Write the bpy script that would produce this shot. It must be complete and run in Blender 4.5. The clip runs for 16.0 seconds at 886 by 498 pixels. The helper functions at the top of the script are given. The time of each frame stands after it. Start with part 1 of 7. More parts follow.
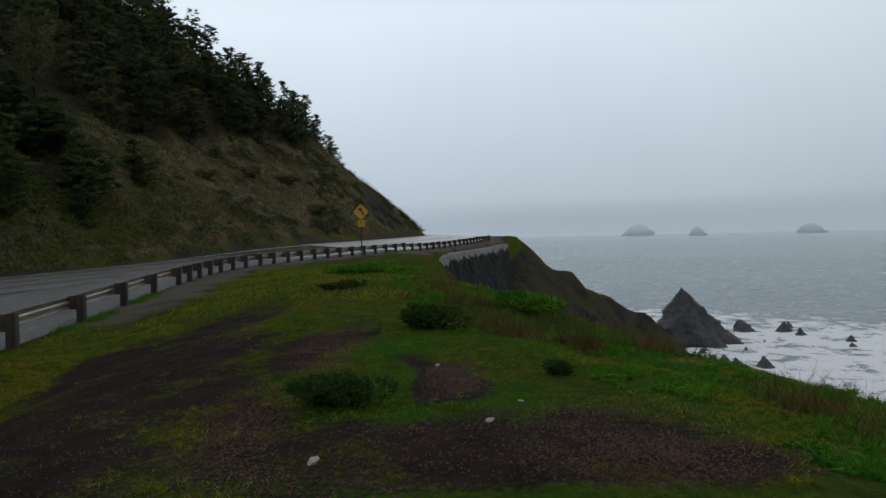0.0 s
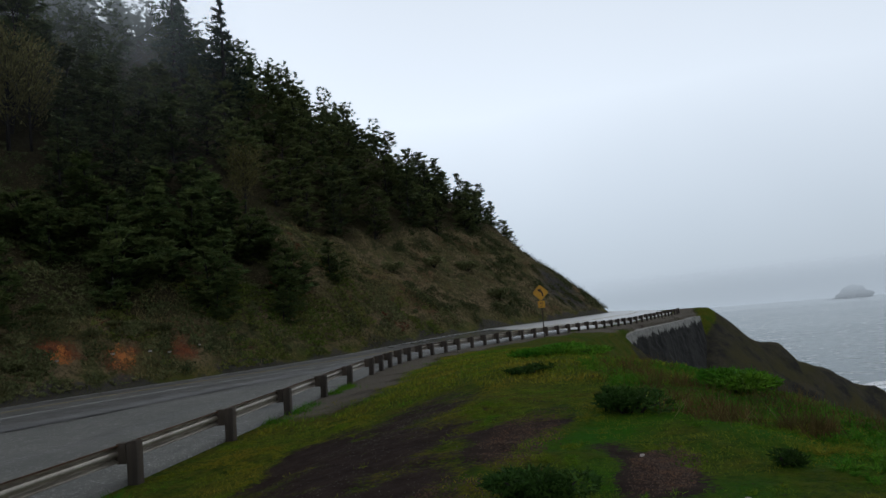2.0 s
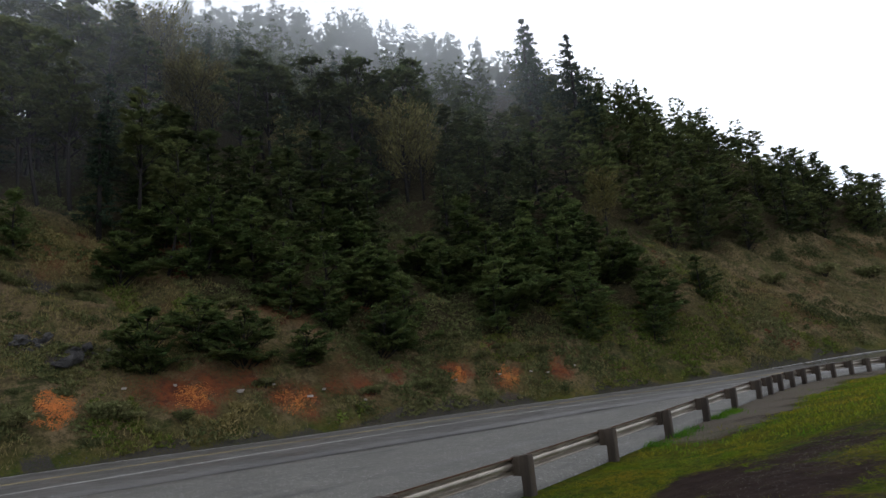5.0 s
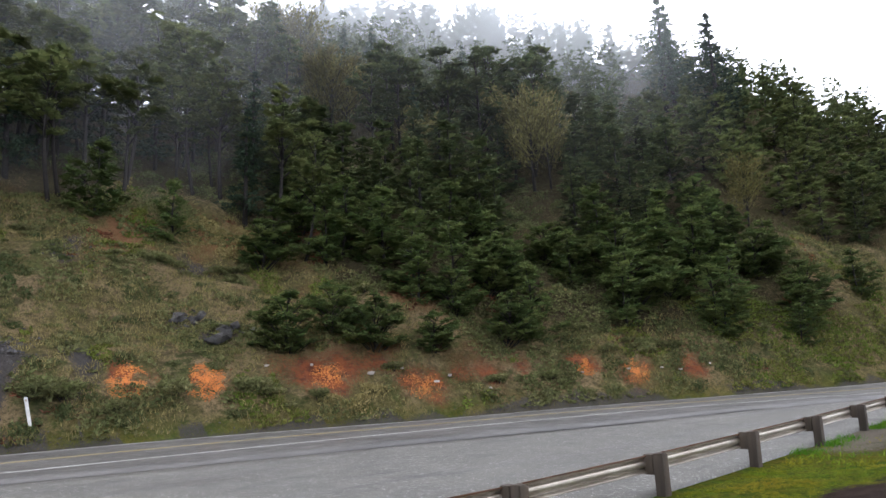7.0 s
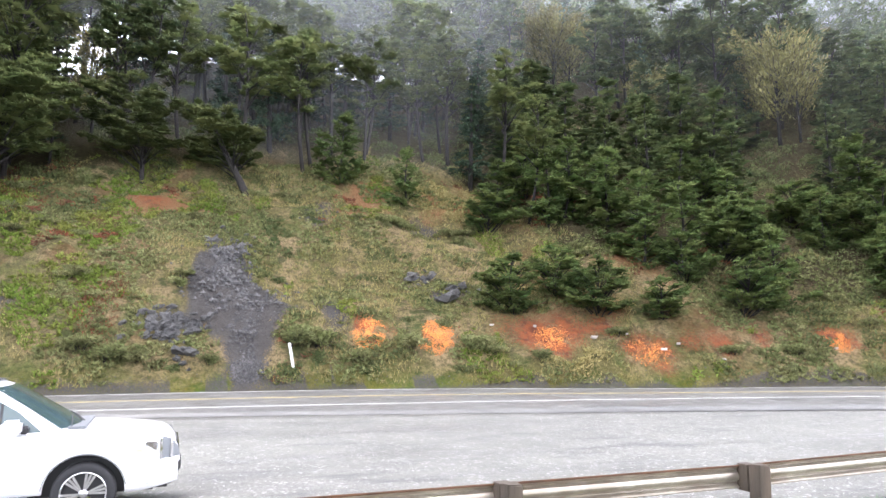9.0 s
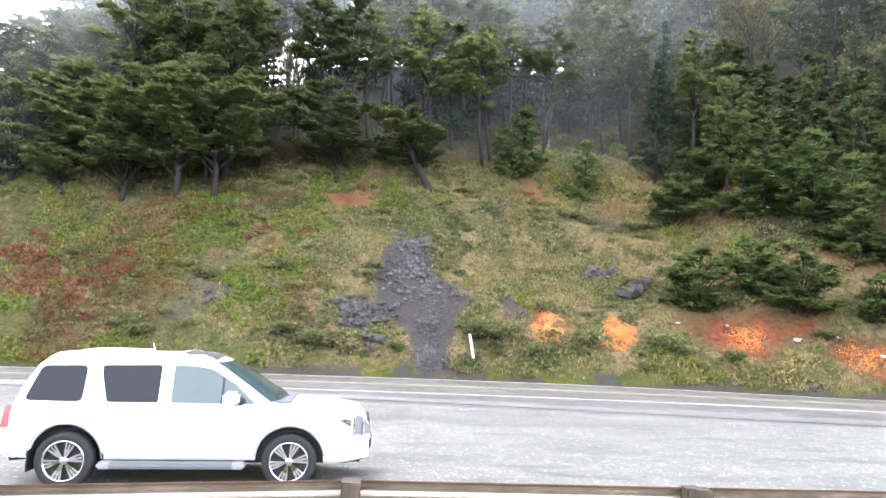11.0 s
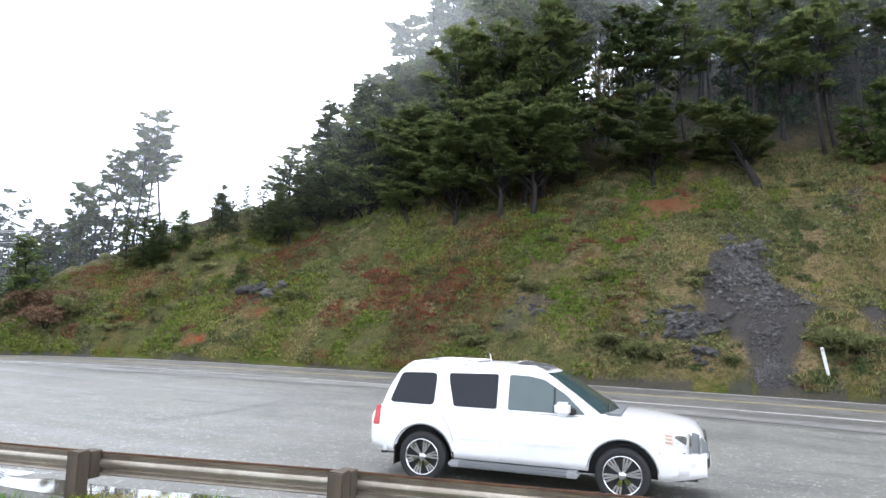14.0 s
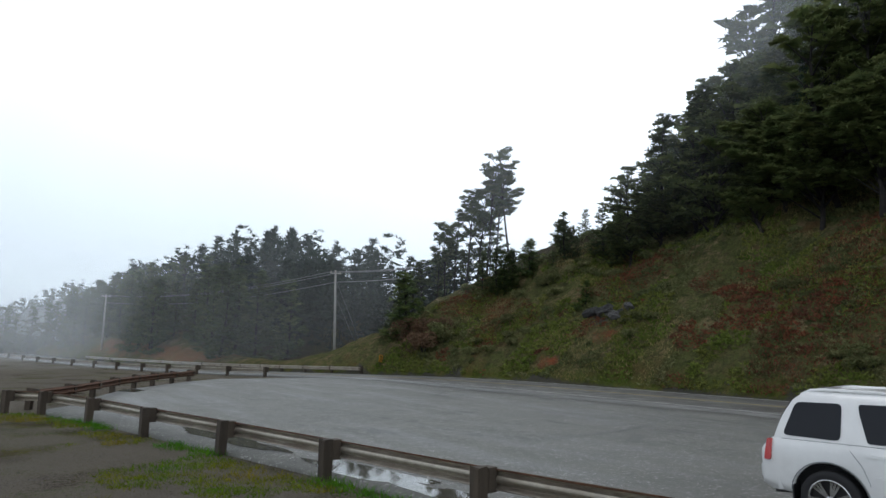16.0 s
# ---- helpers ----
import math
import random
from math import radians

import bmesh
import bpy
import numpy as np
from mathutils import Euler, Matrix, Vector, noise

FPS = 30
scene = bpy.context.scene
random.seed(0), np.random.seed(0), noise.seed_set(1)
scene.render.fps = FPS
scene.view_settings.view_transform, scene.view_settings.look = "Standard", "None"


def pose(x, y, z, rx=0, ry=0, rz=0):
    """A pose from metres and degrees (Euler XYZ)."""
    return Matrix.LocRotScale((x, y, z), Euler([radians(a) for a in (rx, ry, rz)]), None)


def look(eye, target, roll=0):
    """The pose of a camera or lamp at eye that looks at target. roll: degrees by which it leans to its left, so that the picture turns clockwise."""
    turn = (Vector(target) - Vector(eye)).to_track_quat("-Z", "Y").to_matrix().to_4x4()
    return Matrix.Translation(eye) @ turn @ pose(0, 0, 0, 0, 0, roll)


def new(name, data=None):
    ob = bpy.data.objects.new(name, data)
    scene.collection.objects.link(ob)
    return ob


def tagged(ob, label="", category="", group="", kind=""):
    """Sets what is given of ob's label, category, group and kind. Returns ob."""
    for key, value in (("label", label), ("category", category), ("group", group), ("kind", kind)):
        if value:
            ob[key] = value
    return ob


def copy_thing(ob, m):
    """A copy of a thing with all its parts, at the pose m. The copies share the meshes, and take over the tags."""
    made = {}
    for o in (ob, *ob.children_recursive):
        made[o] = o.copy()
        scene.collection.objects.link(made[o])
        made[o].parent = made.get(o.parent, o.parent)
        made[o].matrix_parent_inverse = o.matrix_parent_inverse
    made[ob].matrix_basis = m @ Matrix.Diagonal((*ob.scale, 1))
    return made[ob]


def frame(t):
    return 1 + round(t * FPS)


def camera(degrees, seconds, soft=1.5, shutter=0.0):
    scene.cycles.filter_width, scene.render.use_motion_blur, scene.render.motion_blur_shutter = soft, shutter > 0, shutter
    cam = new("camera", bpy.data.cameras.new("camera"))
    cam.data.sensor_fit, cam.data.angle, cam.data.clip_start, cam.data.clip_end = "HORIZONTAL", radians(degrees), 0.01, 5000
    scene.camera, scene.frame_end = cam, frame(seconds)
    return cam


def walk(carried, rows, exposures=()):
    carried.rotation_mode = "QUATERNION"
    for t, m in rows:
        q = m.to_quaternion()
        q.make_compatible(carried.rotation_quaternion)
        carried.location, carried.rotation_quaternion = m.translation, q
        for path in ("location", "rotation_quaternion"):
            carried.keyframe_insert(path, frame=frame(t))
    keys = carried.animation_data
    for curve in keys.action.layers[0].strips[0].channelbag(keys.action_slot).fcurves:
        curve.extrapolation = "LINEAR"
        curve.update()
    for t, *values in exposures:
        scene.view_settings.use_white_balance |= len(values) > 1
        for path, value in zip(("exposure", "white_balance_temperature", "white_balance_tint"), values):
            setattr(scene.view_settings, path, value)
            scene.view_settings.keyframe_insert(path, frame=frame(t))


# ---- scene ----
cam = camera(66.6, 16.0)
PATH = [
    (0, (0.045, -0.842, 3.071), (0.007, 1.157, 3.027), -1.2),
    (0.5, (0.006, -0.723, 3.112), (-0.304, 1.251, 3.193), -3.3),
    (1, (0.022, -0.709, 3.103), (-0.385, 1.241, 3.274), -3.6),
    (1.5, (-0.006, -0.649, 3.084), (-0.491, 1.277, 3.324), -4.4),
    (2, (-0.05, -0.629, 3.089), (-0.59, 1.284, 3.312), -4.7),
    (2.5, (-0.058, -0.623, 3.101), (-0.76, 1.229, 3.377), -5.2),
    (3, (-0.07, -0.684, 3.051), (-0.973, 1.059, 3.436), -4.9),
    (3.5, (-0.09, -0.697, 3.082), (-1.188, 0.919, 3.505), -4.3),
    (4, (-0.104, -0.642, 3.096), (-1.369, 0.86, 3.476), -4.6),
    (6.3, (-0.115, -0.69, 3.084), (-1.619, 0.583, 3.431), -3.2),
    (6.5, (-0.181, -0.707, 3.085), (-1.713, 0.538, 3.409), -2.8),
    (7, (-0.205, -0.722, 3.093), (-1.85, 0.357, 3.456), -2.2),
    (7.5, (-0.227, -0.73, 3.079), (-1.96, 0.199, 3.447), -1.8),
    (8, (-0.245, -0.73, 3.067), (-2.067, 0.018, 3.415), -1.0),
    (8.5, (-0.25, -0.746, 3.077), (-2.128, -0.128, 3.38), -0.6),
    (9, (-0.248, -0.749, 3.083), (-2.169, -0.259, 3.346), 0.8),
    (9.5, (-0.242, -0.755, 3.07), (-2.211, -0.487, 3.294), 2.3),
    (9.7, (-0.233, -0.755, 3.078), (-2.209, -0.528, 3.286), 2.7),
    (11.8, (-0.267, -0.77, 3.027), (-2.235, -1.083, 3.196), 2.7),
    (12, (-0.266, -0.769, 3.028), (-2.22, -1.171, 3.159), 2.7),
    (12.5, (-0.278, -0.784, 3.051), (-2.192, -1.342, 3.209), 2.1),
    (13, (-0.273, -0.792, 3.05), (-2.14, -1.482, 3.245), 2.5),
    (13.5, (-0.256, -0.786, 3.032), (-2.054, -1.632, 3.254), 2.7),
    (14, (-0.215, -0.79, 3.049), (-1.976, -1.712, 3.269), 2.6),
    (14.5, (-0.105, -0.899, 3.098), (-1.757, -2.001, 3.339), 2.4),
    (15, (-0.116, -1.016, 3.083), (-1.67, -2.249, 3.34), 3.2),
    (15.5, (0.009, -1.084, 3.071), (-1.388, -2.493, 3.322), 3.6),
    (16, (0.029, -1.132, 3.099), (-1.084, -2.775, 3.344), 1.6),
]
EXPOSURES = [(0.0, -0.65, 6250, 10), (0.8, -0.58, 6220, 10), (1.5, -0.55, 6200, 11), (3.0, -0.5, 6250, 12), (4.0, -0.3, 6350, 14), (6.3, 1.1, 6400, 18), (7.0, 1.5, 6400, 19), (8.0, 2.38, 6400, 20), (9.0, 2.88, 6400, 20), (9.7, 3.05, 6350, 19),
             (11.8, 2.98, 6300, 19), (12.5, 2.85, 6300, 18), (13.0, 2.5, 6300, 18), (14.0, 2.0, 6250, 15), (15.0, 1.12, 6250, 12), (16.0, 0.3, 6250, 10)]
walk(cam, [(t, look(e, g, r)) for t, e, g, r in PATH], EXPOSURES)

# ---- light: a bright overcast sky over the sea ----
world = bpy.data.worlds.new("overcast_sky")
scene.world = world
world.use_nodes = True
wn, wl = world.node_tree.nodes, world.node_tree.links
wn.clear()
w_out = wn.new("ShaderNodeOutputWorld")
w_bg = wn.new("ShaderNodeBackground")
w_sky = wn.new("ShaderNodeTexSky")
w_sky.sky_type = "NISHITA"
w_sky.sun_disc = False
w_sky.sun_elevation, w_sky.sun_rotation = radians(48), radians(70)
w_sky.air_density, w_sky.dust_density = 1.0, 4.0
w_scale = wn.new("ShaderNodeMix")
w_scale.data_type = "RGBA"
w_scale.inputs[0].default_value = 0.9
w_mul = wn.new("ShaderNodeMix")
w_mul.data_type, w_mul.blend_type = "RGBA", "MULTIPLY"
w_mul.inputs[0].default_value = 1.0
w_mul.inputs[7].default_value = (0.1, 0.1, 0.1, 1)
w_co = wn.new("ShaderNodeTexCoord")
w_sep = wn.new("ShaderNodeSeparateXYZ")
w_ramp = wn.new("ShaderNodeValToRGB")
for pos, col in ((0.0, (0.64, 0.735, 0.81)), (0.10, (0.79, 0.89, 0.97)), (0.30, (1.12, 1.22, 1.3)), (0.48, (1.0, 1.08, 1.15)), (0.66, (0.55, 0.59, 0.63)), (1.0, (0.18, 0.19, 0.208))):
    el = w_ramp.color_ramp.elements[0] if pos == 0 else w_ramp.color_ramp.elements[-1] if pos == 1 else w_ramp.color_ramp.elements.new(pos)
    el.position, el.color = pos, (*col, 1)
w_noise = wn.new("ShaderNodeTexNoise")
w_noise.inputs["Scale"].default_value = 2.2
w_noise.inputs["Detail"].default_value = 3
w_add = wn.new("ShaderNodeMath")
w_add.operation = "MULTIPLY_ADD"
w_add.inputs[1].default_value, w_add.inputs[2].default_value = 0.10, -0.05
w_sum = wn.new("ShaderNodeMath")
w_sum.operation = "ADD"
wl.new(w_co.outputs["Generated"], w_sep.inputs[0])
wl.new(w_co.outputs["Generated"], w_noise.inputs["Vector"])
wl.new(w_noise.outputs["Fac"], w_add.inputs[0])
wl.new(w_sep.outputs["Z"], w_sum.inputs[0])
wl.new(w_add.outputs[0], w_sum.inputs[1])
wl.new(w_sum.outputs[0], w_ramp.inputs[0])
wl.new(w_sky.outputs[0], w_mul.inputs[6])
wl.new(w_mul.outputs[2], w_scale.inputs[6])
wl.new(w_ramp.outputs[0], w_scale.inputs[7])
# the cloud is thinner, and so brighter, inland to the north-west
w_dot = wn.new("ShaderNodeVectorMath")
w_dot.operation = "DOT_PRODUCT"
w_dot.inputs[1].default_value = (-0.87, 0.5, 0.0)
w_fac = wn.new("ShaderNodeMath")
w_fac.operation = "MULTIPLY_ADD"
w_fac.inputs[1].default_value, w_fac.inputs[2].default_value = 0.3, 1.0
wl.new(w_co.outputs["Generated"], w_dot.inputs[0])
wl.new(w_dot.outputs["Value"], w_fac.inputs[0])
wl.new(w_fac.outputs[0], w_bg.inputs[1])
wl.new(w_scale.outputs[2], w_bg.inputs[0])
wl.new(w_bg.outputs[0], w_out.inputs[0])

sun = new("sun", bpy.data.lights.new("sun", "SUN"))
sun.data.energy, sun.data.angle, sun.data.color = 0.5, radians(40), (1.0, 0.97, 0.93)
sun.matrix_world = look((-30, -25, 85), (0, 0, 0))


# ---- materials ----
def mat_nodes(name, rough=0.9, metal=0.0, spec=0.5):
    m = bpy.data.materials.new(name)
    m.use_nodes = True
    nt = m.node_tree
    b = nt.nodes["Principled BSDF"]
    b.inputs["Roughness"].default_value = rough
    b.inputs["Metallic"].default_value = metal
    b.inputs["Specular IOR Level"].default_value = spec
    return m, nt, b


def coords(nt, space="Object"):
    if space == "World":
        return nt.nodes.new("ShaderNodeNewGeometry").outputs["Position"]
    return nt.nodes.new("ShaderNodeTexCoord").outputs[space]


def noise_fac(nt, vec, scale, detail=4, rough=0.6, lo=0.35, hi=0.65, stretch=None):
    if stretch:
        mp = nt.nodes.new("ShaderNodeMapping")
        mp.inputs["Scale"].default_value = stretch
        nt.links.new(vec, mp.inputs[0])
        vec = mp.outputs[0]
    n = nt.nodes.new("ShaderNodeTexNoise")
    n.inputs["Scale"].default_value, n.inputs["Detail"].default_value = scale, detail
    n.inputs["Roughness"].default_value = rough
    nt.links.new(vec, n.inputs["Vector"])
    r = nt.nodes.new("ShaderNodeMapRange")
    r.inputs[1].default_value, r.inputs[2].default_value = lo, hi
    nt.links.new(n.outputs["Fac"], r.inputs[0])
    return r.outputs[0]


def mixc(nt, fac, a, b, blend="MIX"):
    n = nt.nodes.new("ShaderNodeMix")
    n.data_type, n.blend_type = "RGBA", blend
    for sock, v in ((0, fac), (6, a), (7, b)):
        if isinstance(v, bpy.types.NodeSocket):
            nt.links.new(v, n.inputs[sock])
        elif sock == 0:
            n.inputs[0].default_value = v
        else:
            n.inputs[sock].default_value = (*v[:3], 1)
    return n.outputs[2]


def mathn(nt, op, a, b=0.0):
    n = nt.nodes.new("ShaderNodeMath")
    n.operation = op
    for i, v in enumerate((a, b)):
        if isinstance(v, bpy.types.NodeSocket):
            nt.links.new(v, n.inputs[i])
        else:
            n.inputs[i].default_value = v
    return n.outputs[0]


def bump(nt, bsdf, height, strength=0.5, dist=0.05):
    n = nt.nodes.new("ShaderNodeBump")
    n.inputs["Strength"].default_value, n.inputs["Distance"].default_value = strength, dist
    nt.links.new(height, n.inputs["Height"])
    nt.links.new(n.outputs[0], bsdf.inputs["Normal"])


def attr(nt, name):
    n = nt.nodes.new("ShaderNodeAttribute")
    n.attribute_name = name
    return n.outputs["Fac"]


def simple(name, a, b, scale=3.0, rough=0.8, metal=0.0, fine=20.0, bumps=0.3, bdist=0.01, space="Object", rnd=0.0, spec=0.5, stretch=None):
    """A surface of two tones with a coarse and a fine grain and a little relief."""
    m, nt, bs = mat_nodes(name, rough, metal, spec)
    v = coords(nt, space)
    c = mixc(nt, noise_fac(nt, v, scale, stretch=stretch), a, b)
    f = noise_fac(nt, v, fine, 5, 0.7, 0.3, 0.7, stretch=stretch)
    c = mixc(nt, mathn(nt, "MULTIPLY", f, 0.45), c, [x * 0.45 for x in a])
    if rnd:
        oi = nt.nodes.new("ShaderNodeObjectInfo")
        k = nt.nodes.new("ShaderNodeMapRange")
        k.inputs[3].default_value, k.inputs[4].default_value = 1 - rnd, 1 + rnd
        nt.links.new(oi.outputs["Random"], k.inputs[0])
        cc = nt.nodes.new("ShaderNodeCombineColor")
        for i in range(3):
            nt.links.new(k.outputs[0], cc.inputs[i])
        c = mixc(nt, 1.0, c, cc.outputs[0], "MULTIPLY")
    nt.links.new(c, bs.inputs["Base Color"])
    if bumps:
        bump(nt, bs, f, bumps, bdist)
    return m


def ground_material():
    """Turf, bare gravelly dirt, hill grass, red soil and grey scree, told apart by masks of the plan."""
    m, nt, bs = mat_nodes("ground_soil", 0.95, 0, 0.03)
    v = coords(nt, "World")
    n1 = noise_fac(nt, v, 0.55, 4, 0.6, 0.36, 0.62)
    n2 = noise_fac(nt, v, 3.1, 5, 0.65, 0.34, 0.66)
    n3 = noise_fac(nt, v, 17.0, 5, 0.7, 0.3, 0.7)
    n4 = noise_fac(nt, v, 60.0, 3, 0.7, 0.3, 0.7)
    lawn = mixc(nt, mathn(nt, "MULTIPLY", mathn(nt, "ADD", n1, n2), 0.5), (0.06, 0.15, 0.010), (0.21, 0.165, 0.02))
    lawn = mixc(nt, mathn(nt, "MULTIPLY", noise_fac(nt, v, 7.0, 5, 0.75, 0.46, 0.62), 0.7), lawn, (0.028, 0.06, 0.008))
    lawn = mixc(nt, mathn(nt, "MULTIPLY", attr(nt, "lush"), noise_fac(nt, v, 1.1, 5, 0.7, 0.3, 0.55)), lawn, (0.045, 0.19, 0.008))
    lawn = mixc(nt, mathn(nt, "MULTIPLY", n3, 0.55), lawn, (0.03, 0.05, 0.012))
    dirt = mixc(nt, n2, (0.046, 0.031, 0.027), (0.088, 0.062, 0.05))
    dirt = mixc(nt, mathn(nt, "MULTIPLY", n4, 0.6), dirt, (0.03, 0.025, 0.024))
    hill_g = mixc(nt, noise_fac(nt, v, 0.3, 6, 0.7, 0.44, 0.56), (0.19, 0.165, 0.07), (0.34, 0.25, 0.14))
    hill_g = mixc(nt, mathn(nt, "MULTIPLY", noise_fac(nt, v, 0.42, 6, 0.75, 0.53, 0.60, (1.0, 1.3, 1.0)), 0.85), hill_g, (0.13, 0.15, 0.05))
    lush_m = mathn(nt, "MULTIPLY", attr(nt, "green_slope"), noise_fac(nt, v, 0.7, 6, 0.75, 0.40, 0.55))
    hill_g = mixc(nt, mathn(nt, "MULTIPLY", lush_m, 0.85), hill_g, (0.13, 0.155, 0.048))
    hill_g = mixc(nt, mathn(nt, "MULTIPLY", noise_fac(nt, v, 0.55, 6, 0.75, 0.55, 0.62, (1.2, 0.9, 1.0)), 0.9), hill_g, (0.055, 0.075, 0.025))
    hill_g = mixc(nt, mathn(nt, "MULTIPLY", noise_fac(nt, v, 1.6, 5, 0.75, 0.50, 0.62), 0.6), hill_g, (0.085, 0.07, 0.045))
    hill_g = mixc(nt, mathn(nt, "MULTIPLY", n3, 0.6), hill_g, (0.05, 0.047, 0.026))
    hill_g = mixc(nt, mathn(nt, "MULTIPLY", noise_fac(nt, v, 4.5, 5, 0.8, 0.48, 0.6), 0.65), hill_g, (0.045, 0.05, 0.022))
    rust = noise_fac(nt, v, 0.16, 5, 0.7, 0.56, 0.66)
    hill_g = mixc(nt, mathn(nt, "MULTIPLY", rust, 0.5), hill_g, (0.16, 0.075, 0.04))
    red = mixc(nt, noise_fac(nt, v, 2.4, 6, 0.75, 0.42, 0.6), (0.33, 0.105, 0.045), (0.15, 0.058, 0.038))
    red = mixc(nt, mathn(nt, "MULTIPLY", n4, 0.5), red, (0.11, 0.045, 0.03))
    scree = mixc(nt, n3, (0.07, 0.064, 0.06), (0.135, 0.124, 0.113))
    scree = mixc(nt, mathn(nt, "MULTIPLY", n4, 0.6), scree, (0.035, 0.035, 0.04))
    cliff = mixc(nt, noise_fac(nt, v, 0.35, 7, 0.75, 0.4, 0.6, (1.0, 1.0, 0.5)), (0.095, 0.085, 0.06), (0.032, 0.033, 0.034))
    cliff = mixc(nt, noise_fac(nt, v, 0.16, 6, 0.7, 0.4, 0.58), cliff, (0.085, 0.078, 0.036))

    def masked(name, amount=0.55):
        k = mathn(nt, "ADD", attr(nt, name), mathn(nt, "MULTIPLY", mathn(nt, "SUBTRACT", n3, 0.5), amount))
        r = nt.nodes.new("ShaderNodeMapRange")
        r.inputs[1].default_value, r.inputs[2].default_value = 0.4, 0.6
        nt.links.new(k, r.inputs[0])
        return r.outputs[0]
    c = mixc(nt, attr(nt, "hill"), lawn, hill_g)
    litter = mixc(nt, n2, (0.05, 0.038, 0.024), (0.075, 0.07, 0.035))
    c = mixc(nt, masked("litter", 0.9), c, litter)
    c = mixc(nt, masked("soil", 0.7), c, mixc(nt, n3, (0.17, 0.075, 0.042), (0.28, 0.16, 0.08)))
    c = mixc(nt, masked("dirt", 0.4), c, dirt)
    grit = mixc(nt, n4, (0.27, 0.24, 0.195), (0.12, 0.105, 0.085))
    c = mixc(nt, masked("grit", 0.5), c, grit)
    c = mixc(nt, masked("cliff", 0.3), c, cliff)
    c = mixc(nt, masked("scree"), c, scree)
    c = mixc(nt, masked("red"), c, red)
    nt.links.new(c, bs.inputs["Base Color"])
    h = mathn(nt, "ADD", n3, mathn(nt, "MULTIPLY", n4, 0.35))
    bump(nt, bs, mathn(nt, "ADD", mathn(nt, "MULTIPLY", h, 0.3), n2), 0.85, 0.25)
    return m


def leaf_material(name, a, b, scale=0.8, rnd=0.25, trans=0.25):
    m, nt, bs = mat_nodes(name, 0.7, 0, 0.08)
    v = coords(nt)
    c = mixc(nt, noise_fac(nt, v, scale, 3), a, b)
    g = nt.nodes.new("ShaderNodeNewGeometry")
    k = nt.nodes.new("ShaderNodeMapRange")
    k.inputs[3].default_value, k.inputs[4].default_value = 0.55, 1.45
    nt.links.new(g.outputs["Random Per Island"], k.inputs[0])
    oi = nt.nodes.new("ShaderNodeObjectInfo")
    k2 = nt.nodes.new("ShaderNodeMapRange")
    k2.inputs[3].default_value, k2.inputs[4].default_value = 1 - rnd, 1 + rnd
    nt.links.new(oi.outputs["Random"], k2.inputs[0])
    kk = mathn(nt, "MULTIPLY", k.outputs[0], k2.outputs[0])
    cc = nt.nodes.new("ShaderNodeCombineColor")
    for i in range(3):
        nt.links.new(kk, cc.inputs[i])
    c = mixc(nt, 1.0, c, cc.outputs[0], "MULTIPLY")
    nt.links.new(c, bs.inputs["Base Color"])
    t = nt.nodes.new("ShaderNodeBsdfTranslucent")
    nt.links.new(c, t.inputs[0])
    mx = nt.nodes.new("ShaderNodeMixShader")
    mx.inputs[0].default_value = trans
    nt.links.new(bs.outputs[0], mx.inputs[1])
    nt.links.new(t.outputs[0], mx.inputs[2])
    nt.links.new(mx.outputs[0], nt.nodes["Material Output"].inputs[0])
    return m


def road_material():
    m, nt, bs = mat_nodes("wet_asphalt", 0.5, 0, 0.5)
    v = coords(nt, "World")
    c = mixc(nt, noise_fac(nt, v, 0.35, 4), (0.115, 0.114, 0.107), (0.155, 0.152, 0.14))
    f = noise_fac(nt, v, 45, 4, 0.7, 0.3, 0.7)
    c = mixc(nt, mathn(nt, "MULTIPLY", f, 0.5), c, (0.05, 0.05, 0.052))
    nt.links.new(c, bs.inputs["Base Color"])
    r = nt.nodes.new("ShaderNodeMapRange")
    r.inputs[3].default_value, r.inputs[4].default_value = 0.32, 0.6
    nt.links.new(noise_fac(nt, v, 0.8, 4), r.inputs[0])
    # the far bend lies under a film of rain water
    sp = nt.nodes.new("ShaderNodeSeparateXYZ")
    nt.links.new(v, sp.inputs[0])
    wet = nt.nodes.new("ShaderNodeMapRange")
    wet.inputs[1].default_value, wet.inputs[2].default_value = 46.0, 56.0
    wet.inputs[3].default_value, wet.inputs[4].default_value = 1.0, 0.28
    nt.links.new(sp.outputs["Y"], wet.inputs[0])
    nt.links.new(mathn(nt, "MULTIPLY", r.outputs[0], wet.outputs[0]), bs.inputs["Roughness"])
    bump(nt, bs, mathn(nt, "MULTIPLY", f, wet.outputs[0]), 0.3, 0.01)
    return m


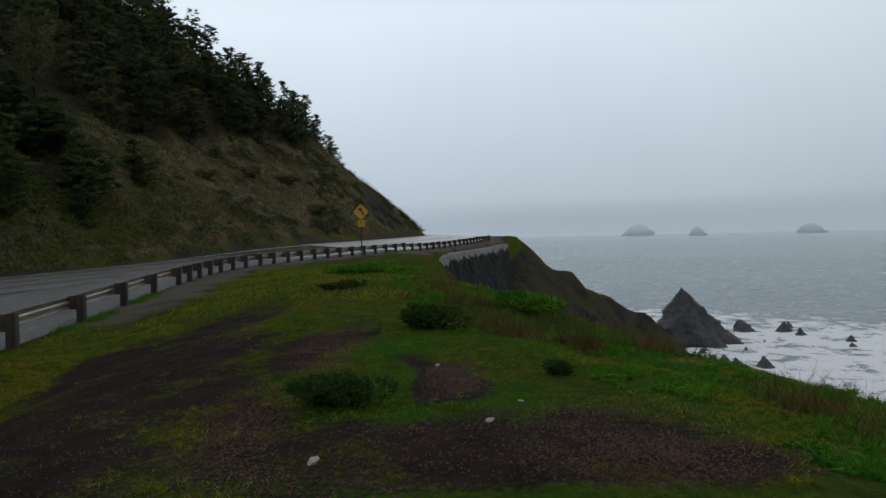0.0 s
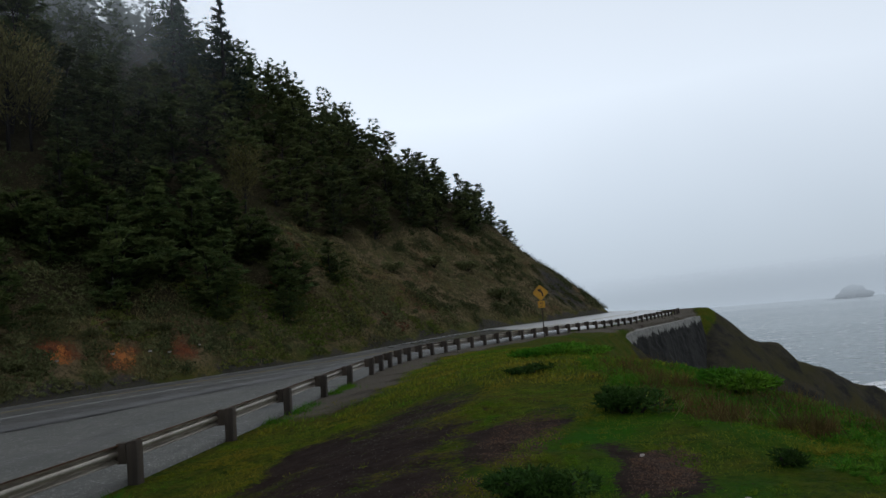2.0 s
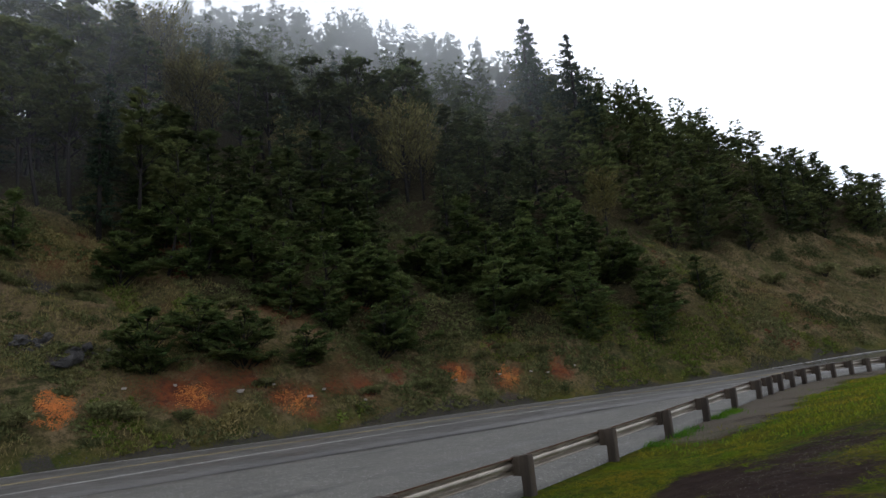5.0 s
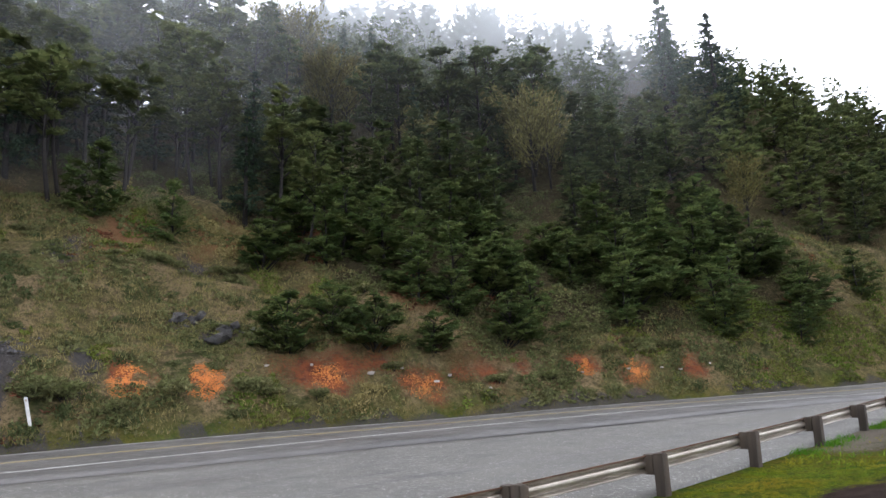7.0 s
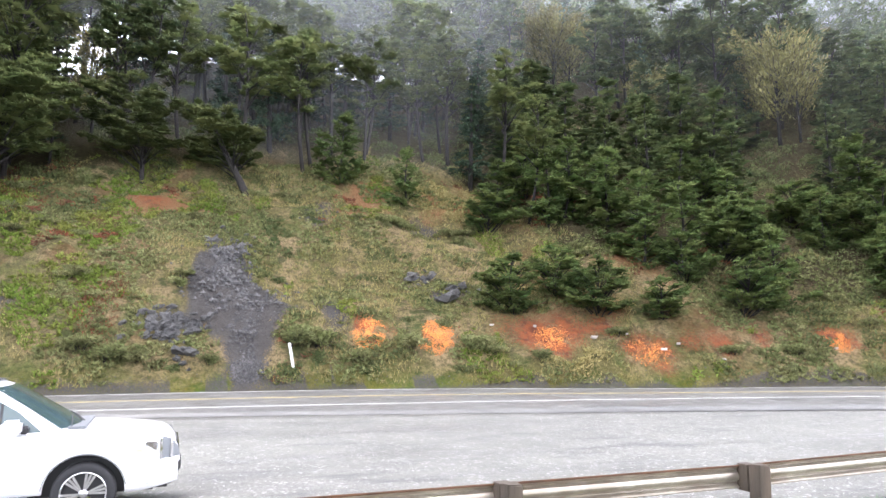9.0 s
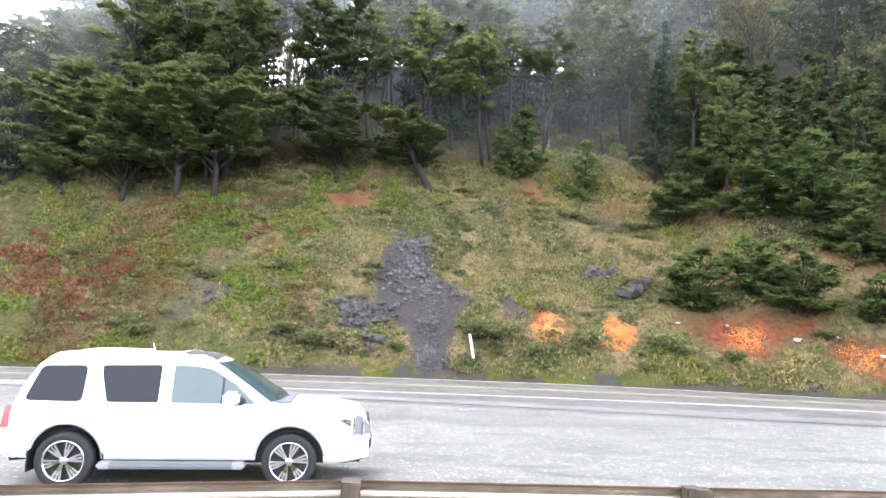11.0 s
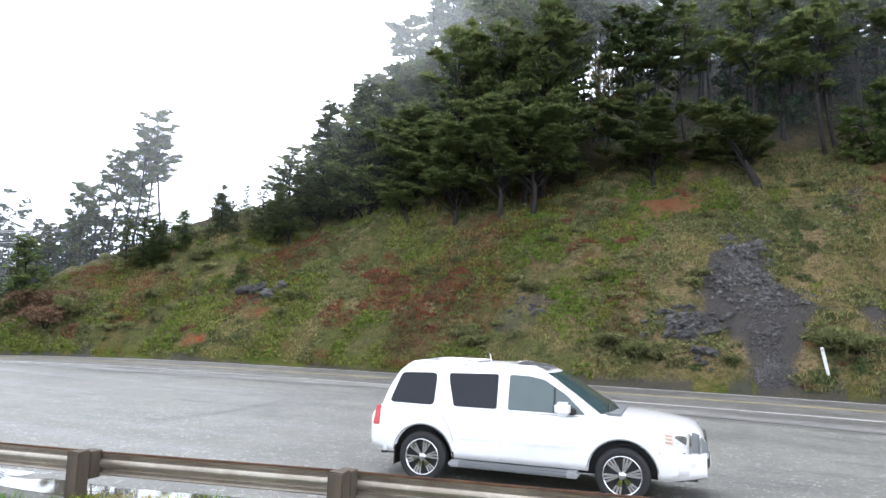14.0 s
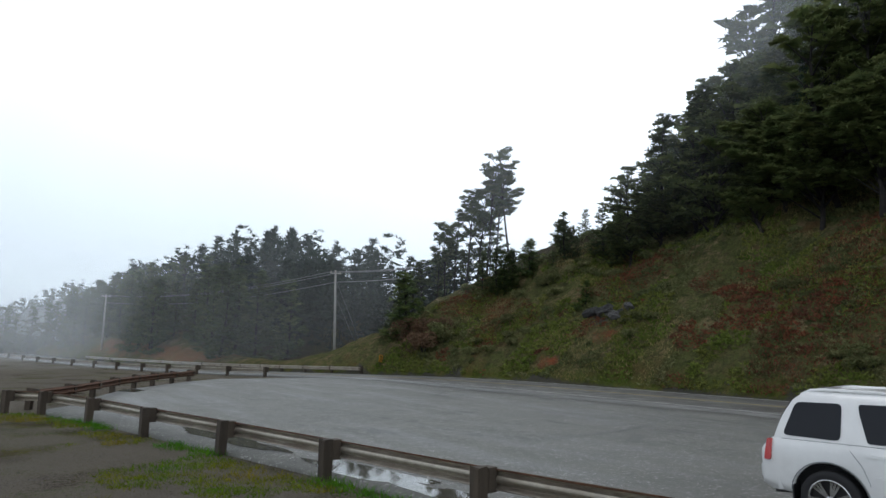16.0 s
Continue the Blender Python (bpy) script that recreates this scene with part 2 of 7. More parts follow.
def pullout_material():
    """Worn chip-sealed lay-by: grey stone chips, damp patches, oily streaks along it."""
    m, nt, bs = mat_nodes("pullout_chip_seal", 0.6, 0, 0.5)
    v = coords(nt, "World")
    c = mixc(nt, noise_fac(nt, v, 0.6, 6, 0.7), (0.15, 0.15, 0.128), (0.225, 0.224, 0.19))
    st = noise_fac(nt, v, 0.5, 5, 0.65, 0.48, 0.7, stretch=(1.0, 0.16, 1.0))
    c = mixc(nt, mathn(nt, "MULTIPLY", st, 0.34), c, (0.07, 0.07, 0.074))
    vo = nt.nodes.new("ShaderNodeTexVoronoi")
    vo.inputs["Scale"].default_value = 10.0
    nt.links.new(v, vo.inputs["Vector"])
    chip = nt.nodes.new("ShaderNodeMapRange")
    chip.inputs[1].default_value, chip.inputs[2].default_value = 0.38, 0.24
    nt.links.new(vo.outputs["Distance"], chip.inputs[0])
    bright = noise_fac(nt, v, 4.0, 3, 0.6, 0.46, 0.60)
    c = mixc(nt, mathn(nt, "MULTIPLY", mathn(nt, "MULTIPLY", chip.outputs[0], bright), 0.8), c, (0.6, 0.59, 0.56))
    vo2 = nt.nodes.new("ShaderNodeTexVoronoi")
    vo2.inputs["Scale"].default_value = 17.0
    nt.links.new(v, vo2.inputs["Vector"])
    chip2 = nt.nodes.new("ShaderNodeMapRange")
    chip2.inputs[1].default_value, chip2.inputs[2].default_value = 0.30, 0.16
    nt.links.new(vo2.outputs["Distance"], chip2.inputs[0])
    few = noise_fac(nt, v, 5.5, 4, 0.7, 0.52, 0.60)
    f = noise_fac(nt, v, 40, 4, 0.7, 0.3, 0.7)
    f2 = noise_fac(nt, v, 11, 4, 0.75, 0.35, 0.65)
    c = mixc(nt, mathn(nt, "MULTIPLY", f2, 0.5), c, (0.06, 0.06, 0.065))
    c = mixc(nt, mathn(nt, "MULTIPLY", f, 0.5), c, (0.07, 0.07, 0.072))
    c = mixc(nt, mathn(nt, "MULTIPLY", mathn(nt, "MULTIPLY", chip2.outputs[0], few), 0.9), c, (0.66, 0.65, 0.6))
    worn = noise_fac(nt, v, 0.9, 6, 0.7, 0.56, 0.66, stretch=(1.0, 0.35, 1.0))
    c = mixc(nt, mathn(nt, "MULTIPLY", worn, 0.6), c, (0.055, 0.055, 0.058))
    nt.links.new(c, bs.inputs["Base Color"])
    r = nt.nodes.new("ShaderNodeMapRange")
    r.inputs[3].default_value, r.inputs[4].default_value = 0.62, 0.4
    nt.links.new(st, r.inputs[0])
    nt.links.new(r.outputs[0], bs.inputs["Roughness"])
    bump(nt, bs, mathn(nt, "ADD", f, chip.outputs[0]), 0.4, 0.015)
    return m


def sea_material():
    m, nt, bs = mat_nodes("sea_water", 0.22, 0, 0.5)
    v = coords(nt, "World")
    wv = noise_fac(nt, v, 0.09, 6, 0.65, 0.25, 0.75, stretch=(1.0, 2.2, 1.0))
    w2 = noise_fac(nt, v, 0.5, 4, 0.6, 0.25, 0.75)
    base = mixc(nt, wv, (0.13, 0.175, 0.185), (0.2, 0.255, 0.26))
    n = noise_fac(nt, v, 0.11, 7, 0.72, 0.36, 0.60)
    fo = mathn(nt, "ADD", attr(nt, "foam"), mathn(nt, "MULTIPLY", mathn(nt, "SUBTRACT", n, 0.5), 1.0))
    r = nt.nodes.new("ShaderNodeMapRange")
    r.inputs[1].default_value, r.inputs[2].default_value = 0.42, 0.62
    nt.links.new(fo, r.inputs[0])
    streak = noise_fac(nt, v, 0.035, 6, 0.7, 0.60, 0.66, stretch=(1.0, 3.5, 1.0))
    fm = mathn(nt, "MAXIMUM", r.outputs[0], mathn(nt, "MULTIPLY", streak, 0.35))
    c = mixc(nt, fm, base, (0.93, 0.94, 0.94))
    nt.links.new(c, bs.inputs["Base Color"])
    rr = nt.nodes.new("ShaderNodeMapRange")
    rr.inputs[3].default_value, rr.inputs[4].default_value = 0.24, 0.8
    nt.links.new(fm, rr.inputs[0])
    nt.links.new(rr.outputs[0], bs.inputs["Roughness"])
    bump(nt, bs, mathn(nt, "ADD", wv, mathn(nt, "MULTIPLY", w2, 0.3)), 0.5, 1.2)
    return m


M_GROUND = ground_material()
M_ROAD = road_material()
M_PULL = pullout_material()
M_SEA = sea_material()
M_WHITE = simple("road_paint_white", (0.72, 0.72, 0.70), (0.5, 0.5, 0.48), 2, 0.6, fine=30, bumps=0)
M_YELLOW = simple("road_paint_yellow", (0.46, 0.36, 0.15), (0.30, 0.26, 0.15), 2, 0.6, fine=30, bumps=0)
M_DECK = simple("pale_concrete_deck", (0.62, 0.62, 0.59), (0.5, 0.5, 0.47), 0.4, 0.35, fine=6, bumps=0.1, space="World")
M_TAR = simple("tar_seam", (0.06, 0.06, 0.06), (0.10, 0.10, 0.098), 4, 0.6, bumps=0)
M_STEEL = simple("galvanised_steel", (0.5, 0.455, 0.385), (0.33, 0.28, 0.225), 1.5, 0.42, 0.75, fine=9, bumps=0.1, space="World")
M_RUST = simple("rusty_steel", (0.16, 0.075, 0.04), (0.08, 0.045, 0.03), 3, 0.85, 0.2, fine=25, bumps=0.3, space="World")
M_POST = simple("weathered_timber", (0.088, 0.066, 0.047), (0.032, 0.025, 0.019), 2.5, 0.85, fine=24, bumps=0.6, bdist=0.01, rnd=0.25, stretch=(1, 1, 0.15))
M_BARK = simple("bark", (0.026, 0.021, 0.018), (0.013, 0.011, 0.010), 3, 0.9, fine=14, bumps=0.8, bdist=0.04)
M_PINE = leaf_material("pine_needles", (0.058, 0.086, 0.038), (0.104, 0.122, 0.05), trans=0.35)
# lit copy of pine_needles: brighter light on these pines put into the colour
M_PINE_LIT = leaf_material("pine_needles_lit", (0.088, 0.118, 0.045), (0.14, 0.158, 0.06), trans=0.4)
M_SPRUCE = leaf_material("spruce_needles", (0.035, 0.062, 0.04), (0.06, 0.09, 0.05))
M_SHRUB = leaf_material("shrub_leaves", (0.12, 0.14, 0.055), (0.19, 0.185, 0.085))
M_ALDER = leaf_material("bare_alder_buds", (0.125, 0.12, 0.045), (0.18, 0.16, 0.06))
M_ROCK = simple("dark_slate_rock", (0.105, 0.102, 0.10), (0.044, 0.043, 0.045), 0.9, 0.65, fine=7, bumps=0.8, bdist=0.15, space="World", rnd=0.2)
def wall_material():
    """Old concrete: dark and streaked below, pale where lime has washed down from the coping."""
    m, nt, bs = mat_nodes("weathered_concrete", 0.9, 0, 0.08)
    v = coords(nt, "World")
    dark = mixc(nt, noise_fac(nt, v, 0.9, 6, 0.7, stretch=(1, 1, 0.15)), (0.05, 0.048, 0.043), (0.017, 0.017, 0.016))
    k = mathn(nt, "ADD", attr(nt, "lime"), mathn(nt, "MULTIPLY", mathn(nt, "SUBTRACT", noise_fac(nt, v, 0.7, 5, 0.7, 0.3, 0.7, (1, 1, 0.2)), 0.5), 0.8))
    r = nt.nodes.new("ShaderNodeMapRange")
    r.inputs[1].default_value, r.inputs[2].default_value = 0.4, 0.62
    nt.links.new(k, r.inputs[0])
    pale = mixc(nt, noise_fac(nt, v, 2.5, 5), (0.36, 0.35, 0.32), (0.2, 0.19, 0.17))
    nt.links.new(mixc(nt, r.outputs[0], dark, pale), bs.inputs["Base Color"])
    bump(nt, bs, noise_fac(nt, v, 3.0), 0.4, 0.05)
    return m


M_CONC = wall_material()

M_YOUNG = leaf_material("young_pine_needles", (0.062, 0.102, 0.034), (0.115, 0.142, 0.047), trans=0.38)
M_MISTY = leaf_material("valley_needles", (0.028, 0.043, 0.034), (0.045, 0.062, 0.042))
M_BANKG = leaf_material("bank_grass", (0.10, 0.085, 0.042), (0.06, 0.062, 0.027), 0.2)
M_HEATH = leaf_material("dead_heath", (0.15, 0.095, 0.032), (0.085, 0.075, 0.025))
M_TRACK = simple("tyre_mark", (0.10, 0.10, 0.10), (0.135, 0.135, 0.132), 1.5, 0.5, bumps=0, space="World")
M_BRACKEN = leaf_material("dead_bracken", (0.20, 0.075, 0.04), (0.13, 0.06, 0.038))
M_THICKET = leaf_material("bare_thicket_twigs", (0.16, 0.095, 0.06), (0.11, 0.08, 0.05))
M_HERB = leaf_material("hill_herbs", (0.135, 0.20, 0.035), (0.22, 0.23, 0.06), 0.35)
M_SCRUB = leaf_material("low_scrub", (0.075, 0.098, 0.038), (0.13, 0.14, 0.06), 0.5, 0.3)
M_DRY = leaf_material("dry_grass", (0.31, 0.25, 0.115), (0.22, 0.2, 0.075), 0.35)
M_TURF = leaf_material("turf_blades", (0.10, 0.22, 0.014), (0.29, 0.235, 0.026), 0.45)
M_LUSH = leaf_material("lush_grass", (0.04, 0.165, 0.010), (0.10, 0.21, 0.016), 0.6)
M_LUSHD = leaf_material("coastal_bush_leaves", (0.028, 0.072, 0.014), (0.05, 0.095, 0.018), 1.5)
M_ORANGE = simple("orange_crumbled_rock", (0.75, 0.27, 0.06), (0.55, 0.17, 0.045), 2.0, 0.9, fine=15, bumps=0.2, space="World")
M_GRAVEL = leaf_material("gravel_stones", (0.12, 0.07, 0.045), (0.085, 0.062, 0.05), 8.0, 0.0, 0.0)
M_CHIPS = leaf_material("grey_brown_chippings", (0.20, 0.175, 0.15), (0.13, 0.12, 0.11), 8.0, 0.0, 0.0)
M_SLATE = leaf_material("slate_chips", (0.10, 0.096, 0.094), (0.055, 0.054, 0.056), 2.0, 0.0, 0.0)
M_PALE = simple("pale_stone", (0.52, 0.47, 0.42), (0.38, 0.33, 0.29), 3.0, 0.8, fine=20, bumps=0.3)
M_ISLE = simple("islet_rock", (0.10, 0.11, 0.115), (0.06, 0.065, 0.07), 0.02, 0.9, fine=0.1, bumps=0, space="World")
M_SIGN = simple("sign_yellow", (0.72, 0.36, 0.02), (0.62, 0.30, 0.02), 2.0, 0.5, fine=12, bumps=0)
M_BLACK = simple("sign_black", (0.015, 0.015, 0.015), (0.025, 0.025, 0.025), 3.0, 0.6, bumps=0)
M_POSTWHITE = simple("marker_white", (0.78, 0.78, 0.76), (0.6, 0.6, 0.57), 3.0, 0.6, fine=15, bumps=0)
M_POLE = simple("grey_pole_timber", (0.46, 0.44, 0.41), (0.32, 0.30, 0.28), 1.5, 0.85, fine=12, bumps=0.4, stretch=(1, 1, 0.1))
M_WIRE = simple("weathered_wire", (0.22, 0.22, 0.23), (0.16, 0.16, 0.165), 1.0, 0.6, bumps=0)
M_PUDDLE, _nt, _bs = mat_nodes("puddle_water", 0.04, 0, 0.35)
_c = mixc(_nt, noise_fac(_nt, coords(_nt, "World"), 1.2), (0.06, 0.054, 0.04), (0.10, 0.09, 0.068))
_nt.links.new(_c, _bs.inputs["Base Color"])


def mist_material(name, glow=False):
    """Drifting mist: lets most of the light through, scatters the rest both ways, or with glow emits a haze colour; its
    density is a mask of the mesh.
    """
    m = bpy.data.materials.new(name)
    m.use_nodes = True
    nt = m.node_tree
    nt.nodes.remove(nt.nodes["Principled BSDF"])
    tr = nt.nodes.new("ShaderNodeBsdfTransparent")
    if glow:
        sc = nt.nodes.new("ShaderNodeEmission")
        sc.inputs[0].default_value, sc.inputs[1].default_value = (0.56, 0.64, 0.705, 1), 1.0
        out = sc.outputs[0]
    else:
        a, b = nt.nodes.new("ShaderNodeBsdfDiffuse"), nt.nodes.new("ShaderNodeBsdfTranslucent")
        a.inputs[0].default_value = b.inputs[0].default_value = (0.86, 0.885, 0.91, 1)
        ad = nt.nodes.new("ShaderNodeAddShader")
        nt.links.new(a.outputs[0], ad.inputs[0])
        nt.links.new(b.outputs[0], ad.inputs[1])
        out = ad.outputs[0]
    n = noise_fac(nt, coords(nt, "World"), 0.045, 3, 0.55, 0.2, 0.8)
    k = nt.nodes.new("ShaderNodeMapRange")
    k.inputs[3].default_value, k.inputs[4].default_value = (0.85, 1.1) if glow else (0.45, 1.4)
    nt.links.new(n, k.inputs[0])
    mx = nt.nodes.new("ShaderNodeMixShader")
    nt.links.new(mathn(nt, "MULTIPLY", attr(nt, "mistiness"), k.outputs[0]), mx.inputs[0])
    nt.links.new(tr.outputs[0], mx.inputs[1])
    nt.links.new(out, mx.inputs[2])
    nt.links.new(mx.outputs[0], nt.nodes["Material Output"].inputs[0])
    return m


M_MIST = mist_material("hill_mist")
# sea haze: these sheets emit the horizon's sky colour themselves
M_HAZEGLOW = mist_material("sea_mist", True)


# ---- builders ----
def mesh_object(name, verts, faces, material, parent=None, smooth=False, label=""):
    me = bpy.data.meshes.new(name)
    me.from_pydata([tuple(v) for v in verts], [], [tuple(f) for f in faces])
    if material:
        me.materials.append(material)
    if smooth:
        me.shade_smooth()
    ob = new(name, me)
    if parent:
        ob.parent = parent
    if label:
        ob["label"] = label
    return ob


def part(name, bm, material, parent=None, label="", smooth=False):
    me = bpy.data.meshes.new(name)
    bm.normal_update()
    bm.to_mesh(me)
    bm.free()
    if material:
        me.materials.append(material)
    if smooth:
        me.shade_smooth()
    ob = new(name, me)
    if parent:
        ob.parent = parent
    if label:
        ob["label"] = label
    return ob


def box_bm(sx, sy, sz, bevel=0.0, at=(0, 0, 0), bm=None):
    b2 = bmesh.new()
    bmesh.ops.create_cube(b2, size=1.0, matrix=Matrix.Translation(at) @ Matrix.Diagonal((sx, sy, sz, 1)))
    if bevel:
        bmesh.ops.bevel(b2, geom=b2.edges[:], offset=bevel, segments=2, affect="EDGES")
    if bm is None:
        return b2
    me = bpy.data.meshes.new("tmp")
    b2.to_mesh(me)
    b2.free()
    bm.from_mesh(me)
    bpy.data.meshes.remove(me)
    return bm


def tube(points, radii, n=8):
    """A tapered tube through the points: verts and faces."""
    vs, fs = [], []
    pts = [Vector(p) for p in points]
    for i, p in enumerate(pts):
        d = (pts[min(i + 1, len(pts) - 1)] - pts[max(i - 1, 0)]).normalized()
        a = d.orthogonal().normalized() if abs(d.z) < 0.99 else Vector((1, 0, 0))
        ref = Vector((1, 0, 0)) if abs(d.x) < 0.9 else Vector((0, 1, 0))
        a = (ref - d * ref.dot(d)).normalized()
        b = d.cross(a)
        for k in range(n):
            t = 2 * math.pi * k / n
            vs.append(p + (a * math.cos(t) + b * math.sin(t)) * radii[i])
        if i:
            o = (i - 1) * n
            for k in range(n):
                fs.append((o + k, o + (k + 1) % n, o + n + (k + 1) % n, o + n + k))
    fs.append(tuple(range(n))[::-1])
    fs.append(tuple(range(len(vs) - n, len(vs))))
    return vs, fs


def vnoise(x, y, seed=0):
    """Smooth value noise on the plane, -1 to 1."""
    xi, yi = np.floor(x).astype(np.int64), np.floor(y).astype(np.int64)
    fx, fy = x - xi, y - yi
    fx, fy = fx * fx * (3 - 2 * fx), fy * fy * (3 - 2 * fy)

    def h(a, b):
        k = (a * 374761393 + b * 668265263 + seed * 974634777) & 0x7FFFFFFF
        k = ((k ^ (k >> 13)) * 1274126177) & 0x7FFFFFFF
        return ((k ^ (k >> 16)) & 0xFFFF) / 32767.5 - 1
    a = h(xi, yi) * (1 - fx) + h(xi + 1, yi) * fx
    b = h(xi, yi + 1) * (1 - fx) + h(xi + 1, yi + 1) * fx
    return a * (1 - fy) + b * fy


def fbm(x, y, size, octaves=4, seed=0):
    s, amp = 0, 1.0
    for o in range(octaves):
        s = s + amp * vnoise(x / size + 17.3 * o, y / size - 9.1 * o, seed + o)
        size, amp = size / 2.03, amp * 0.5
    return s


def sstep(a, b, x):
    t = np.clip((x - a) / (b - a), 0, 1)
    return t * t * (3 - 2 * t)


# ---- the plan ----
SEA = -28.0
_ty = np.arange(-160.0, 200.0, 1.0)


def smooth_line(ys, xs, n=9):
    v = np.interp(_ty, ys, xs)
    for _ in range(2):
        v = np.convolve(np.pad(v, n, mode="edge"), np.ones(2 * n + 1) / (2 * n + 1), "same")[n:-n]
    return v


# seaward white line of the road, height of the road, seaward cliff edge, crest of the hill: all by y
_XE = smooth_line([-160, -145, -106, -74, -58, -52.5, -46.5, -41, -34, -25, -17, -3, 4, 10, 15, 20, 26, 30, 35, 43, 52, 61, 77, 98, 130, 160, 200],
                  [-2, -3.5, -8, -13, -16.6, -18.8, -21.4, -23.3, -24.6, -25.1, -25.5, -25.6, -25.0, -24.5, -23.6, -22.9, -21.6, -20.2, -18.2, -15.3, -12.0, -7.8, -2.3, 3.0, 0.5, -12, -40], 3)
_ZR = smooth_line([-160, -145, -106, -74, -55, -40, -1.7, 40, 100, 150, 200], [-3.6, -3.3, -2.3, -1.4, -0.7, -0.15, 0.58, 1.33, 2.3, 3.0, 3.0], 5)
_XC = smooth_line([-160, -60, -28, -10, 0, 5.5, 7.7, 8.5, 10.6, 15.3, 20, 26, 35, 45, 55, 66, 80, 94, 105, 120, 140, 200],
                  [30, 14, 7, 7.5, 6.5, 4.8, 3.8, 3.2, 2.5, 2.0, 0.6, -2.4, -4.0, -4.2, -3.6, -2.0, 2.0, 6.0, 8.6, 7.2, 0.0, -30], 1)
_HC = smooth_line([-160, -120, -75, -62, -56, -50, -36, -16, 5, 18, 26, 34, 45, 70, 110, 130, 150, 168, 200],
                  [9, 9, 3, 3, 8, 15, 28, 31, 31, 33, 40, 52, 66, 76, 72, 60, 36, 4, -30], 3)
_BK = smooth_line([-160, 6, 17, 34, 46, 60, 100, 140, 200], [0, 0, -0.024, -0.02, 0, 0.085, 0.085, 0.05, 0], 3)
FOOT = 7.15
_SL = np.sqrt(1 + np.gradient(_XE) ** 2)


def x_edge(y, off=0.0):
    """x of the line that lies off metres uphill of the white line."""
    return np.interp(y, _ty, _XE) - off * np.interp(y, _ty, _SL)


def z_road(y):
    return np.interp(y, _ty, _ZR)


def uphill(x, y):
    """Metres from the white line towards the hill."""
    return (np.interp(y, _ty, _XE) - x) / np.interp(y, _ty, _SL)


def z_paved(x, y):
    """The road's surface, banked through the far bend."""
    return z_road(y) + np.interp(y, _ty, _BK) * np.clip(uphill(x, y), -1, FOOT)


RAIL = [(-0.9, -28.3), (-1.9, -27.3), (-2.9, -24.1), (-3.75, -20.4), (-4.66, -16.69), (-5.49, -12.97), (-6.21, -9.23), (-6.84, -5.47), (-7.4, -1.7), (-7.92, 2.07),
        (-8.42, 5.85), (-8.93, 9.63), (-9.5, 13.4), (-10.1, 17.16), (-10.8, 20.91), (-11.5, 24.64), (-12.1, 28.4), (-12.6, 32.0),
        (-12.9, 35.5), (-12.8, 39.0), (-12.1, 43.0), (-10.9, 47.5), (-9.0, 53.0), (-5.8, 60.5), (-3.2, 67.5), (0.5, 79.0), (4.5, 95.0), (5.2, 99.0)]
_RY = np.array([p[1] for p in RAIL[1:]])
_RX = np.array([p[0] for p in RAIL[1:]])


def x_rail(y):
    return np.interp(y, _RY, _RX)


def ridge_y(w):
    """Spine of the grassy rib that runs down the hill between the two woods, by the distance uphill."""
    return 49.2 + 0.44 * w


def fan(x, y):
    """Mask of the slate scree: a fan that widens below its rocky head and narrows to a chute at the road."""
    w = uphill(x, y) - FOOT + 0.5 * fbm(x, y, 1.7, 3, 93)
    y = y + 0.7 * fbm(x, y, 1.5, 4, 94)
    ya = np.interp(w, [0.2, 2.4, 3.8, 4.8, 7.0, 9.0, 10.4], [-2.3, -2.9, -5.2, -5.6, -4.8, -4.2, -3.6])
    yb = np.interp(w, [0.2, 2.4, 3.8, 4.9, 7.0, 9.0, 10.4], [-0.9, -0.7, 0.4, 1.2, -1.5, -2.4, -3.1])
    return sstep(-0.7, 0.7, np.minimum(y - ya, yb - y)) * sstep(-0.4, 0.2, w) * (1 - sstep(10.0, 10.8, w))


def berm(y):
    """Where along the rail a low grassy bank lies against the posts."""
    return sstep(-11, -7.5, y) * (1 - sstep(2, 7, y))


